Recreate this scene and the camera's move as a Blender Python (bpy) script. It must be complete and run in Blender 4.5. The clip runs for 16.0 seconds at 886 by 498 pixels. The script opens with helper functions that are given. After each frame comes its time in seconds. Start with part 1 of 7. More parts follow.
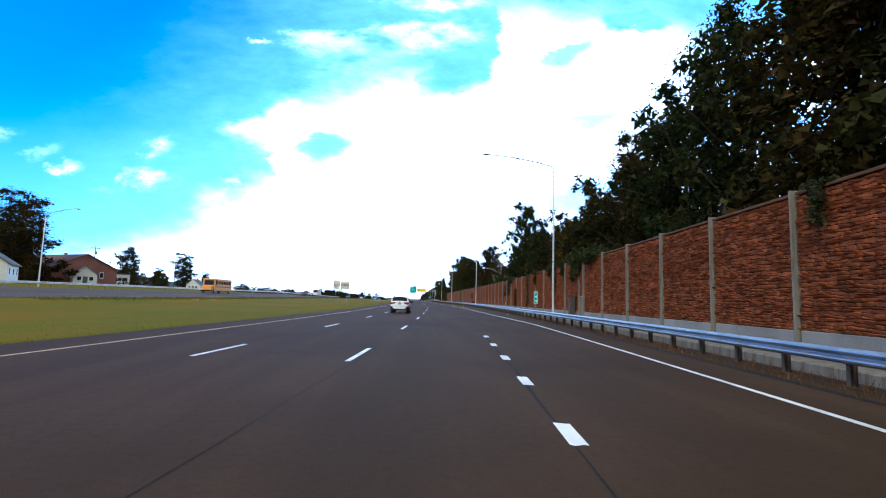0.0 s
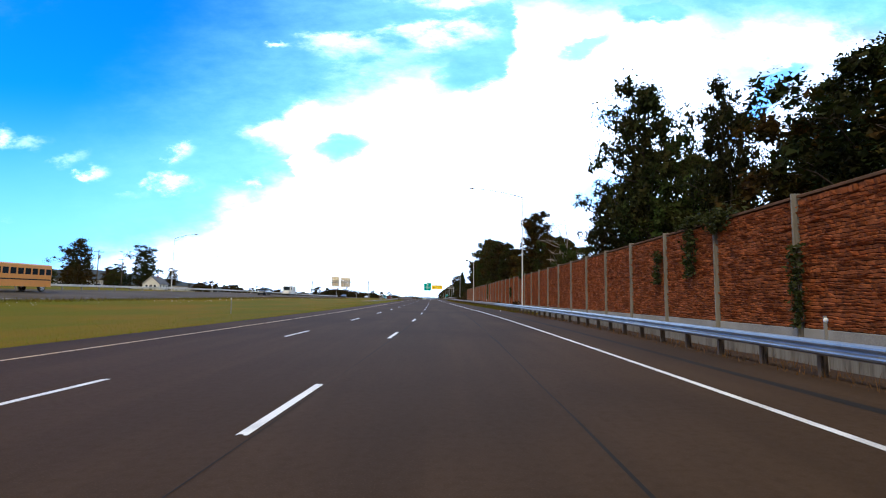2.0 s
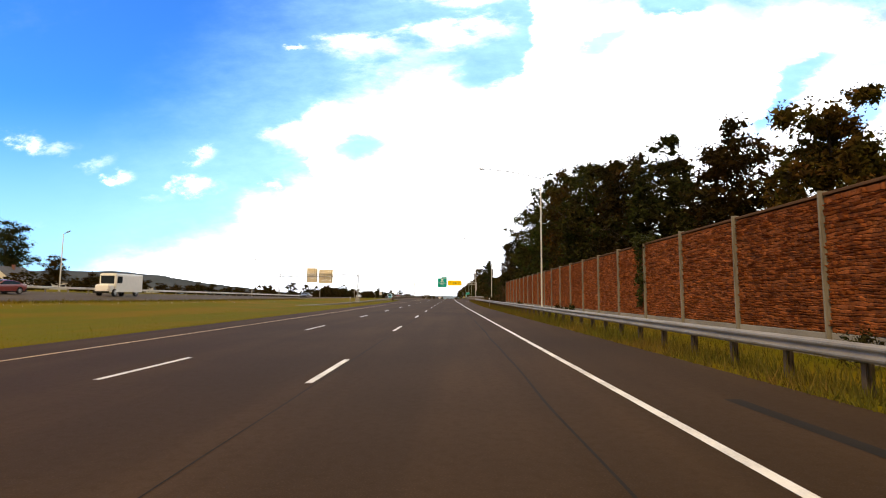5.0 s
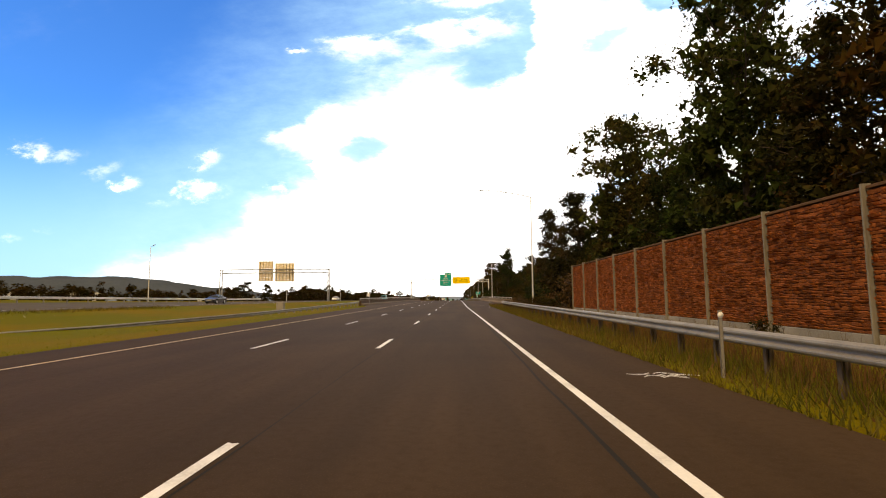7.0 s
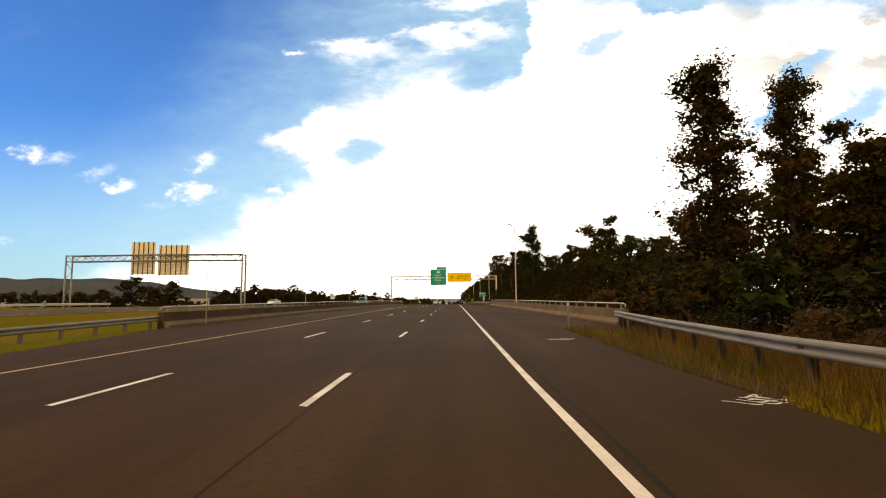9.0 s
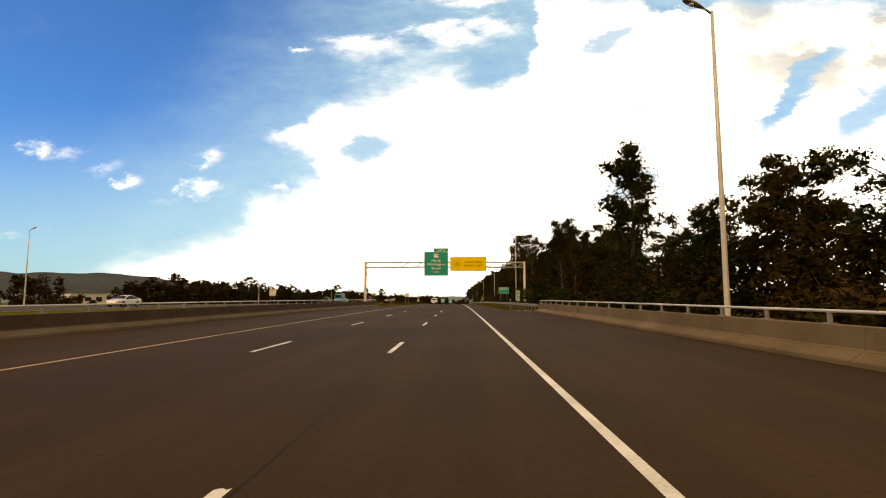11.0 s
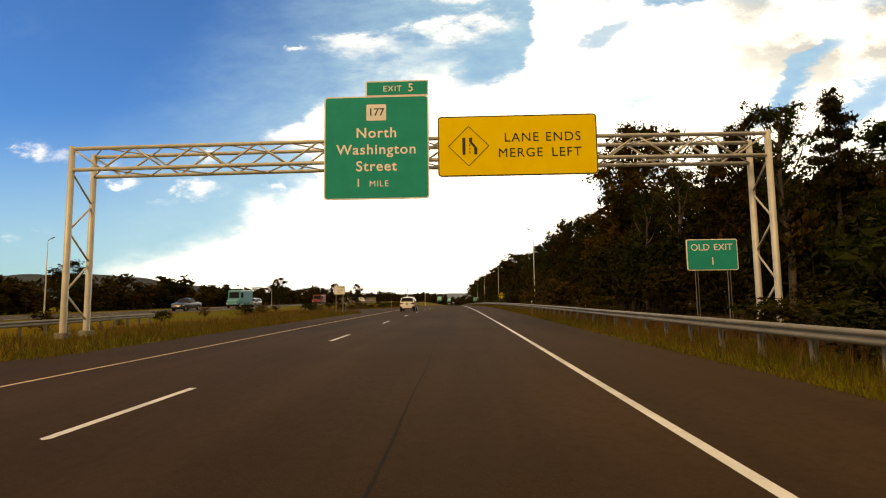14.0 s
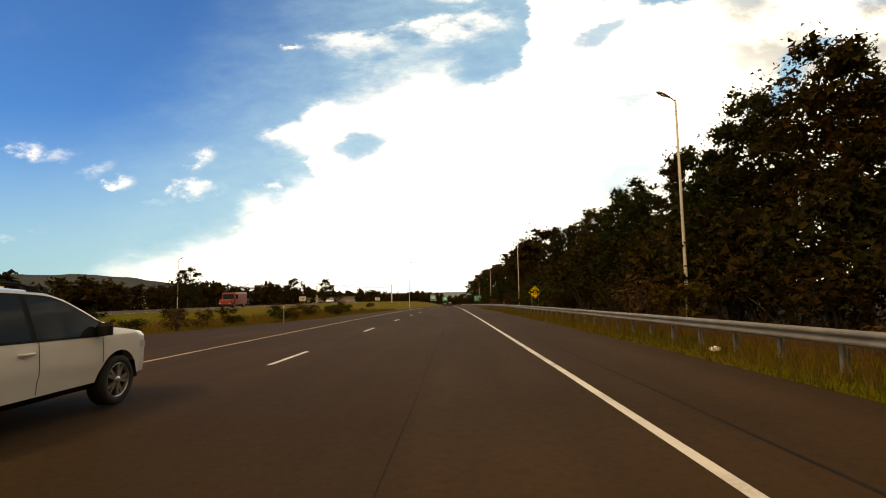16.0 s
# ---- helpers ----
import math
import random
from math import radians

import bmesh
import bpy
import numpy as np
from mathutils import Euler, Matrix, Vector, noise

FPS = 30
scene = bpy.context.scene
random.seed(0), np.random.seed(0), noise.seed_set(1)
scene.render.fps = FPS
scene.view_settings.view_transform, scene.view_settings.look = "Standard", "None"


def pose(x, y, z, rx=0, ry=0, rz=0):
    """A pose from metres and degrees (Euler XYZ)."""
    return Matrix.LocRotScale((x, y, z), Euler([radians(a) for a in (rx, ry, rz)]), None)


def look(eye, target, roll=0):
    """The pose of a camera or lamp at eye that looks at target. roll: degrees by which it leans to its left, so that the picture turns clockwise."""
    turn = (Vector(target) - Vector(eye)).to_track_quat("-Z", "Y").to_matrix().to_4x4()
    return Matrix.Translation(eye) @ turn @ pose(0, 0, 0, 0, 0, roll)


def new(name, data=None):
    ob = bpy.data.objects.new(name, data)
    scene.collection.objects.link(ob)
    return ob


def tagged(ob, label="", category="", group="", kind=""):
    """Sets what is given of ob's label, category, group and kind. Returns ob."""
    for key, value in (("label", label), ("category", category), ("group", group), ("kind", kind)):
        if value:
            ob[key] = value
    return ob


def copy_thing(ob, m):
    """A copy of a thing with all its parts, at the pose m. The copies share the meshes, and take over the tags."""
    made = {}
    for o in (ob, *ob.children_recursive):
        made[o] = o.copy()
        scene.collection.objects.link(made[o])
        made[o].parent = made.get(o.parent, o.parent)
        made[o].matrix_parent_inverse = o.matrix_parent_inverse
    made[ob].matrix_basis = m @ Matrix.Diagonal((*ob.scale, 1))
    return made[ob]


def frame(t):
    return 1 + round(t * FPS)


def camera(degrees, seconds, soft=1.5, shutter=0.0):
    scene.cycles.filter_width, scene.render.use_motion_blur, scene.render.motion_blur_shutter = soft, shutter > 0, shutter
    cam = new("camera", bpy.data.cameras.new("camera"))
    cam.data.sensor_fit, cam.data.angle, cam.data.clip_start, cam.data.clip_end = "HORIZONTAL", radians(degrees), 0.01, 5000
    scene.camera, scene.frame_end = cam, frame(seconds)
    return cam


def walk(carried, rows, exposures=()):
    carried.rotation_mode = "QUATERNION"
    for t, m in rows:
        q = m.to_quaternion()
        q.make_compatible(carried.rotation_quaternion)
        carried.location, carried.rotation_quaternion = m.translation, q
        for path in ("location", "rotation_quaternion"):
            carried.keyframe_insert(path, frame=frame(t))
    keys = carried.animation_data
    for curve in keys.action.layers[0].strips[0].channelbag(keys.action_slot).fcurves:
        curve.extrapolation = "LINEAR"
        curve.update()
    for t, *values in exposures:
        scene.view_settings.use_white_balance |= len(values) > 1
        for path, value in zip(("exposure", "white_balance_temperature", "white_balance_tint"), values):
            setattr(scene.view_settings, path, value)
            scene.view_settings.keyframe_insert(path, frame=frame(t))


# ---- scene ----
cam = camera(83.4, 16.0, 1.1)
PATH = [  # seconds, x, y, z, pitch, yaw, roll
    (0.0, -4.58, 27.32, 1.480, 5.73, -3.27, 1.57),
    (0.5, -3.38, 41.41, 1.480, 5.74, -2.69, 1.26),
    (1.0, -2.39, 55.42, 1.480, 5.67, -2.11, 1.07),
    (1.5, -1.60, 69.12, 1.480, 5.47, -1.58, 0.98),
    (2.0, -0.98, 82.27, 1.480, 5.48, -1.10, 0.87),
    (2.5, -0.47, 95.37, 1.480, 5.57, -0.67, 0.73),
    (3.0, -0.07, 108.94, 1.480, 5.57, -0.28, 0.69),
    (3.5, 0.22, 122.89, 1.480, 5.55, 0.08, 0.71),
    (4.0, 0.39, 136.79, 1.480, 5.23, 0.46, 0.65),
    (6.5, 0.62, 205.87, 1.480, 5.44, 1.68, -0.09),
    (7.0, 0.48, 219.63, 1.480, 5.37, 1.68, -0.43),
    (7.5, 0.35, 233.71, 1.480, 5.24, 1.63, -0.62),
    (8.0, 0.30, 247.72, 1.480, 5.43, 1.46, -0.71),
    (8.5, 0.29, 261.66, 1.480, 5.56, 1.28, -0.69),
    (9.0, 0.29, 275.66, 1.480, 5.63, 1.25, -0.46),
    (9.5, 0.33, 289.93, 1.480, 5.71, 1.34, -0.20),
    (12.0, -0.37, 357.73, 1.440, 5.15, 1.95, -0.04),
    (12.5, -0.51, 371.73, 1.390, 5.21, 1.90, -0.07),
    (13.0, -0.69, 385.35, 1.323, 5.27, 1.88, -0.27),
    (13.5, -0.86, 398.78, 1.237, 4.83, 1.81, -0.62),
    (14.0, -0.97, 411.48, 1.139, 5.02, 1.65, -0.80),
    (14.5, -1.00, 424.80, 1.019, 5.03, 1.48, -0.79),
    (15.0, -1.04, 438.42, 0.877, 4.82, 1.36, -0.85),
    (15.5, -1.08, 452.23, 0.713, 4.93, 1.31, -0.95),
    (16.0, -1.06, 466.08, 0.530, 4.89, 1.32, -1.06),
]
EXPOSURES = [(0.0, 0.20, 4700, 0), (1.5, 0.08, 5050, 3), (4.0, 0.13, 6900, 7), (6.5, 0.06, 8700, 8), (9.5, -0.36, 10700, 9), (12.0, -0.43, 11500, 8), (16.0, -0.52, 11800, 7)]
walk(cam, [(t, look((x, y, z), (x - math.sin(radians(w)) * math.cos(radians(p)), y + math.cos(radians(w)) * math.cos(radians(p)), z + math.sin(radians(p))), r))
           for t, x, y, z, p, w, r in PATH], EXPOSURES)

# ---- the road's own frame: s metres along, d metres to the right, z above the carriageway ----
BEND, BEND_END = 0.00082, 140.3


def fall(s):
    """Height of the carriageway: level, then over a crest into a steady fall."""
    u = min(max(s - 330.0, 0.0), 250.0)
    v = min(max(s - 580.0, 0.0), 900.0)
    return -5.13e-5 * u * u - 0.0257 * v


def turn(s):
    """Heading of the road in radians, clockwise from +y."""
    return BEND * max(BEND_END - s, 0.0)


def R(s, d, z=0.0):
    u = max(BEND_END - s, 0.0)
    h = BEND * u
    return Vector((-BEND * u * u / 2 + d * math.cos(h), s - d * math.sin(h), fall(s) + z))


def at(s, d, z=0.0, spin=0.0):
    """A pose on the road: local y runs along it, x to the right."""
    p = R(s, d, z)
    return pose(p.x, p.y, p.z, 0, 0, spin - math.degrees(turn(s)))


def lerp(table, s):
    if s <= table[0][0]:
        return table[0][1]
    for (a, u), (b, v) in zip(table, table[1:]):
        if s <= b:
            return u + (v - u) * (s - a) / (b - a)
    return table[-1][1]


# ---- light ----
SUN_EL, SUN_AZ = 42.0, 215.0  # degrees; azimuth clockwise from +y: behind and to the left of the drive
world = bpy.data.worlds.new("sky")
scene.world = world
world.use_nodes = True


class Nodes:
    """Short hand for building node trees."""

    def __init__(self, tree):
        self.t = tree
        tree.nodes.clear()

    def add(self, kind):
        return self.t.nodes.new(kind)

    def put(self, socket, value):
        if hasattr(value, "is_output"):
            self.t.links.new(value, socket)
        else:
            socket.default_value = value

    def math(self, op, a, b=0.0, c=0.0, clamp=False):
        n = self.add("ShaderNodeMath")
        n.operation, n.use_clamp = op, clamp
        for i, v in enumerate((a, b, c)):
            self.put(n.inputs[i], v)
        return n.outputs[0]

    def mix(self, f, a, b, kind="MIX"):
        n = self.add("ShaderNodeMixRGB")
        n.blend_type = kind
        for i, v in enumerate((f, a, b)):
            if isinstance(v, tuple) and len(v) == 3:
                v = (*v, 1)
            self.put(n.inputs[i], v)
        return n.outputs[0]

    def noise(self, vec, scale, detail=3.0, rough=0.55, distort=0.0):
        n = self.add("ShaderNodeTexNoise")
        if vec is not None:
            self.put(n.inputs["Vector"], vec)
        self.put(n.inputs["Scale"], scale)
        self.put(n.inputs["Detail"], detail)
        self.put(n.inputs["Roughness"], rough)
        self.put(n.inputs["Distortion"], distort)
        return n.outputs["Fac"]

    def ramp(self, f, stops, interp="LINEAR"):
        n = self.add("ShaderNodeValToRGB")
        n.color_ramp.interpolation = interp
        e = n.color_ramp.elements
        while len(e) < len(stops):
            e.new(0.5)
        for el, (pos, col) in zip(e, stops):
            el.position = pos
            el.color = (col, col, col, 1) if isinstance(col, (int, float)) else (*col, 1)
        self.put(n.inputs[0], f)
        return n.outputs[0]

    def step(self, f, lo, hi):
        n = self.add("ShaderNodeMapRange")
        n.interpolation_type = "SMOOTHSTEP"
        self.put(n.inputs[0], f)
        self.put(n.inputs[1], lo)
        self.put(n.inputs[2], hi)
        return n.outputs[0]


def build_sky():
    N = Nodes(world.node_tree)
    tc = N.add("ShaderNodeTexCoord").outputs["Generated"]
    sky = N.add("ShaderNodeTexSky")
    sky.sky_type, sky.sun_disc, sky.sun_elevation, sky.sun_rotation = "NISHITA", False, radians(SUN_EL), radians(SUN_AZ)
    sky.air_density, sky.dust_density, sky.ozone_density = 1.0, 0.6, 2.5
    blue = N.mix(1.0, sky.outputs[0], (0.036, 0.148, 0.335), "MULTIPLY")
    HAZE = (0.56, 1.02, 1.47)
    # cloud cover is laid out on the plane ahead of the drive: u to the right, v down
    turned = N.add("ShaderNodeMapping")
    N.put(turned.inputs["Vector"], tc)
    turned.inputs["Rotation"].default_value = (radians(-5.5), 0, radians(-1.7))
    sep = N.add("ShaderNodeSeparateXYZ")
    N.put(sep.inputs[0], turned.outputs[0])
    x, y, z = sep.outputs
    deep = N.math("MAXIMUM", y, 0.05)
    u = N.math("ADD", N.math("MULTIPLY", N.math("DIVIDE", x, deep), 8.81), 7.84)
    v = N.math("SUBTRACT", 4.41, N.math("MULTIPLY", N.math("DIVIDE", z, deep), 8.81))
    flat = N.add("ShaderNodeCombineXYZ")
    N.put(flat.inputs[0], u)
    N.put(flat.inputs[1], v)

    def drawn(turn_by, along, across, shift):
        mp = N.add("ShaderNodeMapping")
        N.put(mp.inputs["Vector"], flat.outputs[0])
        mp.inputs["Rotation"].default_value = (0, 0, radians(turn_by))
        mp.inputs["Scale"].default_value = (along, across, 1)
        mp.inputs["Location"].default_value = shift
        return mp.outputs[0]

    def off(f, amount):
        return N.math("MULTIPLY", N.math("SUBTRACT", f, 0.5), amount)

    def oval(px, py, cu, cv, ru, rv, lean=0.0):
        """Squared distance from the middle of an oval that leans up to the right."""
        du, dv = N.math("SUBTRACT", px, cu), N.math("SUBTRACT", py, cv)
        dv = N.math("ADD", dv, N.math("MULTIPLY", du, lean))
        return N.math("ADD", N.math("POWER", N.math("ABSOLUTE", N.math("DIVIDE", du, ru)), 2.0), N.math("POWER", N.math("ABSOLUTE", N.math("DIVIDE", dv, rv)), 2.0))

    s1, s2, s3 = drawn(24, 0.5, 0.9, (3, 1, 0)), drawn(18, 0.6, 1.1, (9, 4, 2)), drawn(24, 0.9, 2.2, (1, 6, 5))
    billow, billow2 = N.noise(s1, 1.3, 8.0, 0.62), N.noise(s2, 1.3, 8.0, 0.62)
    fray = N.noise(s3, 1.2, 8.0, 0.66)
    tuft = N.noise(drawn(28, 2.2, 3.6, (5, 2, 8)), 1.0, 8.0, 0.68)
    uw = N.math("ADD", N.math("ADD", u, off(billow, 1.1)), off(fray, 0.5))
    vw = N.math("ADD", N.math("ADD", v, off(billow2, 0.8)), off(fray, 0.45))
    blue = N.mix(N.math("MULTIPLY", N.step(v, 1.6, 5.2), 0.75), blue, HAZE)
    # upper limit of the big bank, by u
    edge = N.ramp(N.math("DIVIDE", uw, 16.0), [(0.0, 0.55), (0.10, 0.50), (0.19, 0.44), (0.26, 0.41), (0.285, 0.36), (0.315, 0.335), (0.35, 0.31), (0.362, 0.20), (0.42, 0.165), (0.47, 0.125), (0.515, 0.12), (0.545, 0.145), (0.58, 0.12), (0.598, 0.0), (0.66, -0.05), (1.0, -0.05)])
    inside = N.math("SUBTRACT", vw, N.math("MULTIPLY", edge, 10.0))
    bank = N.step(inside, -0.55, 0.55)
    slope = N.math("ADD", N.math("MULTIPLY", N.math("SUBTRACT", uw, 6.2), 0.75), N.math("MULTIPLY", N.math("SUBTRACT", vw, 1.6), 0.66))
    veil = N.math("MULTIPLY", N.step(slope, -3.2, 0.8), N.math("ADD", 0.25, N.math("MULTIPLY", fray, 0.8)))
    blue = N.mix(veil, blue, (0.57, 1.10, 1.76))
    # the pointed western tip of the bank
    tip = N.math("SUBTRACT", N.math("MULTIPLY", N.math("SUBTRACT", uw, 4.75), 0.52), N.math("ABSOLUTE", N.math("SUBTRACT", vw, 2.42)))
    tip = N.math("MULTIPLY", N.step(tip, -0.16, 0.24), N.step(uw, 6.4, 5.9))
    cover = N.math("MAXIMUM", bank, tip)
    # thin patches and gaps in the bank
    for cu, cv, ru, rv, lean, amt in [(6.4, 2.62, 0.5, 0.26, 0.1, 0.75), (8.75, 1.25, 0.75, 0.4, 0.5, 0.62), (9.05, 0.35, 0.45, 0.3, 0.2, 0.7), (10.75, 0.75, 0.5, 0.2, 0.5, 0.55), (12.0, 0.05, 0.7, 0.16, 0.0, 0.75), (11.3, 2.0, 0.5, 0.1, 0.15, 0.35),
                                      (14.25, 1.55, 0.75, 0.28, 0.9, 0.8), (13.7, 2.15, 0.5, 0.2, 0.7, 0.45), (15.3, 2.0, 0.7, 0.35, 0.6, 0.7), (11.1, 3.3, 0.9, 0.22, 0.35, 0.4), (8.6, 3.6, 0.4, 0.12, 0.1, 0.12)]:
        q = oval(uw, vw, cu, cv, ru, rv, lean)
        cover = N.math("SUBTRACT", cover, N.math("MULTIPLY", N.step(N.math("SUBTRACT", q, off(fray, 1.4)), 1.5, 0.1), amt), clamp=True)
    # wispy sheets over the bank
    for cu, cv, ru, rv, lean, amt in [(6.6, 0.82, 1.0, 0.24, 0.12, 0.75), (8.2, 0.58, 0.95, 0.30, 0.10, 0.95), (7.3, 1.1, 1.4, 0.28, 0.35, 0.45), (8.6, -0.02, 1.1, 0.14, 0.0, 0.9), (5.25, 0.98, 0.26, 0.07, 0.0, 0.85), (7.0, 1.55, 1.2, 0.22, 0.4, 0.5)]:
        q = oval(uw, vw, cu, cv, ru, rv, lean)
        cover = N.math("MAXIMUM", cover, N.math("MULTIPLY", N.step(N.math("SUBTRACT", fray, N.math("MULTIPLY", q, 0.20)), 0.12, 0.62), amt))
    # small separate puffs
    up, vp = N.math("ADD", u, off(tuft, 0.5)), N.math("ADD", v, off(fray, 0.35))
    for cu, cv, ru, rv, lean, amt in [(0.62, 2.63, 0.42, 0.22, -0.1, 0.95), (1.2, 2.72, 0.4, 0.15, 0.1, 0.6), (1.8, 3.0, 0.42, 0.15, 0.3, 0.55), (2.25, 3.2, 0.3, 0.15, 0.0, 0.95), (3.7, 2.83, 0.30, 0.17, 0.4, 0.95), (3.55, 3.38, 0.5, 0.19, 0.0, 0.95), (2.85, 3.58, 0.42, 0.08, 0.05, 0.5), (5.0, 3.3, 0.4, 0.12, 0.0, 0.8),
                                      (0.15, 4.18, 0.28, 0.09, 0.0, 0.6), (0.8, 4.03, 0.2, 0.06, 0.0, 0.4)]:
        q = oval(up, vp, cu, cv, ru, rv, lean)
        cover = N.math("MAXIMUM", cover, N.math("MULTIPLY", N.step(N.math("SUBTRACT", tuft, N.math("MULTIPLY", q, 0.17)), 0.22, 0.66), amt))
    wisp = N.math("MULTIPLY", N.step(N.noise(s2, 0.8, 8.0, 0.66), 0.50, 0.75), 0.16)
    cover = N.math("MAXIMUM", cover, N.math("MULTIPLY", wisp, N.step(v, 5.0, 0.0)))
    # rest of the sky: warm broken cloud, added out of view as fill light
    cover = N.math("POWER", cover, 2.3)
    rest = N.step(N.noise(tc, 2.2, 6.0, 0.6), 0.30, 0.50)
    ahead = N.math("MULTIPLY", N.step(y, 0.1, 0.3), N.step(v, -5.5, -3.0))
    cover = N.math("ADD", N.math("MULTIPLY", cover, ahead), N.math("MULTIPLY", rest, N.math("SUBTRACT", 1.0, ahead)))
    body = N.noise(s2, 1.2, 5.0, 0.6)
    white = N.mix(N.step(body, 0.35, 0.7), (1.9, 2.1, 2.6), (2.5, 2.7, 3.2))
    warm = N.mix(N.step(body, 0.35, 0.7), (0.62, 0.50, 0.37), (1.25, 1.00, 0.74))
    grey = N.math("MULTIPLY", N.math("MULTIPLY", N.step(u, 10.6, 14.5), N.step(v, 3.4, 0.4)), N.step(billow, 0.40, 0.60))
    white = N.mix(grey, white, (0.64, 0.78, 1.04))
    col = N.mix(cover, blue, N.mix(ahead, warm, white))
    bg = N.add("ShaderNodeBackground")
    N.put(bg.inputs[0], col)
    N.put(bg.inputs[1], 1.0)
    out = N.add("ShaderNodeOutputWorld")
    N.t.links.new(bg.outputs[0], out.inputs[0])


build_sky()
sun_data = bpy.data.lights.new("sun", "SUN")
sun_data.energy, sun_data.angle, sun_data.color = 2.1, radians(9), (1.0, 0.78, 0.50)
sun = new("sun", sun_data)
a, e = radians(SUN_AZ), radians(SUN_EL)
sun.matrix_world = look(Vector((math.sin(a) * math.cos(e), math.cos(a) * math.cos(e), math.sin(e))) * 100, (0, 0, 0))


# ---- materials ----
def mat(name, base, other=None, rough=0.7, metal=0.0, fine=40.0, coarse=1.5, bump=0.2, bump_scale=None, tone=0.25, island=0.0, spec=0.5, stretch=(1, 1, 1), dist=0.01, random=0.0, trans=0.0, drift=0.0):
    """Base colour varied at two scales, with fine relief."""
    m = bpy.data.materials.new(name)
    m.use_nodes = True
    N = Nodes(m.node_tree)
    tc = N.add("ShaderNodeTexCoord").outputs["Object"]
    mp = N.add("ShaderNodeMapping")
    N.put(mp.inputs["Vector"], tc)
    mp.inputs["Scale"].default_value = stretch
    vec = mp.outputs[0]
    big, small = N.noise(vec, coarse, 4.0), N.noise(vec, fine, 3.0)
    other = other or tuple(c * (1 - tone) for c in base)
    col = N.mix(N.step(big, 0.35, 0.68), base, other)
    col = N.mix(N.math("MULTIPLY", N.step(small, 0.3, 0.75), 0.55), col, tuple(min(1.0, c * (1 + tone)) for c in base))
    if island:
        g = N.add("ShaderNodeNewGeometry").outputs["Random Per Island"]
        col = N.mix(1.0, col, N.ramp(g, [(0, 1 - island), (1, 1 + island)]), "MULTIPLY")
    if random:
        g = N.add("ShaderNodeObjectInfo").outputs["Random"]
        col = N.mix(1.0, col, N.ramp(g, [(0, 1 - random), (1, 1 + random)]), "MULTIPLY")
        if drift:
            h = N.math("FRACT", N.math("MULTIPLY", g, 7.3))
            col = N.mix(1.0, col, N.ramp(h, [(0, (1 + drift, 1.0, 1 - drift)), (0.5, (1, 1, 1)), (1, (1 - drift * 0.5, 1 + drift * 0.4, 1.0))]), "MULTIPLY")
    bs = N.add("ShaderNodeBsdfPrincipled")
    N.put(bs.inputs["Base Color"], col)
    N.put(bs.inputs["Roughness"], N.math("ADD", rough - 0.08, N.math("MULTIPLY", small, 0.16)))
    N.put(bs.inputs["Metallic"], metal)
    N.put(bs.inputs["Specular IOR Level"], spec)
    if bump:
        b = N.add("ShaderNodeBump")
        N.put(b.inputs["Strength"], bump)
        N.put(b.inputs["Distance"], dist)
        N.put(b.inputs["Height"], N.noise(vec, bump_scale or fine, 4.0, 0.6))
        N.t.links.new(b.outputs[0], bs.inputs["Normal"])
    out = N.add("ShaderNodeOutputMaterial")
    shader = bs.outputs[0]
    if trans:
        tr = N.add("ShaderNodeBsdfTranslucent")
        N.put(tr.inputs[0], N.mix(1.0, col, (1.3, 1.5, 0.6), "MULTIPLY"))
        mx = N.add("ShaderNodeMixShader")
        N.put(mx.inputs[0], trans)
        N.t.links.new(shader, mx.inputs[1])
        N.t.links.new(tr.outputs[0], mx.inputs[2])
        shader = mx.outputs[0]
    N.t.links.new(shader, out.inputs[0])
    return m


def asphalt_mat(name, base, seams=True):
    """Worn asphalt: aggregate speckle, long wheel-track wear, oil and patch mottling."""
    m = bpy.data.materials.new(name)
    m.use_nodes = True
    N = Nodes(m.node_tree)
    tc = N.add("ShaderNodeTexCoord").outputs["Object"]
    mp = N.add("ShaderNodeMapping")
    N.put(mp.inputs["Vector"], tc)
    mp.inputs["Scale"].default_value = (1, 0.06, 1)
    streak, patch = N.noise(mp.outputs[0], 0.8, 4.0), N.noise(tc, 0.12, 5.0)
    grit, grit2 = N.noise(tc, 55.0, 2.0), N.noise(tc, 9.0, 3.0)
    col = N.mix(N.step(streak, 0.35, 0.7), base, tuple(c * 1.35 for c in base))
    col = N.mix(N.math("MULTIPLY", N.step(patch, 0.4, 0.7), 0.6), col, tuple(c * 0.66 for c in base))
    col = N.mix(N.math("MULTIPLY", N.step(grit, 0.52, 0.75), 0.5), col, tuple(c * 2.0 for c in base))
    col = N.mix(N.math("MULTIPLY", N.step(grit2, 0.45, 0.75), 0.3), col, tuple(c * 0.7 for c in base))
    bs = N.add("ShaderNodeBsdfPrincipled")
    N.put(bs.inputs["Base Color"], col)
    N.put(bs.inputs["Roughness"], N.math("ADD", 0.78, N.math("MULTIPLY", grit2, 0.15)))
    N.put(bs.inputs["Specular IOR Level"], 0.06)
    b = N.add("ShaderNodeBump")
    N.put(b.inputs["Strength"], 0.35)
    N.put(b.inputs["Distance"], 0.006)
    N.put(b.inputs["Height"], grit)
    N.t.links.new(b.outputs[0], bs.inputs["Normal"])
    out = N.add("ShaderNodeOutputMaterial")
    N.t.links.new(bs.outputs[0], out.inputs[0])
    return m


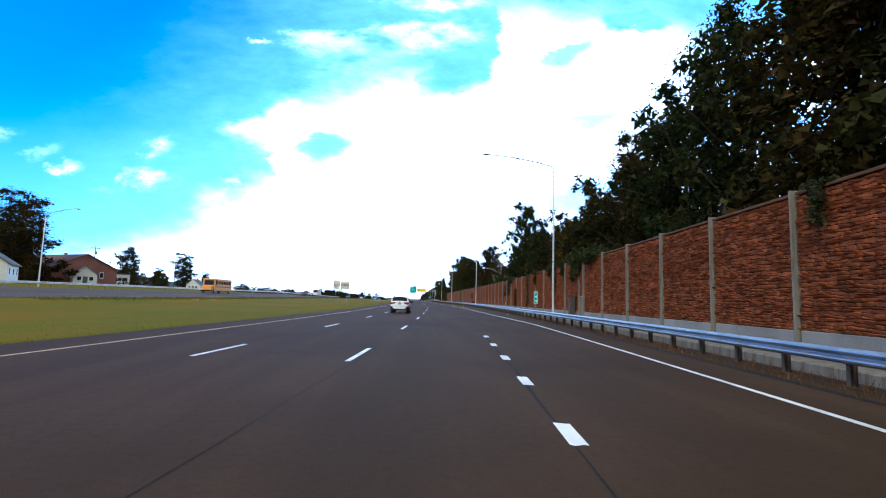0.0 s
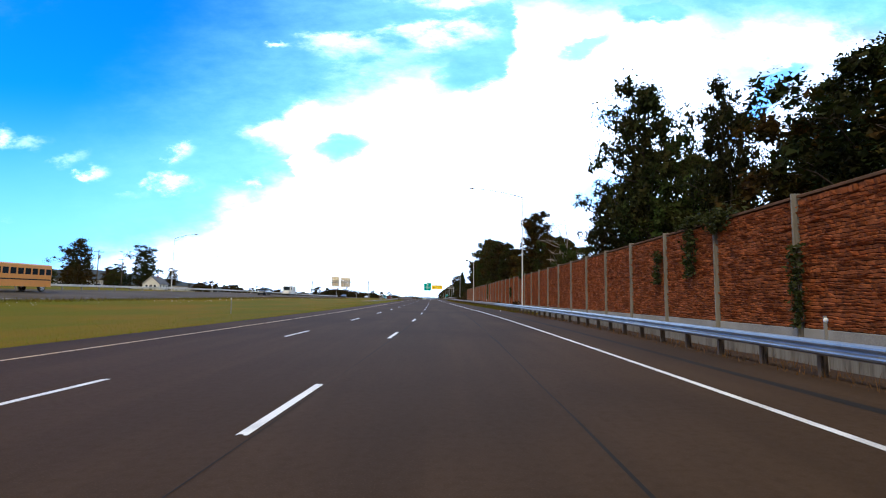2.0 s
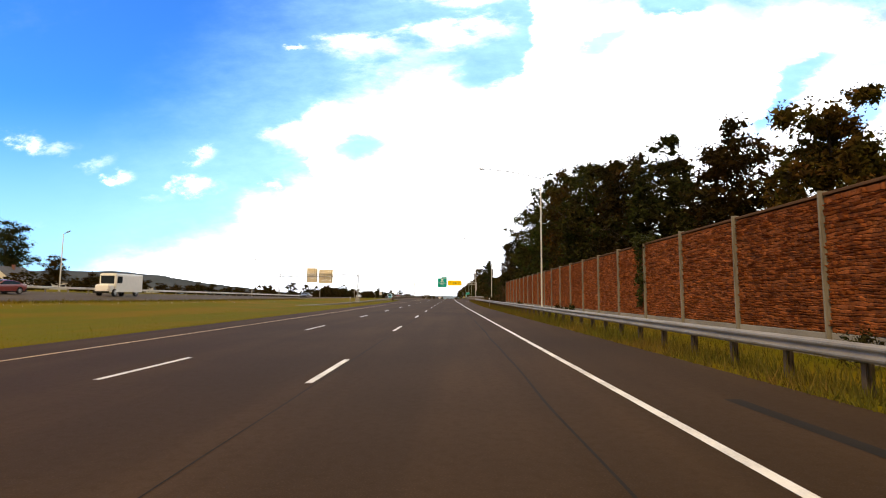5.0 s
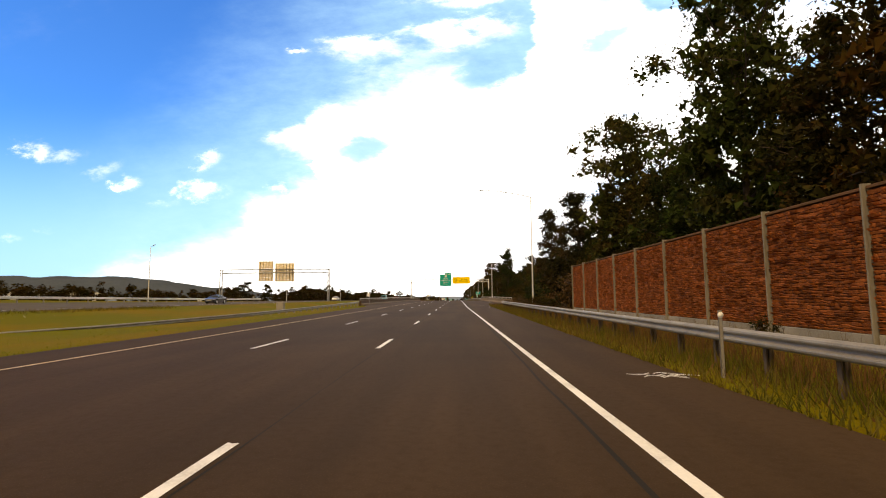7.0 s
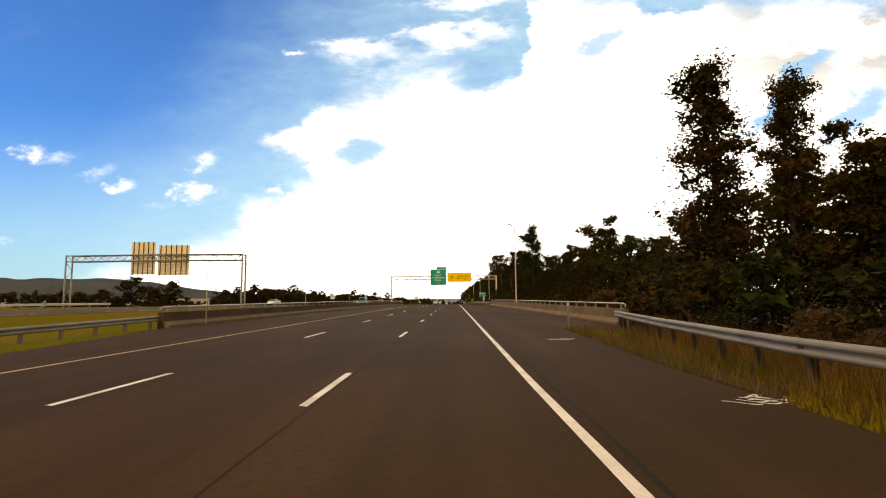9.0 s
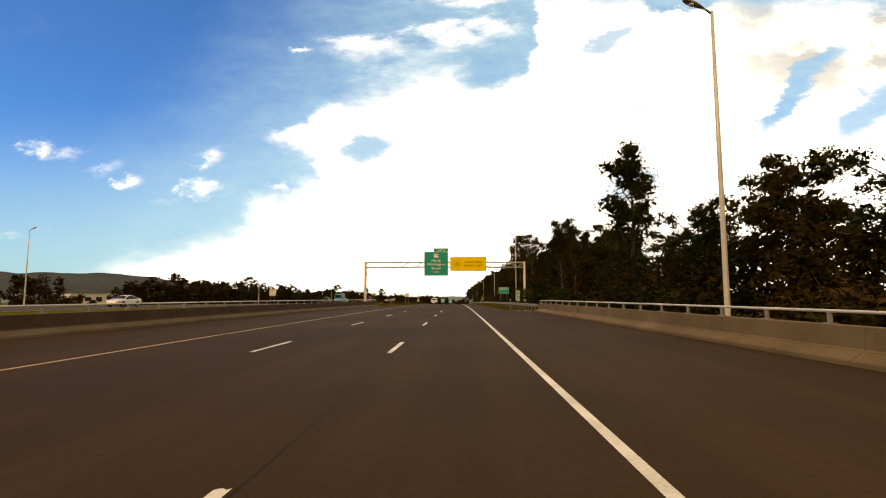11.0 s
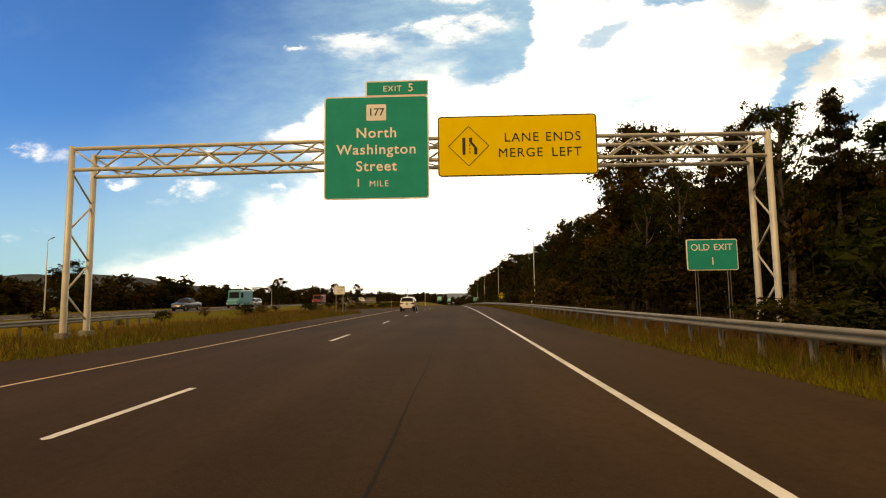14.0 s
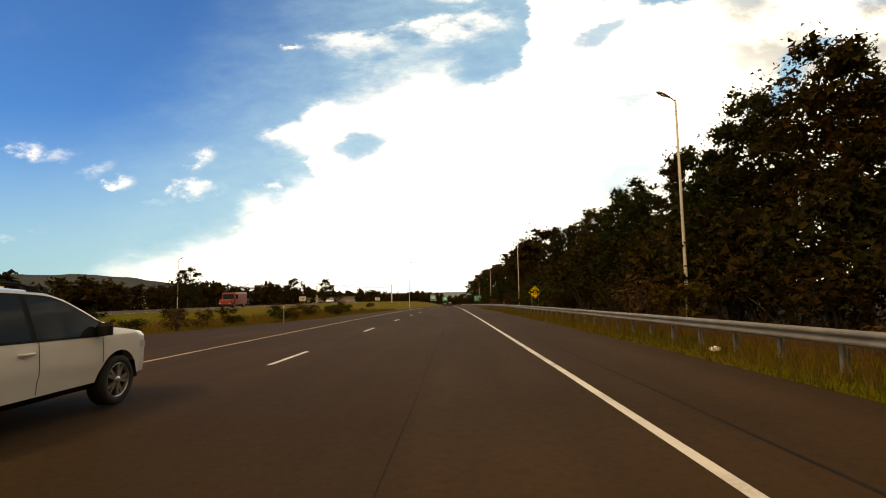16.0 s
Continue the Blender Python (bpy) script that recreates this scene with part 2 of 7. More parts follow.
def glass_mat(name, col=(0.02, 0.025, 0.03), rough=0.05):
    m = bpy.data.materials.new(name)
    m.use_nodes = True
    N = Nodes(m.node_tree)
    bs = N.add("ShaderNodeBsdfPrincipled")
    N.put(bs.inputs["Base Color"], (*col, 1))
    N.put(bs.inputs["Roughness"], rough)
    N.put(bs.inputs["Specular IOR Level"], 0.22 if col[0] > 0.1 else 0.07)
    out = N.add("ShaderNodeOutputMaterial")
    N.t.links.new(bs.outputs[0], out.inputs[0])
    return m


def coat_mat(name, col, rough=0.35, metal=0.0):
    """Car paint under a clear coat, with a film of dust."""
    m = mat(name, col, tuple(c * 0.93 for c in col), rough, metal, 60, 2.5, 0.02, tone=0.05)
    for n in m.node_tree.nodes:
        if n.type == "BSDF_PRINCIPLED":
            n.inputs["Coat Weight"].default_value = 0.8
            n.inputs["Coat Roughness"].default_value = 0.08
    return m


ASPHALT = asphalt_mat("asphalt", (0.0450, 0.0272, 0.0138))
ASPHALT_OLD = asphalt_mat("old asphalt", (0.078, 0.064, 0.047))
SEAL = mat("tar seal", (0.020, 0.017, 0.014), None, 0.9, 0, 30, 1.0, 0.2, spec=0.1)
PATCH = asphalt_mat("fresh asphalt patch", (0.0075, 0.0078, 0.0095))
PAINT_W = mat("white road paint", (0.78, 0.77, 0.74), (0.5, 0.49, 0.47), 0.6, 0, 25, 1.2, 0.15, tone=0.12)
PAINT_Y = mat("yellow road paint", (0.72, 0.53, 0.28), (0.5, 0.37, 0.2), 0.6, 0, 25, 1.2, 0.15, tone=0.12)
GRASS = mat("dry mown grass", (0.092, 0.093, 0.004), (0.160, 0.093, 0.007), 0.95, 0, 14, 0.16, 0.8, 6, 0.45, dist=0.08, spec=0.02, stretch=(1, 0.4, 1))
BLADE = mat("grass blades", (0.085, 0.078, 0.013), (0.158, 0.088, 0.025), 0.9, 0, 3, 0.2, 0, tone=0.4, island=0.4, spec=0.1, trans=0.3)
BLADE_G = mat("mown green blades", (0.135, 0.138, 0.012), (0.165, 0.125, 0.018), 0.9, 0, 3, 0.2, 0, tone=0.3, island=0.25, spec=0.03, trans=0.4)
SEED = mat("seed heads", (0.125, 0.062, 0.026), (0.085, 0.048, 0.02), 0.9, 0, 3, 0.3, 0, tone=0.4, island=0.4, spec=0.1, trans=0.2)
STONE = mat("rust brown form-lined concrete", (0.275, 0.084, 0.026), (0.188, 0.057, 0.018), 0.92, 0, 22, 1.3, 0.9, 30, 0.4, island=0.3, random=0.08, dist=0.03, spec=0.12)
# backing of the wall relief: shade between the stones put into its colour
STONE_D = mat("dark brown groove shade", (0.045, 0.020, 0.012), None, 0.95, 0, 14, 1.3, 0.4, spec=0.05)
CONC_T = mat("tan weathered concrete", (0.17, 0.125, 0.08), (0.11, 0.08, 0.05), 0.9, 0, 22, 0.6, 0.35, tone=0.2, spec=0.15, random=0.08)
COPING = mat("brown weathered coping", (0.12, 0.060, 0.032), (0.06, 0.042, 0.022), 0.92, 0, 22, 0.8, 0.4, tone=0.25, spec=0.1, random=0.1)
CONC_S = mat("streaked grey concrete", (0.20, 0.18, 0.145), (0.09, 0.075, 0.058), 0.9, 0, 9, 1.1, 0.35, tone=0.3, spec=0.15, stretch=(3, 3, 0.25))
DIRT = mat("brown roadside dirt", (0.060, 0.038, 0.024), (0.032, 0.021, 0.014), 0.95, 0, 9, 0.7, 0.8, 20, 0.4, dist=0.03, spec=0.08)
CONC = mat("weathered concrete", (0.27, 0.25, 0.215), (0.19, 0.175, 0.15), 0.9, 0, 22, 0.6, 0.35, tone=0.2, spec=0.2, random=0.08)
# dark enough to hold the shade of the median parapet's inner face
CONC_D = mat("dark brown concrete", (0.085, 0.050, 0.029), (0.050, 0.030, 0.018), 0.9, 0, 18, 0.4, 0.35, tone=0.25, spec=0.2)
GALV = mat("galvanised steel", (0.33, 0.335, 0.34), (0.23, 0.235, 0.24), 0.45, 0.75, 30, 1.3, 0.05, tone=0.12)
GALV_OLD = mat("dull galvanised steel", (0.27, 0.25, 0.22), (0.19, 0.175, 0.155), 0.65, 0.3, 30, 1.3, 0.08, tone=0.15)
GALV_P = mat("pale zinc-coated steel", (0.62, 0.60, 0.55), (0.48, 0.46, 0.42), 0.5, 0.15, 30, 1.3, 0.05, tone=0.12)
# backlit darkness of the far sign gantry is put into this grey
GALV_G = mat("grey backlit galvanised steel", (0.24, 0.25, 0.25), (0.17, 0.18, 0.18), 0.55, 0.2, 30, 1.3, 0.05, tone=0.15)
ALU = mat("raw aluminium sheet", (0.88, 0.76, 0.50), (0.8, 0.67, 0.43), 0.5, 0.0, 18, 0.8, 0.04, tone=0.1)
WOODPOST = mat("weathered timber", (0.085, 0.06, 0.04), (0.055, 0.04, 0.028), 0.9, 0, 30, 2, 0.4, stretch=(1, 1, 0.1))
GREEN = mat("green sign sheeting", (0.0, 0.35, 0.29), (0.0, 0.31, 0.255), 0.5, 0, 60, 1.2, 0.03, tone=0.08, spec=0.05)
YELLOW = mat("yellow sign sheeting", (1.0, 0.70, 0.010), (0.96, 0.64, 0.010), 0.5, 0, 60, 1.2, 0.03, tone=0.05, spec=0.2)
WHITE = mat("white sign sheeting", (0.9, 0.9, 0.9), (0.82, 0.82, 0.82), 0.45, 0, 60, 1.2, 0.02, tone=0.05)
BLACK = mat("black sign lettering", (0.015, 0.014, 0.013), None, 0.5, 0, 60, 2, 0.02)
BARK = mat("bark", (0.0595, 0.0455, 0.0350), (0.0350, 0.0280, 0.0224), 0.95, 0, 12, 1.5, 0.8, 14, 0.3, stretch=(1, 1, 0.2), dist=0.03, spec=0.1)
PALEBARK = mat("pale grey-brown bark", (0.13, 0.10, 0.08), (0.07, 0.055, 0.045), 0.9, 0, 12, 1.5, 0.5, stretch=(1, 1, 0.2), spec=0.1)
DEADWOOD = mat("bare grey deadwood", (0.3, 0.25, 0.21), (0.2, 0.165, 0.14), 0.9, 0, 12, 1.5, 0.5, stretch=(1, 1, 0.2), spec=0.1)
LEAF_A = mat("oak foliage", (0.0270, 0.0300, 0.0070), (0.0500, 0.0270, 0.0090), 0.8, 0, 2.5, 0.45, 0, tone=0.4, island=0.6, spec=0.08, trans=0.25, random=0.3, drift=0.45)
LEAF_B = mat("dark foliage", (0.0180, 0.0200, 0.0058), (0.0350, 0.0195, 0.0062), 0.8, 0, 2.5, 0.45, 0, tone=0.4, island=0.6, spec=0.08, trans=0.2, random=0.3, drift=0.45)
LEAF_C = mat("pine needles", (0.0165, 0.0185, 0.0065), (0.0420, 0.0220, 0.0085), 0.8, 0, 2.5, 0.35, 0, tone=0.35, island=0.5, spec=0.08, trans=0.1, random=0.25, drift=0.35)
LEAF_V = mat("vine leaves", (0.0330, 0.0390, 0.0070), (0.0280, 0.0270, 0.0070), 0.7, 0, 4, 0.8, 0, tone=0.35, island=0.35, spec=0.2, trans=0.2)
LEAF_R = mat("rusty scrub leaves", (0.0720, 0.0360, 0.0150), (0.0420, 0.0360, 0.0120), 0.8, 0, 3, 0.5, 0, tone=0.4, island=0.4, spec=0.15, trans=0.2)


# ---- builders ----
def mesh_of(verts, faces, name="mesh", smooth=False):
    me = bpy.data.meshes.new(name)
    me.from_pydata([tuple(v) for v in verts], [], faces)
    me.update()
    if smooth:
        me.polygons.foreach_set("use_smooth", [True] * len(me.polygons))
    return me


def part(name, me, material, parent=None, label="", m=None):
    """Links a mesh (or bmesh) as one object under a thing or a part, in that thing's own frame."""
    if isinstance(me, bmesh.types.BMesh):
        bm = me
        me = bpy.data.meshes.new(name)
        bm.to_mesh(me)
        bm.free()
    if material is not None and len(me.materials) == 0:
        me.materials.append(material)
    ob = new(name, me)
    ob.parent = parent
    if m is not None:
        ob.matrix_basis = m
    if label:
        ob["label"] = label
    return ob


def thing(name, m, label, category, group="", kind=""):
    return tagged(place(new(name), m), label, category, group, kind)


def place(ob, m):
    ob.matrix_basis = m
    return ob


def setting(name, me, material, label="", category=""):
    return tagged(part(name, me, material), label, category, "", "structure")


class Shape:
    """Collects boxes, tubes and sweeps into one mesh."""

    def __init__(self):
        self.v, self.f = [], []

    def add(self, verts, faces):
        n = len(self.v)
        self.v += [tuple(p) for p in verts]
        self.f += [tuple(i + n for i in f) for f in faces]
        return self

    def box(self, x0, x1, y0, y1, z0, z1, c=0.0):
        """A box, with its upright edges and top chamfered by c."""
        if c <= 0:
            v = [(x, y, z) for z in (z0, z1) for x, y in ((x0, y0), (x1, y0), (x1, y1), (x0, y1))]
            return self.add(v, [(0, 3, 2, 1), (4, 5, 6, 7), (0, 1, 5, 4), (1, 2, 6, 5), (2, 3, 7, 6), (3, 0, 4, 7)])
        ring = lambda k, z: [(x0 + c + k, y0 + k, z), (x1 - c - k, y0 + k, z), (x1 - k, y0 + c + k, z), (x1 - k, y1 - c - k, z), (x1 - c - k, y1 - k, z), (x0 + c + k, y1 - k, z), (x0 + k, y1 - c - k, z), (x0 + k, y0 + c + k, z)]
        v = ring(0, z0) + ring(0, z1 - c) + ring(c * 0.7, z1)
        f = [tuple(range(7, -1, -1)), tuple(range(16, 24))]
        for a in (0, 8):
            f += [(a + i, a + (i + 1) % 8, a + 8 + (i + 1) % 8, a + 8 + i) for i in range(8)]
        return self.add(v, f)

    def tube(self, pts, r, n=10, caps=True):
        """A round bar through points; r is one radius or one per point."""
        pts = [Vector(p) for p in pts]
        rs = r if isinstance(r, (list, tuple)) else [r] * len(pts)
        v, f = [], []
        side = None
        for i, p in enumerate(pts):
            t = (pts[min(i + 1, len(pts) - 1)] - pts[max(i - 1, 0)]).normalized()
            if side is None:
                side = t.cross(Vector((0, 0, 1)) if abs(t.z) < 0.9 else Vector((1, 0, 0))).normalized()
            side = (side - t * side.dot(t)).normalized()
            up = t.cross(side)
            v += [p + (side * math.cos(2 * math.pi * k / n) + up * math.sin(2 * math.pi * k / n)) * rs[i] for k in range(n)]
        for i in range(len(pts) - 1):
            f += [(i * n + k, i * n + (k + 1) % n, (i + 1) * n + (k + 1) % n, (i + 1) * n + k) for k in range(n)]
        if caps:
            f += [tuple(range(n - 1, -1, -1)), tuple(range((len(pts) - 1) * n, len(pts) * n))]
        return self.add(v, f)

    def mesh(self, name="mesh", smooth=False):
        me = mesh_of(self.v, self.f, name, smooth)
        bm = bmesh.new()
        bm.from_mesh(me)
        bmesh.ops.recalc_face_normals(bm, faces=bm.faces)
        bm.to_mesh(me)
        bm.free()
        return me


def box(x0, x1, y0, y1, z0, z1, c=0.0):
    return Shape().box(x0, x1, y0, y1, z0, z1, c).mesh()


def tube(pts, r, n=10):
    return Shape().tube(pts, r, n).mesh(smooth=True)


def stations(s0, s1, step):
    n = max(1, math.ceil((s1 - s0) / step))
    return [s0 + (s1 - s0) * i / n for i in range(n + 1)]


def sweep(ss, d_of, profile, origin=Vector(), closed=False, name="sweep", lift=None):
    """Carries a profile of (out, up) along the road at d_of(s); out points to the right."""
    v, f, n = [], [], len(profile)
    for s in ss:
        up = lift(s) if lift else 0.0
        for o, z in profile:
            v.append(R(s, d_of(s) + o, z + up) - origin)
    for i in range(len(ss) - 1):
        for k in range(n if closed else n - 1):
            a, b = i * n + k, i * n + (k + 1) % n
            f.append((a, b, b + n, a + n))
    if closed:
        f += [tuple(range(n)), tuple(range((len(ss) - 1) * n, len(ss) * n))[::-1]]
    sh = Shape().add(v, f)
    return sh.mesh(name)


def strip(s0, s1, d_left, d_right, z, step=4.0):
    """A flat ribbon on the road between two lateral limits (numbers or functions of s)."""
    L = d_left if callable(d_left) else (lambda s: d_left)
    Rr = d_right if callable(d_right) else (lambda s: d_right)
    v, f = [], []
    for s in stations(s0, s1, step):
        v += [R(s, L(s), z), R(s, Rr(s), z)]
    for i in range(len(v) // 2 - 1):
        f.append((2 * i, 2 * i + 1, 2 * i + 3, 2 * i + 2))
    return mesh_of(v, f)


# ---- limits of the carriageway ----
LINE_NEAR, LINE_FAR, LINE_LEFT = -1.82, -5.48, -9.1
EDGE_R = [(-120, 6.1), (60, 5.95), (80, 4.95), (138, 3.9), (150, 3.55), (225, 2.3), (285, 1.62), (380, 1.5), (435, 1.33), (475, 1.08), (700, -1.9), (760, -2.0)]
PAVE_R = [(-120, 9.0), (110, 7.9), (150, 6.7), (228, 4.65), (286, 4.85), (299, 5.4), (303, 9.0), (381, 7.8), (386, 5.3), (432, 4.5), (480, 4.6), (700, 1.6)]
PAVE_L = [(-120, -10.9), (240, -11.3), (290, -12.6), (303, -15.4), (421, -14.8), (424, -12.1), (455, -11.8), (466, -11.6), (470, -13.0), (476, -18.0), (482, -20.0), (488, -16.8), (499, -14.8), (510, -13.2), (530, -12.3), (760, -12.3)]
edge_r, pave_r, pave_l = (lambda s: lerp(EDGE_R, s)), (lambda s: lerp(PAVE_R, s)), (lambda s: lerp(PAVE_L, s))
OPP_N, OPP_F = -36.0, -50.0
OPP_Z = [(-200, 0.6), (60, 0.6), (150, 0.7), (200, 0.75), (230, 0.55), (280, 0.4), (330, 0.25), (480, 0.2), (580, 1.2), (680, 2.6), (900, 4.0)]
OPP_LEAN = [(-200, 0.8), (60, 0.9), (220, 1.0), (280, 0.6), (330, 0.2), (480, 0.0), (900, 0.0)]


def opp_z(s, d):
    """Height of the other carriageway, which leans up to its outer side."""
    return lerp(OPP_Z, s) + lerp(OPP_LEAN, s) * min(1.0, max(0.0, (OPP_N - d) / (OPP_N - OPP_F)))




def ground_z(s, d):
    """Height over the carriageway of the land beside it."""
    if d > 0:
        out = d - pave_r(s)
        if out <= 0:
            return 0.0
        wall = lerp([(-200, 0.0), (270, 0.0), (300, 0.0), (320, -1.6), (370, -1.6), (392, 0.0), (900, 0.0)], s) * min(1, out / 4)
        rise = 0.06 * max(0.0, d - 13)
        return -0.10 * min(1.0, out / 1.5) - 0.04 * min(out, 3) + wall + min(rise, 3.0)
    out = pave_l(s) - d
    if out <= 0:
        return 0.0
    oz = opp_z(s, d)
    if d < OPP_F - 1:
        return oz - 0.15 + lerp([(-200, 0.028), (300, 0.028), (420, -0.01), (900, -0.02)], s) * min(OPP_F - 1 - d, 60)
    if d < OPP_N + 1:
        return oz - 0.03
    w = (pave_l(s) - d) / (pave_l(s) - OPP_N - 1)
    dip = lerp([(-200, 0.25), (225, 0.3), (252, 0.6), (290, 0.4), (303, 0.4), (318, 1.5), (400, 1.5), (425, 0.35), (900, 0.3)], s)
    return -0.05 + oz * w - dip * math.sin(math.pi * min(1, max(0, w))) - 0.07 * w


def build_ground():
    """One sheet of land to the horizon, finer beside the road."""
    ss = [-3000, -1500, -700, -300] + [-150 + 6 * i for i in range(0, 176)] + [920, 980, 1100, 1300, 1700, 2300, 3200, 4800]
    ds = [-4500, -2600, -1500, -900, -500, -300, -200, -150, -110, -90, -75, -66, -60, -56, -53, -51, -50, -49, -43, -37, -36, -35, -33, -30, -27, -24, -21, -19, -17.5, -16, -15, -14, -13, -12, -11, -10,
          -5, 0, 1.5, 3, 4, 4.6, 5, 5.4, 6, 6.6, 7.2, 8, 9, 10, 11, 12, 14, 17, 22, 30, 45, 70, 110, 170, 260, 400, 700, 1200, 2200, 4500]
    v, f = [], []
    for s in ss:
        for d in ds:
            p = R(min(max(s, -300), 1400), d, 0)
            p.y += s - min(max(s, -300), 1400)
            inside = pave_l(s) + 0.05 < d < pave_r(s) - 0.05 or OPP_F + 0.9 < d < OPP_N - 0.9
            z = p.z + ground_z(s, d) - (0.25 if inside else 0.0)
            if abs(d) > 200 or s > 1400:
                z += 5.0 * noise.noise(Vector((d / 300, s / 300, 0)))
            v.append((p.x, p.y, z))
    n = len(ds)
    for i in range(len(ss) - 1):
        for k in range(n - 1):
            f.append((i * n + k, i * n + k + 1, (i + 1) * n + k + 1, (i + 1) * n + k))
    setting("ground", mesh_of(v, f, "ground", True), GRASS, "dry yellow-green mown grass verge and open land", "ground")


build_ground()
setting("road", strip(-150, 1400, pave_l, pave_r, 0.0, 3.0), ASPHALT, "dark grey worn asphalt highway carriageway", "road")
setting("road_opposite", strip(-200, 1400, OPP_F, OPP_N, 0.0, 6.0), ASPHALT_OLD, "grey asphalt carriageway beyond the grass median", "road")
for v in bpy.data.objects["road_opposite"].data.vertices:
    v.co.z += opp_z(v.co.y, OPP_F if v.index % 2 == 0 else OPP_N)
ROAD = bpy.data.objects["road"]

# painted lines
part("edge_line", strip(-150, 760, lambda s: edge_r(s) - 0.07, lambda s: edge_r(s) + 0.07, 0.005, 3.0), PAINT_W, ROAD, "solid white edge line")
part("left_edge_line", strip(-150, 1000, LINE_LEFT - 0.05, LINE_LEFT + 0.05, 0.005, 4.0), PAINT_Y, ROAD, "solid yellow edge line")
for d in (OPP_F + 1.7, OPP_N - 1.2):
    me = strip(-150, 1000, d - 0.075, d + 0.075, 0.012, 6.0)
    for v in me.vertices:
        v.co.z += opp_z(v.co.y, d)
    part("edge_line", me, PAINT_W, bpy.data.objects["road_opposite"])
PHASE = 29.7


def dash_mesh(s, d, length=3.05, w=0.13):
    """One painted dash with slightly ragged ends, its far end at s."""
    v = []
    for q in (s - length, s):
        for k in range(5):
            v.append(R(q + random.uniform(-0.03, 0.03), d - w / 2 + w * k / 4, 0.006))
    return mesh_of(v, [(k, k + 1, k + 6, k + 5) for k in range(4)])


for k in range(-12, 80):
    s = PHASE + 12.192 * k
    if s < 386:
        part("dash", dash_mesh(s, LINE_NEAR), PAINT_W, ROAD)
    if s < 900:
        part("dash", dash_mesh(s + 0.1, LINE_FAR), PAINT_W, ROAD)
for k in range(14):  # dotted line at the end of the entry lane
    part("dash", dash_mesh(48.3 - 3.66 * k, 1.95, 0.92, 0.2), PAINT_W, ROAD)

# lengthwise paving seams, sealed cracks and the skewed joints at the bridge ends
part("seam", strip(20, 330, lambda s: 1.88 + 0.05 * noise.noise(Vector((s * 0.3, 0, 0))), lambda s: 1.93 + 0.06 * noise.noise(Vector((s * 0.3, 0.3, 0))), 0.003, 0.8), SEAL, ROAD)
part("seam", strip(10, 560, lambda s: -1.70 + 0.05 * noise.noise(Vector((s * 0.25, 5, 0))), lambda s: -1.675 + 0.05 * noise.noise(Vector((s * 0.25, 5.2, 0))), 0.003, 0.8), SEAL, ROAD)
part("seam", strip(0, 172, lambda s: edge_r(s) + 1.35 + 0.05 * noise.noise(Vector((s * 0.2, 9, 0))), lambda s: edge_r(s) + 1.6 + 0.08 * noise.noise(Vector((s * 0.2, 9.2, 0))), 0.003, 0.8), SEAL, ROAD, "dark strip of sealed asphalt")
part("seam", strip(440, 620, lambda s: edge_r(s) + 0.9, lambda s: edge_r(s) + 0.96, 0.003, 0.8), SEAL, ROAD)


def joint(s0, s1, width):
    """A skewed patch across the whole road."""
    v, n = [], 40
    for i in range(n + 1):
        w = i / n
        d = -15.2 + 22.6 * w
        s = s0 + (s1 - s0) * w + 0.12 * noise.noise(Vector((i * 0.4, s0, 0)))
        v += [R(s - width / 2, d, 0.009), R(s + width / 2 + 0.1 * noise.noise(Vector((i * 0.5, 3, s0))), d, 0.009)]
    return mesh_of(v, [(2 * i, 2 * i + 2, 2 * i + 3, 2 * i + 1) for i in range(n)])


part("joint_patch", joint(406.5, 376.5, 0.95), PATCH, ROAD, "dark skewed asphalt patch over the bridge joint")
part("joint_patch", joint(340.0, 317.5, 0.7), PATCH, ROAD, "dark skewed asphalt patch over the bridge joint")


# ---- noise barrier wall ----
POST_STEP, WALL_END, WALL_GATE = 4.54, 269.8, 65.5
wall_d = lambda s: 10.45 + 0.0075 * (max(s, -20) - 60)
wall_top = lambda s: 4.85 - 0.002 * s
wall_low = lambda s: 0.98 - 0.00275 * s


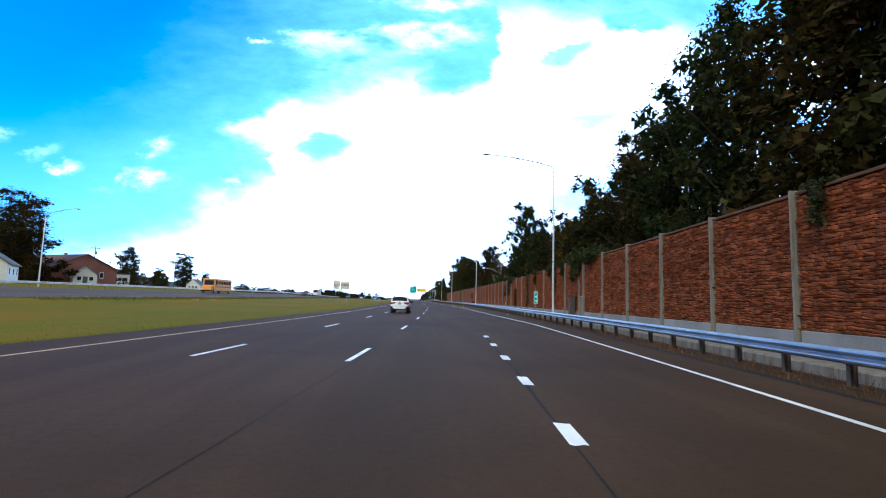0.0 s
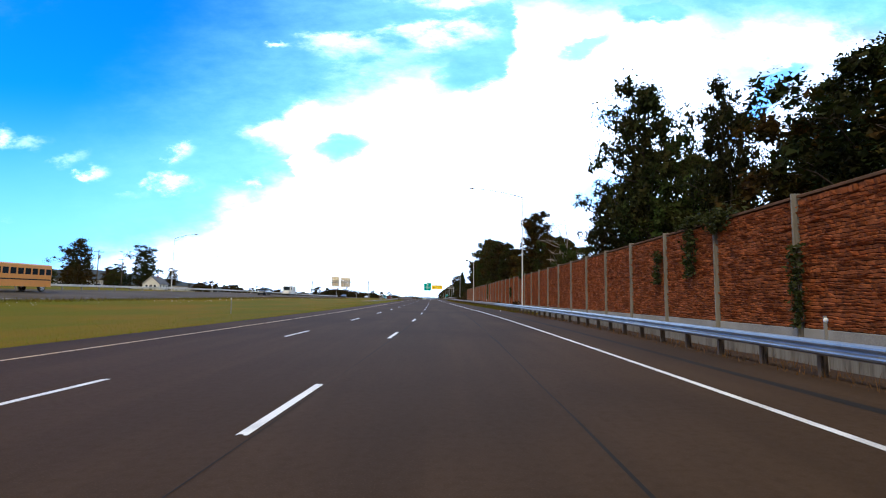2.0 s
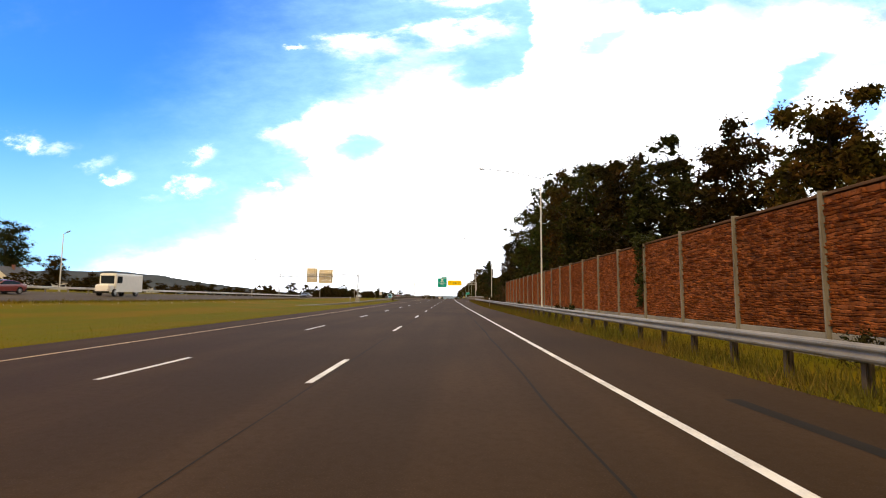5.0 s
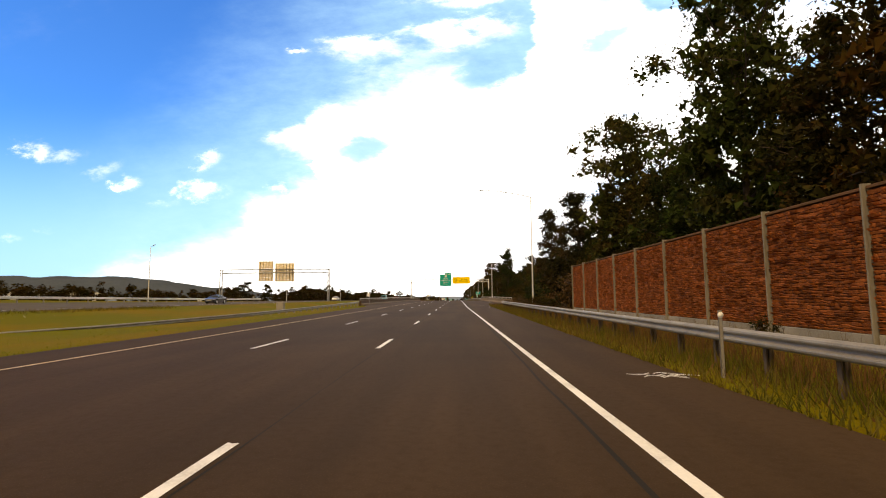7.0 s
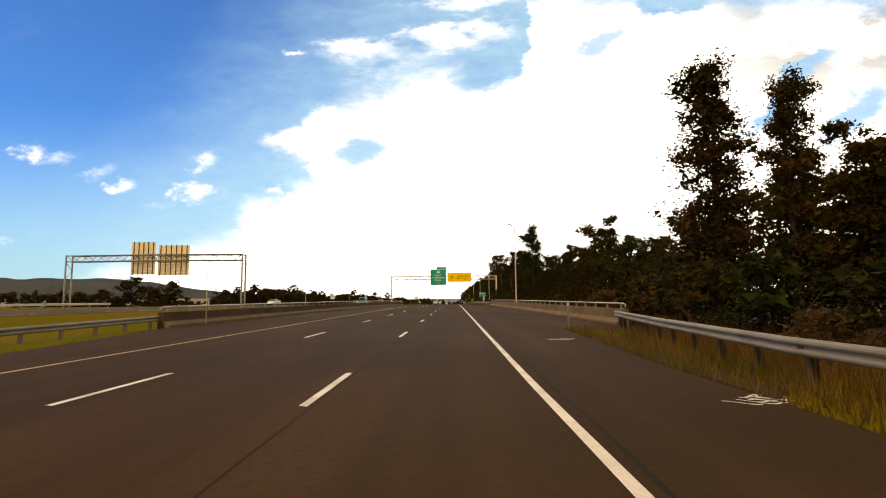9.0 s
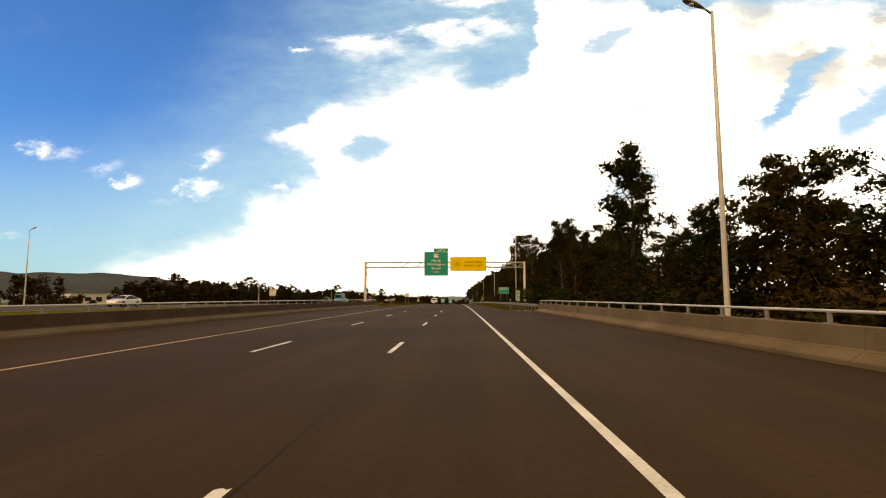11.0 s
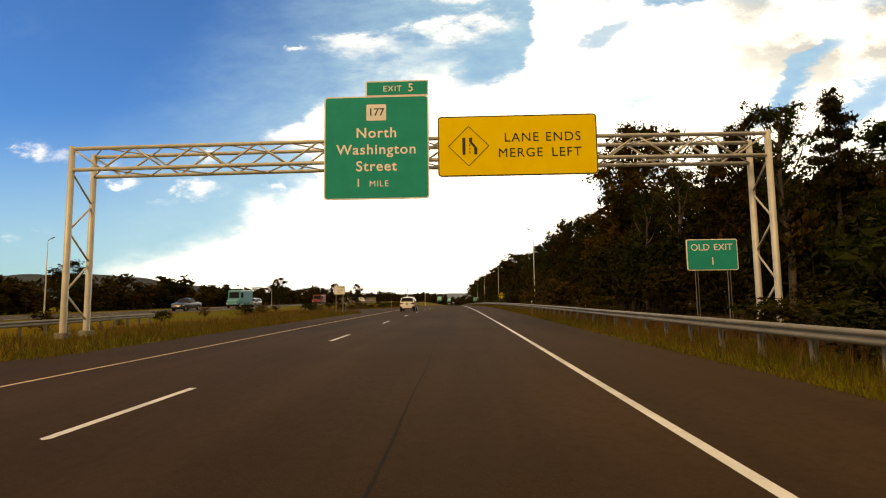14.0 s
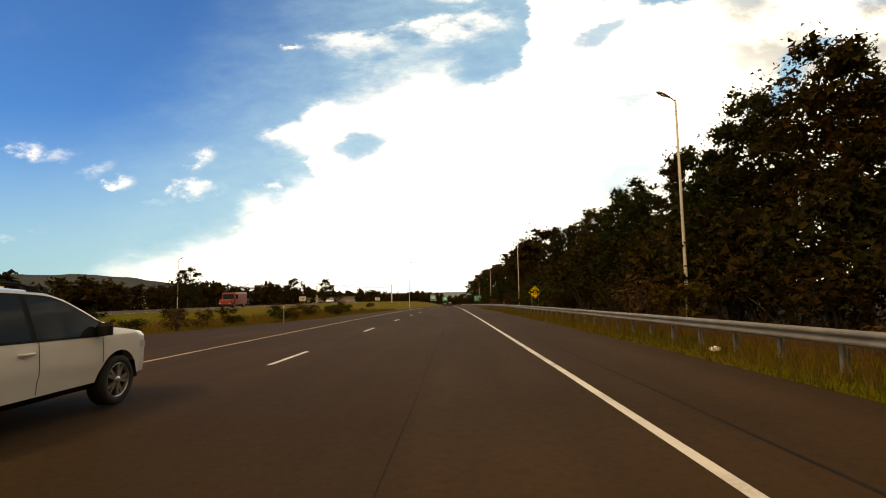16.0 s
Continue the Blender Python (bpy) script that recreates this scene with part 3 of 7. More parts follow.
def wall_panel(seed, length, height, single=False):
    """Form-lined panel: wavy courses of ragged thin stones, each bulging by its own amount. Front faces -x."""
    rnd = random.Random(seed)
    v, f, cut = [], [], []
    rows = [0.0]
    while rows[-1] < height - 0.08:
        rows.append(rows[-1] + rnd.uniform(0.07, 0.108))
    rows[-1] = height

    def bed(i, y):
        if i in (0, len(rows) - 1):
            return rows[i]
        return rows[i] + 0.05 * noise.noise(Vector((y * 1.3, i * 0.55, seed))) + 0.035 * noise.noise(Vector((y * 4.0, i * 3.7, seed)))

    for i in range(len(rows) - 1):
        y = -rnd.uniform(0.0, 0.4)
        while y < length - 0.05:
            e = y + rnd.uniform(0.13, 0.42)
            a, b = max(y, 0.0), min(e, length)
            if length - b < 0.15:
                b = length
            p = rnd.uniform(0.015, 0.13)
            n0 = len(v)
            m = a + (b - a) * rnd.uniform(0.35, 0.65)
            for q, bulge, pinch in ((a + 0.004, 0.5, 0.10), (m, 1.0, 0.0), (b - 0.004, 0.6, 0.12)):
                lo, hi = bed(i, q), bed(i + 1, q)
                h = hi - lo
                lo, hi = lo + h * (pinch + 0.06), hi - h * (pinch * 0.6)
                out = p * bulge + rnd.uniform(-0.014, 0.014)
                v += [(0.0, q, lo), (-out * 0.45, q, lo + 0.008), (-out, q, hi - 0.014), (0.0, q, hi)]
            for c in (0, 4):
                for r in range(3):
                    f.append((n0 + c + r, n0 + c + r + 1, n0 + c + 5 + r, n0 + c + 4 + r))
            f += [(n0, n0 + 1, n0 + 2, n0 + 3), (n0 + 11, n0 + 10, n0 + 9, n0 + 8)]
            cut.append((n0, len(v)))
            y = e if b < length else length
    if single:
        own = [(0, 1, 5, 4), (1, 2, 6, 5), (2, 3, 7, 6), (4, 5, 9, 8), (5, 6, 10, 9), (6, 7, 11, 10), (0, 1, 2, 3), (11, 10, 9, 8)]
        return [Shape().add(v[p:q], own).mesh("stone") for p, q in cut]
    return Shape().add(v, f).mesh("panel")


def build_wall():
    root = thing("noise_barrier", at(120, wall_d(120)), "tall rust-brown form-lined concrete noise barrier with grey posts", "wall", kind="structure")
    inv = root.matrix_basis.inverted()
    kinds = [wall_panel(11 + k, POST_STEP - 0.13, 3.7) for k in range(6)]
    for me in kinds:
        me.materials.append(STONE)
    back = Shape().box(0.0, 0.12, 0.0, POST_STEP - 0.13, 0.0, 3.7).mesh("backing")
    post = Shape().box(-0.15, 0.01, -0.036, 0.036, -0.6, 4.6, 0.012).box(0.01, 0.13, -0.066, 0.066, -0.6, 4.6, 0.02).mesh("post")
    sill = Shape().box(-0.05, 0.14, 0.0, POST_STEP - 0.13, -0.9, 0.95, 0.02).mesh("sill")
    cap = Shape().box(-0.08, 0.2, 0.0, POST_STEP - 0.16, 0.04, 0.125, 0.02).mesh("cap")
    ends = [WALL_END - POST_STEP * k for k in range(46)]  # posts down to the gate bay
    ends += [64.35 - POST_STEP * k for k in range(14)]
    for k, (s1, s0) in enumerate(zip(ends, ends[1:])):
        lo, hi = wall_low(s0), wall_top(s0)
        p0, p1 = R(s0, wall_d(s0)), R(s1, wall_d(s1))
        q = p1 - p0
        m = Matrix.Translation(p0 + q.normalized() * 0.065) @ Matrix.Rotation(-math.atan2(q.x, q.y), 4, "Z")
        part("post", post, CONC_S, root, "pale grey post" if k == 0 else "", inv @ at(s1, wall_d(s1), hi + 0.08 - 4.6))
        gate = s1 - s0 < 2.0
        wide = (s1 - s0 - 0.13) / (POST_STEP - 0.13)
        if gate:  # narrow bay with a stained panel low down
            lo = 2.0
            door = part("access_panel", Shape().box(-0.03, 0.09, 0.0, s1 - s0 - 0.13, -0.2, 1.98, 0.015).mesh("access_panel"), CONC_S, root, "stained grey access panel between two posts", inv @ m)
            part("hood", box(-0.07, 0.05, -0.02, s1 - s0 - 0.11, 1.9, 2.0, 0.01), GALV_OLD, door)
        fit = Matrix.Diagonal((1, wide, (hi - lo - 0.12) / 3.7, 1))
        kind = (k * 5 + k // 3) % 6
        if s0 < 122 < s1:  # one bay with its stones apart
            bay = part("panel", back, STONE_D, root, m=inv @ m @ Matrix.Translation((0.004, 0, lo)) @ fit)
            for me in wall_panel(11 + kind, POST_STEP - 0.13, 3.7, True):
                part("stone", me, STONE, bay, m=pose(-0.004, 0, 0))
        else:
            tagged(part("panel", kinds[kind], STONE, root, m=inv @ m @ Matrix.Translation((0, 0, lo)) @ fit), kind="stuff")
            part("backing", back, STONE_D, root, m=inv @ m @ Matrix.Translation((0.004, 0, lo)) @ fit)
        if not gate:
            part("sill", sill, CONC, root, "grey concrete base" if k == 0 else "", inv @ m @ Matrix.Translation((0, 0, lo - 0.95)))
        part("cap", cap, COPING, root, "dull brown coping" if k == 0 else "", m=inv @ m @ Matrix.Translation((0, 0.015, hi - 0.12)) @ Matrix.Diagonal((1, wide, 1, 1)))


build_wall()


# ---- dirt and a low streaked footing between the rail and the wall ----
def dirt_strip():
    v, f = [], []
    ss = stations(-120, 150, 1.5)
    for s in ss:
        a = pave_r(s) - 0.12 + 0.18 * noise.noise(Vector((s * 0.35, 2, 0)))
        w = 1.0 if s < 128 else max(0.0, (150 - s) / 22)
        b = a + 0.05 + (wall_d(s) - 0.02 - a) * w
        for k in range(6):
            d = a + (b - a) * k / 5
            v.append(R(s, d, (ground_z(s, d) if k else 0.0) + 0.012 + (0.03 * noise.noise(Vector((s, d, 4))) + 0.03 if 0 < k < 5 else 0)))
    for i in range(len(ss) - 1):
        f += [(i * 6 + k, i * 6 + k + 1, i * 6 + k + 7, i * 6 + k + 6) for k in range(5)]
    setting("ground_dirt", mesh_of(v, f, "ground_dirt", True), DIRT, "bare brown dirt and gravel below the noise barrier", "ground")


dirt_strip()


def worn_verge(name, s0, s1, wide, label):
    """Worn bare verge where the rail flares to the bridge."""
    v, f = [], []
    ss = stations(s0, s1, 1.0)
    for s in ss:
        a = pave_r(s) + 0.25 * noise.noise(Vector((s * 0.5, 6, 0)))
        w = wide * min(1.0, (s - s0) / 5 + 0.02) + 0.4 * noise.noise(Vector((s * 0.3, 8, 0)))
        for k in range(6):
            d = a + max(0.05, w) * k / 5
            v.append(R(s, d, (ground_z(s, d) if k else 0.0) + 0.014 + 0.02 * (0 < k < 5)))
    for i in range(len(ss) - 1):
        f += [(i * 6 + k, i * 6 + k + 1, i * 6 + k + 7, i * 6 + k + 6) for k in range(5)]
    setting(name, mesh_of(v, f, name, True), DIRT, label, "ground")


worn_verge("ground_dirt_bridge", 283, 302.8, 4.2, "worn brown verge beside the bridge approach")


def wood_floor():
    """Leaf litter under the trees, just over the grass sheet."""
    v, f = [], []
    ss = stations(-140, 900, 4.0)
    for s in ss:
        a = wall_d(s) + 0.4 if s < 268 else lerp([(268, 12.4), (276, 10.2), (300, 10.6), (306, 12), (380, 12), (390, 10.4), (450, 9.6), (560, 9.0), (900, 7.5)], s)
        a += 0.5 * noise.noise(Vector((s * 0.15, 7, 0)))
        for k in range(9):
            d = a + 45 * (k / 8) ** 1.6
            v.append(R(s, d, ground_z(s, d) + (0.14 if k else -0.03)))
    for i in range(len(ss) - 1):
        f += [(i * 9 + k, i * 9 + k + 1, i * 9 + k + 10, i * 9 + k + 9) for k in range(8)]
    setting("ground_wood", mesh_of(v, f, "ground_wood", True), DIRT, "brown leaf litter under the roadside trees", "ground")


wood_floor()
footing = thing("footing", at(40, 9.2), "low streaked concrete footing in front of the noise barrier", "footing", kind="structure")
for k in range(70):
    a = -80 + 3.05 * k
    if a > 133:
        break
    me = sweep(stations(a + 0.01, a + 3.04, 1.6), lambda s: wall_d(s) - 1.15, [(0, -0.35), (0, 0.17), (0.03, 0.2), (1.05, 0.2), (1.05, -0.35)], closed=True, name="block")
    me.transform(footing.matrix_basis.inverted())
    part("block", me, CONC_S, footing)


# ---- guard rails ----
WBEAM = [(0.0, -0.155), (-0.03, -0.15), (-0.075, -0.115), (-0.085, -0.08), (-0.075, -0.05), (-0.02, -0.02), (-0.012, 0.0), (-0.02, 0.02), (-0.075, 0.05), (-0.085, 0.08), (-0.075, 0.115), (-0.03, 0.15), (0.0, 0.155)]
WBEAM = WBEAM + [(o + 0.006, z) for o, z in reversed(WBEAM)]
RAIL_POST = Shape().box(-0.012, 0.012, -0.05, 0.05, -0.3, 0.72).box(-0.075, -0.069, -0.05, 0.05, -0.3, 0.72).box(0.069, 0.075, -0.05, 0.05, -0.3, 0.72).box(-0.07, 0.07, -0.004, 0.004, -0.3, 0.72).mesh("post")
BLOCK = Shape().box(-0.2, -0.076, -0.07, 0.07, 0.46, 0.74, 0.01).mesh("block")

RAIL_POST_S, BLOCK_S = RAIL_POST.copy(), BLOCK.copy()


def guard_rail(s0, s1, table, label, steel, flip=False, sink=((0, 0.0),), wood=None):
    wood = wood or WOODPOST
    d_of = lambda s: lerp(table, s)
    root = thing("guard_rail", at(s0, d_of(s0)), label, "guard rail", "guard rails")
    inv = root.matrix_basis.inverted()
    prof = [((-o if flip else o), z + 0.6) for o, z in WBEAM]
    me = sweep(stations(s0, s1, 3.81), d_of, prof, closed=True, name="beam", lift=lambda s: -lerp(sink, s))
    me.transform(inv)
    part("beam", me, steel, root)
    for s in stations(s0 + 0.3, s1 - 0.3, 1.905):
        drop = lerp(sink, s)
        gz = min(0.0, ground_z(s, d_of(s)) + drop) * 0.4 - drop
        off = -0.2 if flip else 0.2
        part("post", RAIL_POST if wood is WOODPOST else RAIL_POST_S, wood, root, m=inv @ at(s, d_of(s) + off, gz))
        part("block", BLOCK if wood is WOODPOST else BLOCK_S, wood, root, m=inv @ at(s, d_of(s) + off, -drop, 180 if flip else 0))
    return root


guard_rail(-60, 150, [(-60, 8.4), (40, 8.15), (75, 7.55), (110, 7.7), (150, 7.6)], "galvanised steel W-beam guard rail on posts below the wall", GALV)
guard_rail(150, 296, [(-60, 8.4), (40, 8.15), (75, 7.55), (110, 7.7), (150, 7.6), (225, 6.3), (270, 6.2), (284, 6.1), (292, 7.1), (303, 8.9)], "dull steel W-beam guard rail in unmown grass", GALV_OLD)
guard_rail(296, 302.4, [(292, 7.1), (303, 8.9)], "galvanised steel guard rail flaring to the bridge parapet", GALV_OLD)
guard_rail(381.0, 900, [(381, 7.85), (388, 7.5), (440, 6.5), (480, 6.4), (700, 3.6), (900, 3.5)], "dull galvanised steel guard rail along dry grass", GALV_OLD, wood=GALV_OLD)
guard_rail(244, 303, [(244, -24.5), (252, -22.0), (265, -19.2), (278, -17.9), (303, -16.1)], "weathered steel guard rail in the grass median", GALV_OLD, True, [(244, 1.05), (252, 0.98), (265, 0.74), (278, 0.55), (303, 0.12)], GALV_OLD)
guard_rail(424, 452, [(424, -22.5), (440, -24.0), (452, -26.0)], "low steel guard rail behind the sign gantry leg", GALV_OLD, True, [(424, 0.2)], GALV_OLD)


def far_rail(s0, s1, d):
    """Guard rail on the far side of the other carriageway."""
    root = thing("guard_rail", at(s0, d), "pale steel guard rail beyond the far carriageway", "guard rail", "guard rails")
    inv = root.matrix_basis.inverted()
    me = sweep(stations(s0, s1, 3.81), lambda s: d, [(-o, z + 0.6) for o, z in WBEAM], closed=True, name="beam", lift=lambda s: opp_z(s, d))
    me.transform(inv)
    part("beam", me, GALV_P, root)
    for s in stations(s0 + 0.3, s1 - 0.3, 3.81):
        part("post", RAIL_POST_S, GALV_OLD, root, m=inv @ at(s, d - 0.2, opp_z(s, d)))


far_rail(60, 350, -51.6)


# ---- bridge parapets ----
def parapet(s0, s1, d0, d1, flip, label):
    """Concrete parapet with a sloped toe and a steel rail along its top."""
    g = -1 if flip else 1
    d_of = lambda s: d0 + (d1 - d0) * (s - s0) / (s1 - s0)
    root = thing("bridge_parapet", at(s0, d0), label, "parapet", "bridge parapets")
    inv = root.matrix_basis.inverted()
    marks = stations(s0, s1, 10.0)
    for a, b in zip(marks, marks[1:]):
        ss = stations(a + 0.012, b - 0.012, 5.0)
        me = sweep(ss, d_of, [(g * o, z) for o, z in ((-0.02, -0.3), (-0.02, 0.30), (0.03, 0.34), (0.06, 0.80), (0.08, 0.82), (0.33, 0.82), (0.36, 0.80), (0.36, -1.6), (0.0, -1.6))], closed=True, name="segment")
        me.transform(inv)
        # median side: the shade on its face is put into the darker concrete
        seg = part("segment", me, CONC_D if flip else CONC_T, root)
        me = sweep(ss, d_of, [(g * o, z) for o, z in ((-0.32, -0.3), (-0.32, 0.09), (-0.30, 0.13), (-0.025, 0.29), (-0.025, -0.3))], closed=True, name="toe")
        me.transform(inv)
        part("toe", me, CONC_T, seg, "lighter sloped toe")
    me = sweep(stations(s0 + 0.3, s1 - 0.3, 4.0), d_of, [(g * (0.2 + 0.038 * math.cos(k * math.pi / 4)), 1.12 + 0.038 * math.sin(k * math.pi / 4)) for k in range(8)], closed=True, name="rail")
    me.transform(inv)
    part("rail", me, GALV_P, root, "round galvanised steel top rail")
    post = Shape().box(-0.04, 0.04, -0.05, 0.05, 0.82, 1.1, 0.01).box(-0.1, 0.1, -0.12, 0.12, 0.82, 0.845).mesh("rail_post")
    for s in stations(s0 + 0.6, s1 - 0.6, 2.4):
        part("rail_post", post, GALV_OLD, root, m=inv @ at(s, d_of(s) + g * 0.2))
    for s in (s0, s1):
        e = Shape().tube([R(s + (0.3 if s == s0 else -0.3), d_of(s) + g * 0.2, 1.12), R(s, d_of(s) + g * 0.2, 1.05), R(s, d_of(s) + g * 0.2, 0.8)], 0.04, 8).mesh("rail_end", True)
        e.transform(inv)
        part("rail_end", e, GALV, root)
    return root


parapet(302.4, 380.6, 9.15, 7.85, False, "tan concrete bridge parapet with a steel top rail")
parapet(303.0, 421.0, -15.75, -14.85, True, "concrete median parapet in a dark shaded brown with a steel rail")
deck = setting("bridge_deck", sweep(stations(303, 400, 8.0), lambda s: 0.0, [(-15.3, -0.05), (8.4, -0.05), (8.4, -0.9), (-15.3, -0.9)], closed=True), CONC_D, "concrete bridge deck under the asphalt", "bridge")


# ---- street lamps ----
def cobra_head(parent, m):
    sh = Shape()
    v, f = [], []
    rows = [(0.0, 0.05, 0.05), (0.12, 0.09, 0.07), (0.35, 0.15, 0.1), (0.6, 0.16, 0.1), (0.75, 0.11, 0.06), (0.82, 0.03, 0.02)]
    for x, w, h in rows:
        v += [(x, w * math.cos(k * math.pi / 4), (h if math.sin(k * math.pi / 4) > 0 else h * 0.45) * math.sin(k * math.pi / 4)) for k in range(8)]
    for i in range(len(rows) - 1):
        f += [(i * 8 + k, i * 8 + (k + 1) % 8, i * 8 + 8 + (k + 1) % 8, i * 8 + 8 + k) for k in range(8)]
    f += [tuple(range(8)), tuple(range(40, 48))]
    sh.add(v, f)
    head = part("lamp_head", sh.mesh("lamp_head", True), GALV, parent, "grey cobra lamp head", m)
    part("lens", Shape().tube([(0.45, 0, -0.04), (0.45, 0, -0.085)], [0.11, 0.07], 12).mesh("lens", True), WHITE, head)


def street_lamp(s, d, height, arm, m=None, name="street_lamp", label="tall tapered steel street lamp with a long mast arm"):
    root = thing(name, m if m is not None else at(s, d, min(0, ground_z(s, d))), label, "street lamp", "street lamps")
    part("pole", tube([(0, 0, 0), (0, 0, 0.4), (0, 0, height * 0.5), (0, 0, height)], [0.115, 0.10, 0.08, 0.05], 12), GALV_P, root)
    part("base_plate", Shape().box(-0.24, 0.24, -0.24, 0.24, -0.1, 0.05, 0.02).tube([(0, 0, 0.05), (0, 0, 0.22)], [0.2, 0.16], 12).mesh("base_plate"), CONC, root, "concrete footing")
    if abs(arm) > 2:
        g = math.copysign(1, arm)
        pts = [(0, 0, height - 0.1), (arm * 0.25, 0, height + 0.28), (arm * 0.6, 0, height + 0.68), (arm * 0.9, 0, height + 0.86), (arm, 0, height + 0.88)]
        part("mast_arm", tube(pts, [0.05, 0.045, 0.04, 0.035, 0.03], 8), GALV, root)
        part("brace", tube([(0, 0, height - 0.7), (arm * 0.3, 0, height + 0.05), (arm * 0.62, 0, height + 0.66)], 0.022, 6), GALV, root)
        cobra_head(root, pose(arm - 0.05 * g, 0, height + 0.88, 0, 4 * g, 180 if g < 0 else 0))
    else:
        g = math.copysign(1, arm)
        part("bracket", tube([(0, 0, height - 0.1), (g * 0.25, 0, height + 0.1), (g * 0.35, 0, height + 0.12)], 0.035, 8), GALV, root)
        cobra_head(root, pose(g * 0.3, 0, height + 0.12, 0, -25, 180 if g < 0 else 0))
    return root


for s, d in ((2, 10.1), (73.0, 10.1), (143.8, 10.1), (217.4, 10.05), (283.4, 10.0)):
    street_lamp(s, d, 14.4, -6.0)
for s, d, h in ((348.2, 9.25, 12.3), (423.6, 10.6, 13.3), (493.7, 11.6, 12.7), (565, 11.5, 12.7), (636, 11.0, 12.7), (707, 10.5, 12.7)):
    street_lamp(s, d, h, -1.0, label="slim steel street lamp with a short bracket head")
for s, d, h in ((22, -56, 10.4), (98, -56, 10.4), (184.5, -54, 11.0)):
    street_lamp(s, d, h, 4.0, at(s, d, ground_z(s, d) - 0.1), label="steel street lamp with a curved arm beyond the far carriageway")
for s, d in ((209, -56.5), (236, -56.5), (317, -61), (400, -62), (483.5, -62), (576, -63), (600, -13.4), (760, -60)):
    street_lamp(s, d, 12.0 if d > -30 else 8.6 if s < 300 else 11.0, 1.0, at(s, d, ground_z(s, d)), label="slim steel street lamp standing in the grass")


# ---- sign gantries and signs ----
def lettering(text, size, material, parent, x, z, y=-0.02, name="lettering", wide=1.0, bold=0.008, gap=1.0):
    """Raised letters facing -y, centred on x with their middle at height z."""
    cu = bpy.data.curves.new(name, "FONT")
    cu.body, cu.size, cu.align_x, cu.align_y, cu.extrude, cu.offset, cu.space_character = text, size, "CENTER", "CENTER", 0.003, bold * size, gap
    tmp = new("tmp", cu)
    bpy.context.view_layer.update()
    me = bpy.data.meshes.new_from_object(tmp.evaluated_get(bpy.context.evaluated_depsgraph_get()))
    bpy.data.objects.remove(tmp)
    me.transform(Matrix.Diagonal((wide, 1, 1, 1)))
    me.materials.clear()
    return part(name, me, material, parent, "", pose(x, y, z, 90, 0, 0))


def rounded(w, h, r, y0, y1, n=5):
    """A plate with rounded corners in the xz plane, centred."""
    ring = []
    for cx, cz, a0 in ((w / 2 - r, h / 2 - r, 0), (-w / 2 + r, h / 2 - r, 90), (-w / 2 + r, -h / 2 + r, 180), (w / 2 - r, -h / 2 + r, 270)):
        ring += [(cx + r * math.cos(radians(a0 + 90 * k / n)), cz + r * math.sin(radians(a0 + 90 * k / n))) for k in range(n + 1)]
    m = len(ring)
    v = [(x, y0, z) for x, z in ring] + [(x, y1, z) for x, z in ring]
    f = [tuple(range(m)), tuple(range(2 * m - 1, m - 1, -1))] + [(k, k + m, (k + 1) % m + m, (k + 1) % m) for k in range(m)]
    return Shape().add(v, f).mesh()


def panel_sign(name, m, w, h, face, border, label, r=0.18, rows=0):
    """Sign board with a border line; its panel joints show as fine grooves. Faces -y."""
    root = thing(name, m, label, "road sign", "highway signs")
    part("border", rounded(w, h, r, -0.012, 0.03), border, root)
    b = 0.05 if w > 2 else 0.025
    part("board", rounded(w - 2 * b, h - 2 * b, max(0.02, r - b), -0.018, 0.0), face, root)
    part("edge", rounded(w + 0.03, h + 0.03, r, -0.004, 0.02), ALU, root)
    return root


def truss_gantry(s, x0, x1, base0, base1, top, label, steel=None):
    """Box truss on two pipe frames; x is measured across the road."""
    steel = steel or GALV_P
    root = thing("sign_gantry", at(s, 0), label, "sign gantry", "sign gantries")
    g = 0.75
    for x, base in ((x0, base0), (x1, base1)):
        for y in (-g, g):
            part("column", tube([(x, y, base - 0.2), (x, y, base + 0.1), (x, y, top + 0.12)], [0.16, 0.15, 0.14], 12), steel, root)
            part("base_plate", Shape().box(x - 0.25, x + 0.25, y - 0.25, y + 0.25, base - 0.2, base + 0.06, 0.02).mesh(), CONC, root)
        n = 5
        for k in range(n):
            za, zb = base + 0.5 + (top - base - 1.6) * k / n, base + 0.5 + (top - base - 1.6) * (k + 1) / n
            y0, y1 = (-g, g) if k % 2 else (g, -g)
            part("brace", tube([(x, y0, za), (x, y1, zb)], 0.045, 8), steel, root)
    low = top - 1.05
    for y in (-g, g):
        for z in (low, top):
            part("chord", tube([(x0, y, z), ((x0 + x1) / 2, y, z + 0.12), (x1, y, z)], 0.095, 10), steel, root)
    n = max(6, round((x1 - x0) / 1.5))
    n += n % 2
    for k in range(n):
        xa, xb = x0 + (x1 - x0) * k / n, x0 + (x1 - x0) * (k + 1) / n
        sag = lambda x: 0.12 * (1 - abs(2 * (x - x0) / (x1 - x0) - 1))
        for y in (-g, g):
            za, zb = (low, top) if k % 2 else (top, low)
            part("web", tube([(xa, y, za + sag(xa)), (xb, y, zb + sag(xb))], 0.05, 6), steel, root)
        for z in (low, top):
            ya, yb = (-g, g) if k % 2 else (g, -g)
            part("web", tube([(xa, ya, z + sag(xa)), (xb, yb, z + sag(xb))], 0.035, 6), steel, root)
    return root


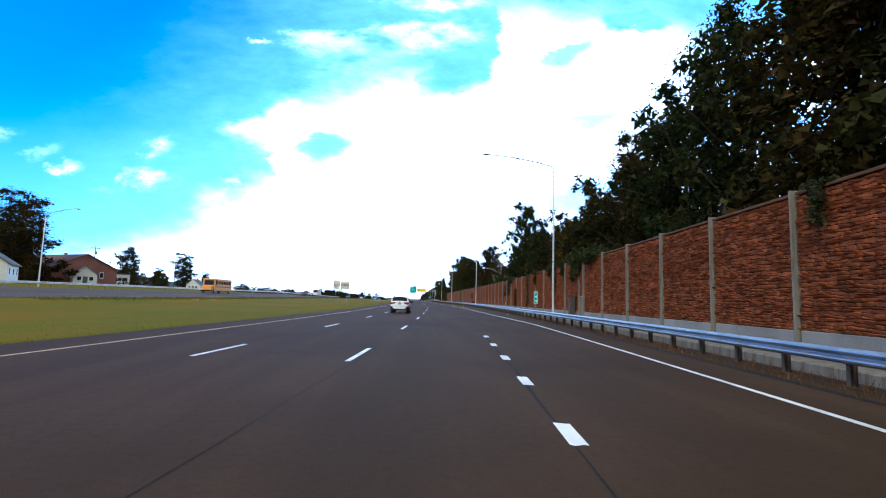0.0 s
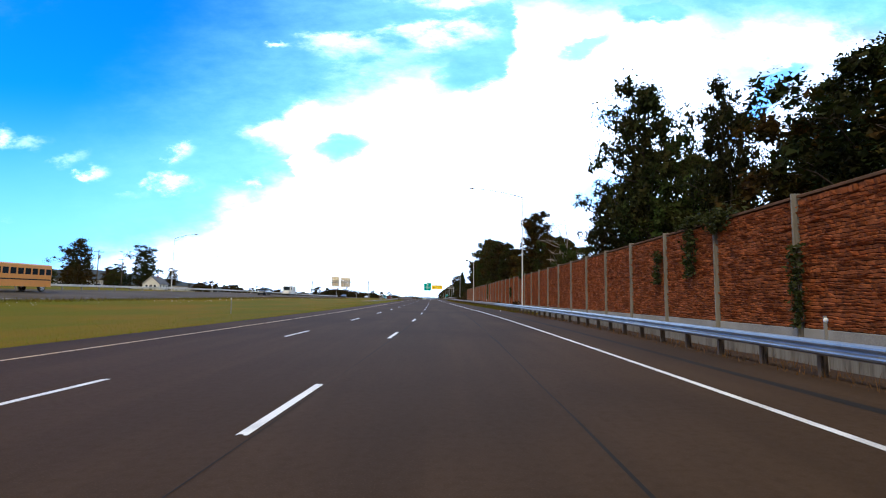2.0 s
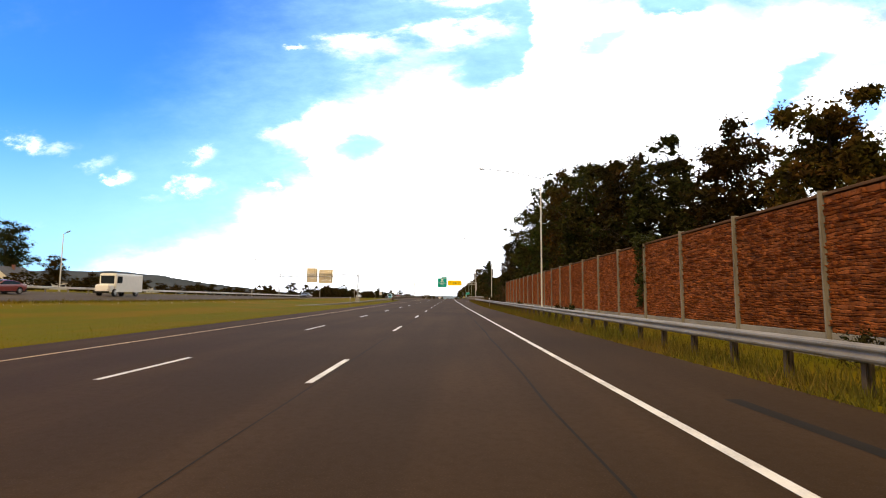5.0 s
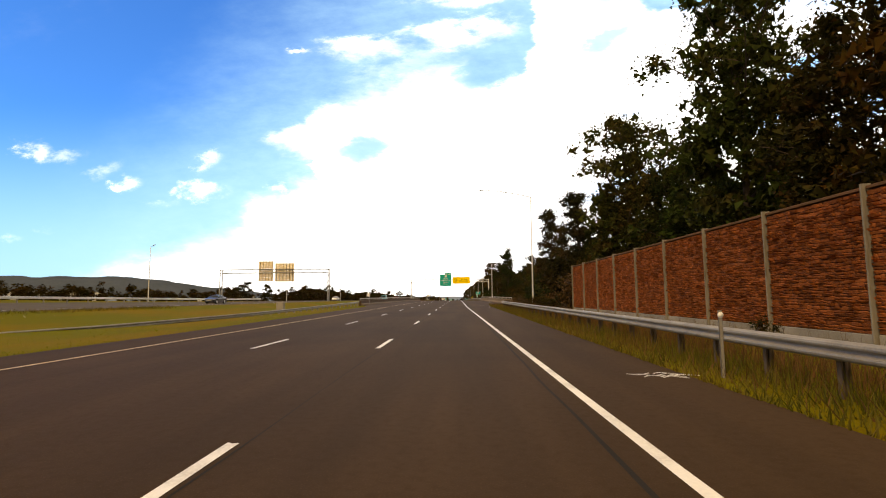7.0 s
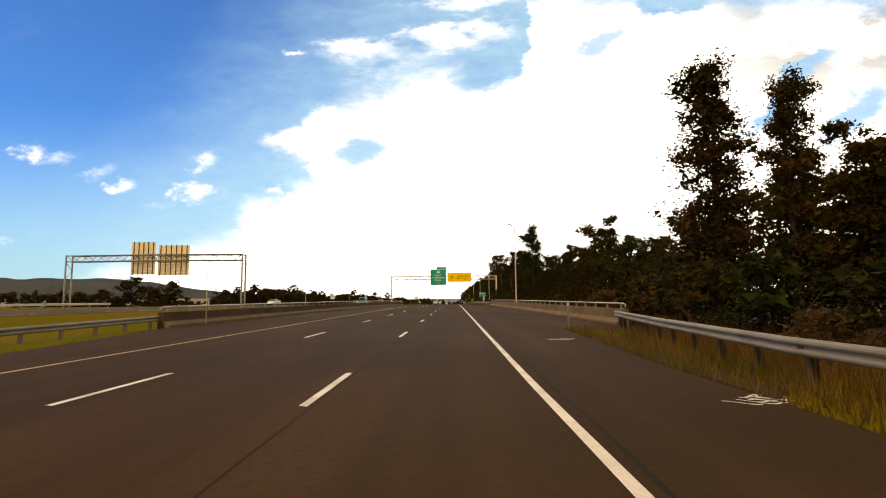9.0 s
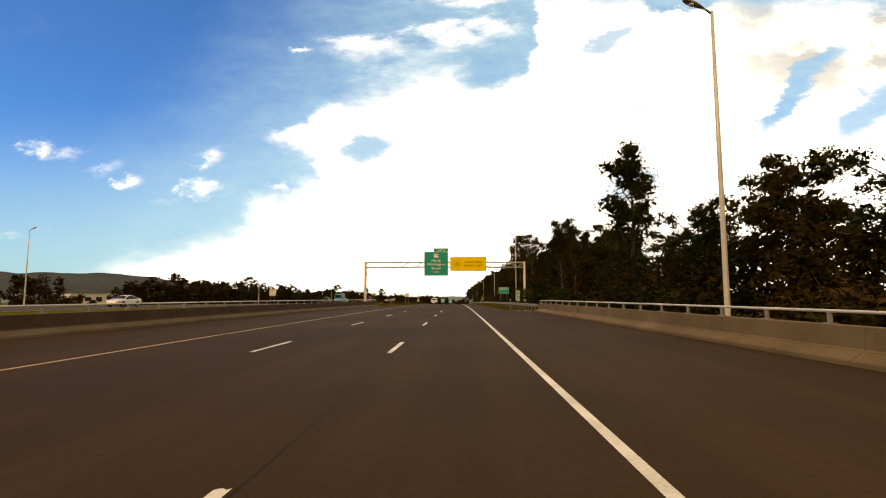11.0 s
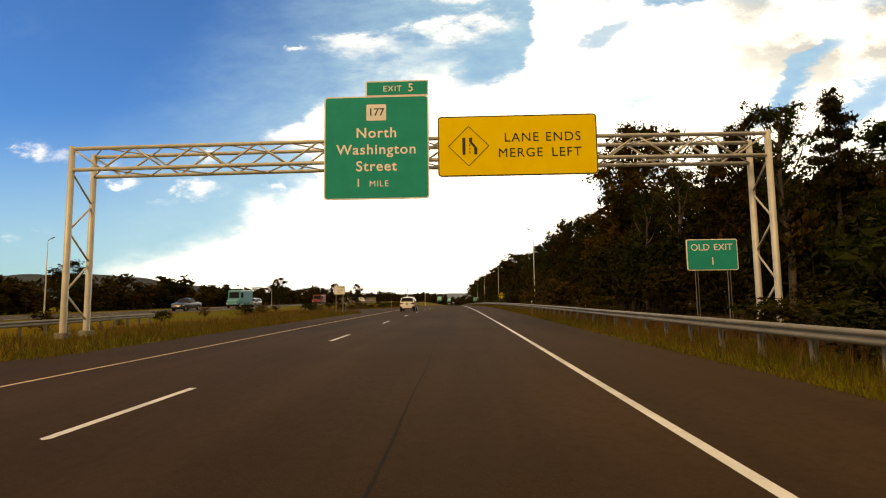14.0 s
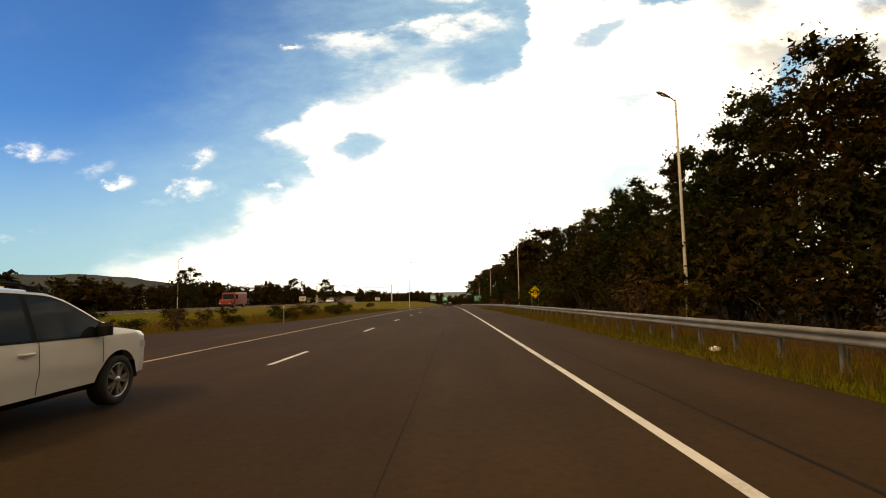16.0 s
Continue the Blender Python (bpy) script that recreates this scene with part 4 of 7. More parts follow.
def hangers(root_pose, xs, z0, z1, parent):
    for x in xs:
        part("hanger", Shape().box(x - 0.04, x + 0.04, 0.03, 0.13, z0, z1).box(x - 0.06, x + 0.06, 0.1, 0.16, z0, z1).mesh(), GALV_OLD, parent)


GB = 435.6
truss_gantry(GB, -19.8, 13.75, 0.0, 0.05, 9.0, "galvanised steel box-truss sign gantry over the carriageway")
zb = 0.56  # the carriageway lies this far below the crest here

sign = panel_sign("exit_sign", at(GB - 1.0, -4.75, 5.6 + zb + 2.5), 5.0, 5.0, GREEN, WHITE, "large green exit sign with white lettering on the gantry")
hangers(None, (-1.6, 0.0, 1.6), -2.3, 2.3, sign)
shield = part("route_shield", rounded(0.95, 0.8, 0.06, -0.03, -0.016), WHITE, sign, "white square route marker")
lettering("177", 0.52, BLACK, shield, 0, 0, -0.034)
shield.matrix_basis = pose(0, 0, 1.7)
for text, z, size in (("North", 0.68, 0.69), ("Washington", -0.13, 0.69), ("Street", -0.94, 0.69), ("MILE", -1.78, 0.42)):
    lettering(text, size, WHITE, sign, 0.12 if "M" in text else 0, z, -0.024, wide=1.02, bold=0.0 if "M" in text else 0.016, gap=1.12)
lettering("1", 0.58, WHITE, sign, -0.86, -1.74, -0.024)
tab = panel_sign("exit_number_sign", at(GB - 1.0, -3.75, 5.6 + zb + 5.38), 3.0, 0.74, GREEN, WHITE, "small green exit number panel above the exit sign", 0.08)
lettering("EXIT", 0.40, WHITE, tab, -0.22, -0.03, -0.024, gap=1.15)
lettering("5", 0.56, WHITE, tab, 0.66, 0.0, -0.024)
hangers(None, (-0.7, 0.7), -0.6, 0.3, tab)

warn = panel_sign("lane_ends_sign", at(GB - 1.0, 1.95, 6.6 + zb + 1.45), 7.5, 2.9, YELLOW, BLACK, "wide yellow lane ends warning sign on the gantry")
hangers(None, (-2.7, -0.9, 0.9, 2.7), -1.35, 1.35, warn)
for text, x, z in (("LANE", 0.2, 0.36), ("ENDS", 2.16, 0.36), ("MERGE", 0.14, -0.38), ("LEFT", 2.3, -0.38)):
    lettering(text, 0.62, BLACK, warn, x, z, -0.024, bold=0.0, gap=1.15)


def merge_symbol(parent, size, y):
    """Diamond outline with two lane bars, one bending in, and a dotted lane line."""
    r = size
    rim = Shape()
    o, i = r, r * 0.955
    v = [(0, y, o), (o, y, 0), (0, y, -o), (-o, y, 0), (0, y, i), (i, y, 0), (0, y, -i), (-i, y, 0)]
    rim.add(v, [(0, 1, 5, 4), (1, 2, 6, 5), (2, 3, 7, 6), (3, 0, 4, 7)])
    part("symbol", rim.mesh(), BLACK, parent)
    k = size / 1.0
    part("symbol", Shape().box(-0.30 * k, -0.16 * k, y - 0.004, y, -0.42 * k, 0.42 * k).mesh(), BLACK, parent)
    bend = Shape()
    pts = [(0.34, -0.42), (0.34, -0.1), (0.10, 0.2), (0.10, 0.42)]
    for (xa, za), (xb, zb_) in zip(pts, pts[1:]):
        bend.add([((xa - 0.07) * k, y - 0.004, za * k), ((xa + 0.07) * k, y - 0.004, za * k), ((xb + 0.07) * k, y - 0.004, zb_ * k), ((xb - 0.07) * k, y - 0.004, zb_ * k)], [(0, 1, 2, 3)])
    part("symbol", bend.mesh(), BLACK, parent)
    for z in (-0.36, -0.18, 0.0):
        part("symbol", Shape().box(0.03 * k, 0.08 * k, y - 0.004, y, z * k, (z + 0.09) * k).mesh(), BLACK, parent)


emblem = part("emblem", rounded(0.02, 0.02, 0.005, -0.02, -0.012), YELLOW, warn, "lane reduction diamond")
merge_symbol(emblem, 0.98, -0.026)
emblem.matrix_basis = pose(-2.3, 0, 0)

GA = 363.0
truss_gantry(GA, -68.6, -37.0, 0.25, 0.2, 9.5, "grey steel sign gantry over the far carriageway", GALV_G)
for x0, x1, z0, z1, n in ((-58.0, -53.6, 6.2, 12.0, 5), (-53.1, -47.4, 6.0, 11.4, 6)):
    w, h = x1 - x0, z1 - z0
    b = thing("highway_sign", at(GA + 1.0, (x0 + x1) / 2, (z0 + z1) / 2), "bare aluminium back of a highway sign with upright stiffeners", "road sign", "highway signs")
    for k in range(round(h / 0.55)):
        z = -h / 2 + h * k / round(h / 0.55)
        part("panel", Shape().box(-w / 2, w / 2, 0.0, 0.03, z + 0.01, z + h / round(h / 0.55) - 0.01).mesh(), ALU, b)
    for k in range(n):
        x = -w / 2 + w * (k + 0.5) / n
        part("stiffener", Shape().box(x - 0.045, x + 0.045, -0.12, 0.0, -h / 2 - 0.1, h / 2 + 0.1).mesh(), CONC_D, b, "dull brown stiffener")

truss_gantry(677, -60, -28, 2.5, 2.2, 9.5, "distant steel sign gantry over the far carriageway")


def post_sign(name, s, d, w, h, z, face, border, label, posts=2, zb=None):
    """A board on one or two posts; z is the height of its middle."""
    gz = min(0.0, ground_z(s, d))
    root = panel_sign(name, at(s, d, z), w, h, face, border, label, 0.08)
    for x in ((-w * 0.32, w * 0.32) if posts == 2 else (0.0,)):
        part("post", Shape().box(x - 0.035, x + 0.035, 0.03, 0.10, gz - z - 0.1, h / 2 - 0.05).box(x - 0.06, x + 0.06, 0.03, 0.036, gz - z, h / 2 - 0.05).mesh(), GALV_OLD, root)
    return root


old = post_sign("old_exit_sign", 431.2, 9.0, 1.95, 1.2, 3.0, GREEN, WHITE, "green old exit sign on two steel posts in the grass")
lettering("OLD", 0.36, WHITE, old, -0.46, 0.28, -0.024)
lettering("EXIT", 0.36, WHITE, old, 0.42, 0.28, -0.024)
lettering("1", 0.44, WHITE, old, 0, -0.26, -0.024)
for s, d, digits, zc in ((390.0, 7.0, ("W", "4", "6"), 1.62), (76.5, 9.2, ("W", "4", "4"), 1.85)):
    mile = post_sign("mile_marker", s, d, 0.36, 1.2, zc, GREEN, WHITE, "narrow green mile marker with white digits on a post", 1)
    for text, z, size in zip(digits, (0.42, 0.08, -0.34), (0.2, 0.42, 0.42)):
        lettering(text, size, WHITE, mile, 0, z, -0.022)

dia = thing("merge_sign", at(532.6, 9.5, 2.35), "yellow diamond lane-merge warning sign on two posts", "road sign", "highway signs")
plate = Shape()
plate.add([(0, y, 0.86) for y in (-0.01, 0.01)] + [(0.86, y, 0) for y in (-0.01, 0.01)] + [(0, y, -0.86) for y in (-0.01, 0.01)] + [(-0.86, y, 0) for y in (-0.01, 0.01)],
          [(0, 2, 4, 6), (7, 5, 3, 1), (0, 1, 3, 2), (2, 3, 5, 4), (4, 5, 7, 6), (6, 7, 1, 0)])
part("board", plate.mesh(), YELLOW, dia)
merge_symbol(part("emblem", rounded(0.02, 0.02, 0.005, -0.02, -0.012), YELLOW, dia, "lane reduction symbol"), 0.8, -0.026)
for x in (-0.42, 0.42):
    part("post", Shape().box(x - 0.03, x + 0.03, 0.012, 0.08, -2.75, 0.4).mesh(), GALV_OLD, dia)

board = post_sign("information_sign", 467.3, -14.3, 1.22, 0.98, 2.55, WHITE, BLACK, "white authorized vehicles only sign on two posts")
for text, z in (("AUTHORIZED", 0.28), ("VEHICLES", 0.0), ("ONLY", -0.28)):
    lettering(text, 0.19, BLACK, board, 0, z, -0.022, wide=0.92)
for s, d, z, w, h in ((512, -44, 2.9, 0.9, 1.2), (560, -30.0, 2.4, 1.2, 0.8), (430, -37.5, 2.6, 1.3, 1.3), (600, -22, 2.6, 1.2, 0.8)):
    b = post_sign("white_sign", s, d, w, h, z, WHITE, BLACK, "small white regulatory sign on posts")
    for k in (-0.25, 0.05, 0.3):
        part("text_bar", Shape().box(-w * 0.35, w * 0.35, -0.026, -0.02, k * h - 0.05, k * h + 0.05).mesh(), BLACK, b)
far_green = post_sign("green_sign", 700, 9.5, 3.6, 2.2, 3.4, GREEN, WHITE, "distant green highway sign beside the road")
for z in (0.5, 0.0, -0.5):
    part("text_bar", Shape().box(-1.2, 1.2, -0.026, -0.02, z - 0.12, z + 0.12).mesh(), WHITE, far_green)
for s in (735, 800):
    t2 = post_sign("green_sign", s, -8 if s > 760 else -13, 3.0, 3.0, 4.5, GREEN, WHITE, "distant green highway sign beside the road")
    for z in (0.8, 0.2, -0.4):
        part("text_bar", Shape().box(-1.0, 1.0, -0.026, -0.02, z - 0.14, z + 0.14).mesh(), WHITE, t2)


# ---- delineators, boxes and litter ----
REFLECT = mat("white reflector", (0.85, 0.85, 0.82), None, 0.3, 0, 60, 2, 0)
RED = mat("red plastic", (0.45, 0.03, 0.02), None, 0.5, 0, 40, 2, 0.02)


def delineator(s, d):
    gz = min(0, ground_z(s, d))
    root = thing("delineator_post", at(s, d, gz), "slim steel delineator post with a round white reflector", "marker post", "delineator posts")
    part("post", Shape().box(-0.035, 0.035, -0.006, 0.006, -0.1, 1.25).box(-0.035, -0.029, -0.006, 0.02, -0.1, 1.25).box(0.029, 0.035, -0.006, 0.02, -0.1, 1.25).mesh(), GALV_OLD, root)
    part("reflector", tube([(0, -0.02, 1.16), (0, -0.006, 1.16)], 0.055, 14), REFLECT, root, "round white reflector")


for s, d in ((93.5, 8.6), (160, 7.4), (229.2, 5.4), (299.0, 5.55), (384.0, 5.45), (455, 5.4), (533, 5.4), (122.5, -17.0), (232.4, -13.3), (306.0, -14.9), (422.5, -12.6), (468.3, -13.8), (500, -12.8), (570, -12.8)):
    delineator(s, d)

cab = thing("utility_cabinet", at(281, -21.5, ground_z(281, -21.5)), "beige roadside utility cabinet in the median grass", "cabinet")
part("body", Shape().box(-0.45, 0.45, -0.3, 0.3, 0.0, 1.15, 0.03).mesh(), CONC, cab)
part("door", Shape().box(-0.4, 0.4, -0.325, -0.302, 0.12, 1.08, 0.01).mesh(), CONC, cab)
part("plinth", Shape().box(-0.55, 0.55, -0.4, 0.4, -0.25, 0.03, 0.02).mesh(), CONC_D, cab)

col = thing("wall_cabinet", at(66.6, 10.12, 0.0), "tall weathered grey timber box standing against the wall", "cabinet")
part("body", Shape().box(-0.2, 0.2, -0.26, 0.26, -0.3, 1.95, 0.03).mesh(), WOODPOST, col)
part("lid", Shape().box(-0.25, 0.24, -0.31, 0.31, 1.95, 2.04, 0.02).mesh(), CONC_D, col)
for z in (0.5, 1.0, 1.5):
    part("batten", Shape().box(-0.215, -0.199, -0.25, 0.25, z - 0.03, z + 0.03).mesh(), CONC_D, col)

redp = thing("marker_post", at(303.5, 13.2, -0.6), "thin red plastic marker post in the scrub", "marker post")
part("post", tube([(0, 0, 0), (0, 0, 1.7)], 0.06, 10), RED, redp)
part("cap", tube([(0, 0, 1.7), (0, 0, 1.78)], [0.07, 0.03], 10), WHITE, redp)


def rag(s, d, size, seed, label, z=0.0, category="litter"):
    """A crumpled bag or scrap."""
    bm = bmesh.new()
    size *= 0.6
    bmesh.ops.create_icosphere(bm, subdivisions=3, radius=size)
    for v in bm.verts:
        k = 1 + 0.45 * noise.noise(v.co * (3.5 / size) + Vector((seed, 0, 0)))
        v.co = Vector((v.co.x * 1.4 * k, v.co.y * 0.8 * k, max(-size * 0.1, v.co.z * 0.7 * k) + size * 0.1))
    ob = part("litter", bm, WHITE, None, "", at(s, d, z, seed * 40))
    tagged(ob, label, category, "litter")


rag(480.0, 6.0, 0.24, 1, "crumpled white plastic bag lying on grass", ground_z(480, 6.0) + 0.1)
rag(137.8, 6.6, 0.14, 2, "white scrap of paper on the road shoulder")
rag(383.3, 7.0, 0.16, 3, "grey crumpled scrap beside the parapet end", -0.05)
rag(384.5, 6.4, 0.12, 4, "pale crumpled scrap beside the parapet end", -0.05)
rag(80.5, 7.0, 0.07, 5, "small white scrap below the guard rail")
rag(300.0, 6.4, 0.11, 6, "pale scrap beside the guard rail", -0.05)


def scrawl(s, d, length, seed):
    """Faded survey paint on the shoulder."""
    rnd = random.Random(seed)
    sh = Shape()
    for k in range(9):
        a, b = rnd.uniform(0, length), rnd.uniform(-0.25, 0.25)
        for j in range(5):
            x0 = a + j * 0.09
            y0, y1 = b + 0.12 * math.sin(x0 * 9 + k), b + 0.12 * math.sin((x0 + 0.09) * 9 + k)
            v = [R(s + y0, d + x0, 0.004), R(s + y0 + 0.05, d + x0, 0.004), R(s + y1 + 0.05, d + x0 + 0.09, 0.004), R(s + y1, d + x0 + 0.09, 0.004)]
            sh.add(v, [(0, 3, 2, 1)])
    part("survey_mark", mesh_of(sh.v, sh.f), PAINT_W, ROAD, "faded survey paint")


scrawl(386.0, 3.3, 1.9, 1)
scrawl(283.0, 4.0, 0.7, 2)
scrawl(229.0, 3.6, 0.8, 3)
scrawl(293.5, 3.4, 0.8, 4)


# ---- trees ----
def leaf_cloud(rnd, centres, radii, count, size, flat=0.8, small=0.0):
    """Leaves as small blades about clump centres; a share of them, half as large, lies on the outside of the clumps."""
    idx = rnd.integers(0, len(centres), count)
    fine = rnd.random(count) < small
    off = rnd.normal(size=(count, 3))
    off /= np.linalg.norm(off, axis=1)[:, None] + 1e-9
    off *= (rnd.random(count) ** np.where(fine, 0.22, 0.5) * np.where(fine, 1.12, 0.68 if small else 0.92))[:, None]
    pos = centres[idx] + off * radii[idx][:, None] * np.array([1, 1, flat])
    a = rnd.normal(size=(count, 3))
    a[:, 2] *= 0.6
    a /= np.linalg.norm(a, axis=1)[:, None]
    b = np.cross(a, rnd.normal(size=(count, 3)))
    b /= np.linalg.norm(b, axis=1)[:, None] + 1e-9
    sz = (size * (0.55 + 0.9 * rnd.random(count)) * np.where(fine, 0.6, 1.4 if small else 1.0))[:, None]
    v = np.stack([pos - a * sz * 0.5 - b * sz * 0.32, pos + b * sz * 0.36, pos + a * sz * 0.55 - b * sz * 0.1], 1).reshape(-1, 3)
    return v


def leaf_mesh(v, name="crown"):
    n = len(v) // 3
    me = bpy.data.meshes.new(name)
    me.vertices.add(len(v))
    me.vertices.foreach_set("co", v.astype(np.float32).ravel())
    me.loops.add(3 * n)
    me.loops.foreach_set("vertex_index", np.arange(3 * n, dtype=np.int32))
    me.polygons.add(n)
    me.polygons.foreach_set("loop_start", np.arange(0, 3 * n, 3, dtype=np.int32))
    me.update(calc_edges=True)
    me.validate()
    return me


def grow(seed, H, spread, first, limbs, leaves, size, kind="broad", clump=1.1, fill=50):
    """Trunk with limbs (one mesh) and crown of leaves (another) for a tree H metres high."""
    rp, rn = random.Random(seed), np.random.default_rng(seed)
    sh, centres, radii = Shape(), [], []
    bend = [Vector((rp.uniform(-0.4, 0.4), rp.uniform(-0.4, 0.4), 0)) for _ in range(4)]
    trunk = [Vector((0, 0, -0.4)), Vector((0, 0, H * 0.06))] + [bend[k] * (k + 1) * 0.35 + Vector((0, 0, H * f)) for k, f in enumerate((0.3, 0.52, 0.75, 0.94))]
    r0 = 0.018 * H
    sh.tube(trunk, [r0 * 1.5, r0, r0 * 0.78, r0 * 0.55, r0 * 0.3, 0.02], 8)

    def on_trunk(f):
        z = f * H
        for p, q in zip(trunk, trunk[1:]):
            if z <= q.z:
                return p.lerp(q, (z - p.z) / (q.z - p.z))
        return trunk[-1]

    for k in range(limbs):
        f = first + (0.93 - first) * (k + rp.random() * 0.8) / limbs
        w = (f - first) / (0.95 - first)
        if kind == "spire":
            reach = spread * (1.0 - 0.78 * w) * rp.uniform(0.3, 1.2)
            rise = rp.uniform(0.1, 0.75)
        elif kind == "pine":
            reach = spread * (1.0 - 0.85 * w) * rp.uniform(0.55, 1.1)
            rise = rp.uniform(-0.05, 0.25)
        elif kind == "poplar":
            reach = spread * (0.6 + 0.5 * math.sin(math.pi * min(1, w * 1.1))) * rp.uniform(0.6, 1.1)
            rise = rp.uniform(1.2, 2.2)
        else:
            reach = spread * (0.62 + 0.55 * math.sin(math.pi * (0.15 + 0.8 * w))) * rp.uniform(0.6, 1.12) * (1.0 if w < 0.75 else 0.7)
            rise = rp.uniform(0.25, 0.8)
        ang = k * 2.399 + rp.uniform(-0.5, 0.5)
        p0 = on_trunk(f)
        out = Vector((math.cos(ang), math.sin(ang), 0))
        pts = [p0, p0 + out * reach * 0.4 + Vector((0, 0, reach * rise * 0.3)), p0 + out * reach * 0.75 + Vector((0, 0, reach * rise * 0.75)), p0 + out * reach + Vector((rp.uniform(-0.4, 0.4), rp.uniform(-0.4, 0.4), reach * rise))]
        rl = r0 * 0.42 * (1 - 0.6 * w)
        sh.tube(pts, [rl, rl * 0.75, rl * 0.45, 0.012], 5)
        for q in (0.5, 0.7, 0.85, 1.0):
            base = pts[0].lerp(pts[3], q) + Vector((0, 0, 0.15 * reach * math.sin(math.pi * q)))
            for twig in range(2):
                side = Vector((rp.uniform(-1, 1), rp.uniform(-1, 1), rp.uniform(-0.35, 0.6))) * (0.32 * reach if kind != "pine" else 0.2 * reach)
                tip = base + side
                if twig == 0 or kind == "dead":
                    sh.tube([base, tip], [rl * 0.35, 0.008], 3, False)
                centres.append(tip)
                radii.append(clump * rp.uniform(0.55, 1.25) * (H / 15) * (0.75 if kind == "pine" else 1.0))
    if kind == "broad":
        for _ in range(fill):
            v = Vector((rp.gauss(0, 1), rp.gauss(0, 1), rp.gauss(0, 1))).normalized() * rp.random() ** 0.4
            lo = H * max(0.02, first - 0.06)
            centres.append(Vector((v.x * spread * 0.8, v.y * spread * 0.8, (lo + H * 0.93) / 2 + v.z * (H * 0.93 - lo) / 2)))
            radii.append(clump * rp.uniform(0.6, 1.2) * (H / 15))
    if kind != "dead":
        for _ in range(6):
            centres.append(trunk[-1] + Vector((rp.uniform(-0.8, 0.8), rp.uniform(-0.8, 0.8), rp.uniform(-1.2, 0.5))))
            radii.append(clump * rp.uniform(0.5, 0.9))
    wood = sh.mesh("trunk", True)
    if not leaves:
        return wood, None
    crown = leaf_mesh(leaf_cloud(rn, np.array([tuple(c) for c in centres]), np.array(radii), leaves, size, 0.55 if kind == "pine" else 0.85, 0.7 if kind in ("broad", "poplar") else 0.86))
    return wood, crown


def bush_mesh(seed, leaves, size):
    rp, rn = random.Random(seed), np.random.default_rng(seed)
    c, r, sh = [], [], Shape()
    for k in range(14):
        a, q = rp.uniform(0, 6.28), rp.uniform(0, 1.1)
        tip = Vector((math.cos(a) * q, math.sin(a) * q, rp.uniform(0.5, 1.7)))
        sh.tube([(0, 0, -0.2), tip * 0.5, tip], [0.03, 0.02, 0.006], 4)
        c.append(tuple(tip))
        r.append(rp.uniform(0.35, 0.65))
    return sh.mesh("stems"), leaf_mesh(leaf_cloud(rn, np.array(c), np.array(r), leaves, size, 0.9, 0.7), "foliage")


KINDS = {}


def tree_kind(key, made, leaf, wood, label, height, category="tree"):
    root = thing("tree" if category == "tree" else "shrub", pose(0, 0, -500), label, category, "roadside trees" if category == "tree" else "roadside shrubs")
    part("trunk" if category == "tree" else "stem", made[0], wood, root)
    if made[1] is not None:
        part("crown" if category == "tree" else "foliage", made[1], leaf, root)
    KINDS[key] = (root, height, [False])


def plant(key, x, y, z, height, spin=0.0, wide=1.0):
    root, h, used = KINDS[key]
    k = height / h
    m = pose(x, y, z, 0, 0, spin)
    if used[0]:
        ob = copy_thing(root, m)
    else:
        ob, used[0] = root, True
        ob.matrix_basis = m
    ob.scale = (k * wide, k * wide, k)
    return ob


tree_kind("oak", grow(3, 18, 4.8, 0.16, 17, 17500, 0.39, clump=0.98, fill=210), LEAF_A, BARK, "tall broad-crowned green tree behind the wall", 18)
tree_kind("oak2", grow(8, 18, 4.3, 0.2, 16, 16500, 0.39, clump=0.98, fill=170), LEAF_B, BARK, "tall dark green tree with an open crown", 18)
tree_kind("ash", grow(21, 17, 4.0, 0.1, 16, 16000, 0.39, clump=0.98, fill=210), LEAF_B, BARK, "dense dark green roadside tree", 17)
tree_kind("maple", grow(34, 14, 4.2, 0.08, 16, 14500, 0.385, clump=1.0, fill=170), LEAF_A, BARK, "full round green tree", 14)
tree_kind("pine", grow(55, 16, 3.1, 0.06, 34, 13500, 0.33, "pine", 0.95), LEAF_C, BARK, "ragged dark evergreen tree with layered branches", 16)
tree_kind("pine2", grow(60, 16, 3.2, 0.14, 40, 13500, 0.31, "spire", 0.85), LEAF_C, BARK, "tall thin evergreen tree with sparse branches", 16)
tree_kind("poplar", grow(71, 16, 1.7, 0.06, 26, 13500, 0.30, "poplar", 0.95), LEAF_B, BARK, "slim upright poplar tree", 16)
tree_kind("dead", grow(82, 12, 2.6, 0.35, 9, 0, 0.3, "dead"), LEAF_A, DEADWOOD, "bare dead tree with grey branches above the wall", 12)
tree_kind("birch", grow(77, 15, 1.7, 0.35, 13, 3200, 0.26, "poplar", 0.6), LEAF_A, PALEBARK, "slender pale-stemmed tree with thin foliage at the wood's edge", 15)
tree_kind("far", grow(93, 9, 3.0, 0.06, 9, 1900, 0.6, clump=1.5, fill=40), LEAF_B, BARK, "small dark tree in the distant tree line", 9)
tree_kind("far2", grow(97, 9, 2.6, 0.06, 9, 1800, 0.6, clump=1.4, fill=36), LEAF_A, BARK, "small green tree in the distant tree line", 9)
tree_kind("mid", grow(95, 10, 3.0, 0.06, 11, 4300, 0.36, clump=1.3, fill=50), LEAF_B, BARK, "dark tree deeper in the roadside wood", 10)
tree_kind("mid2", grow(98, 10, 2.7, 0.06, 11, 4300, 0.36, clump=1.25, fill=50), LEAF_A, BARK, "green tree deeper in the roadside wood", 10)
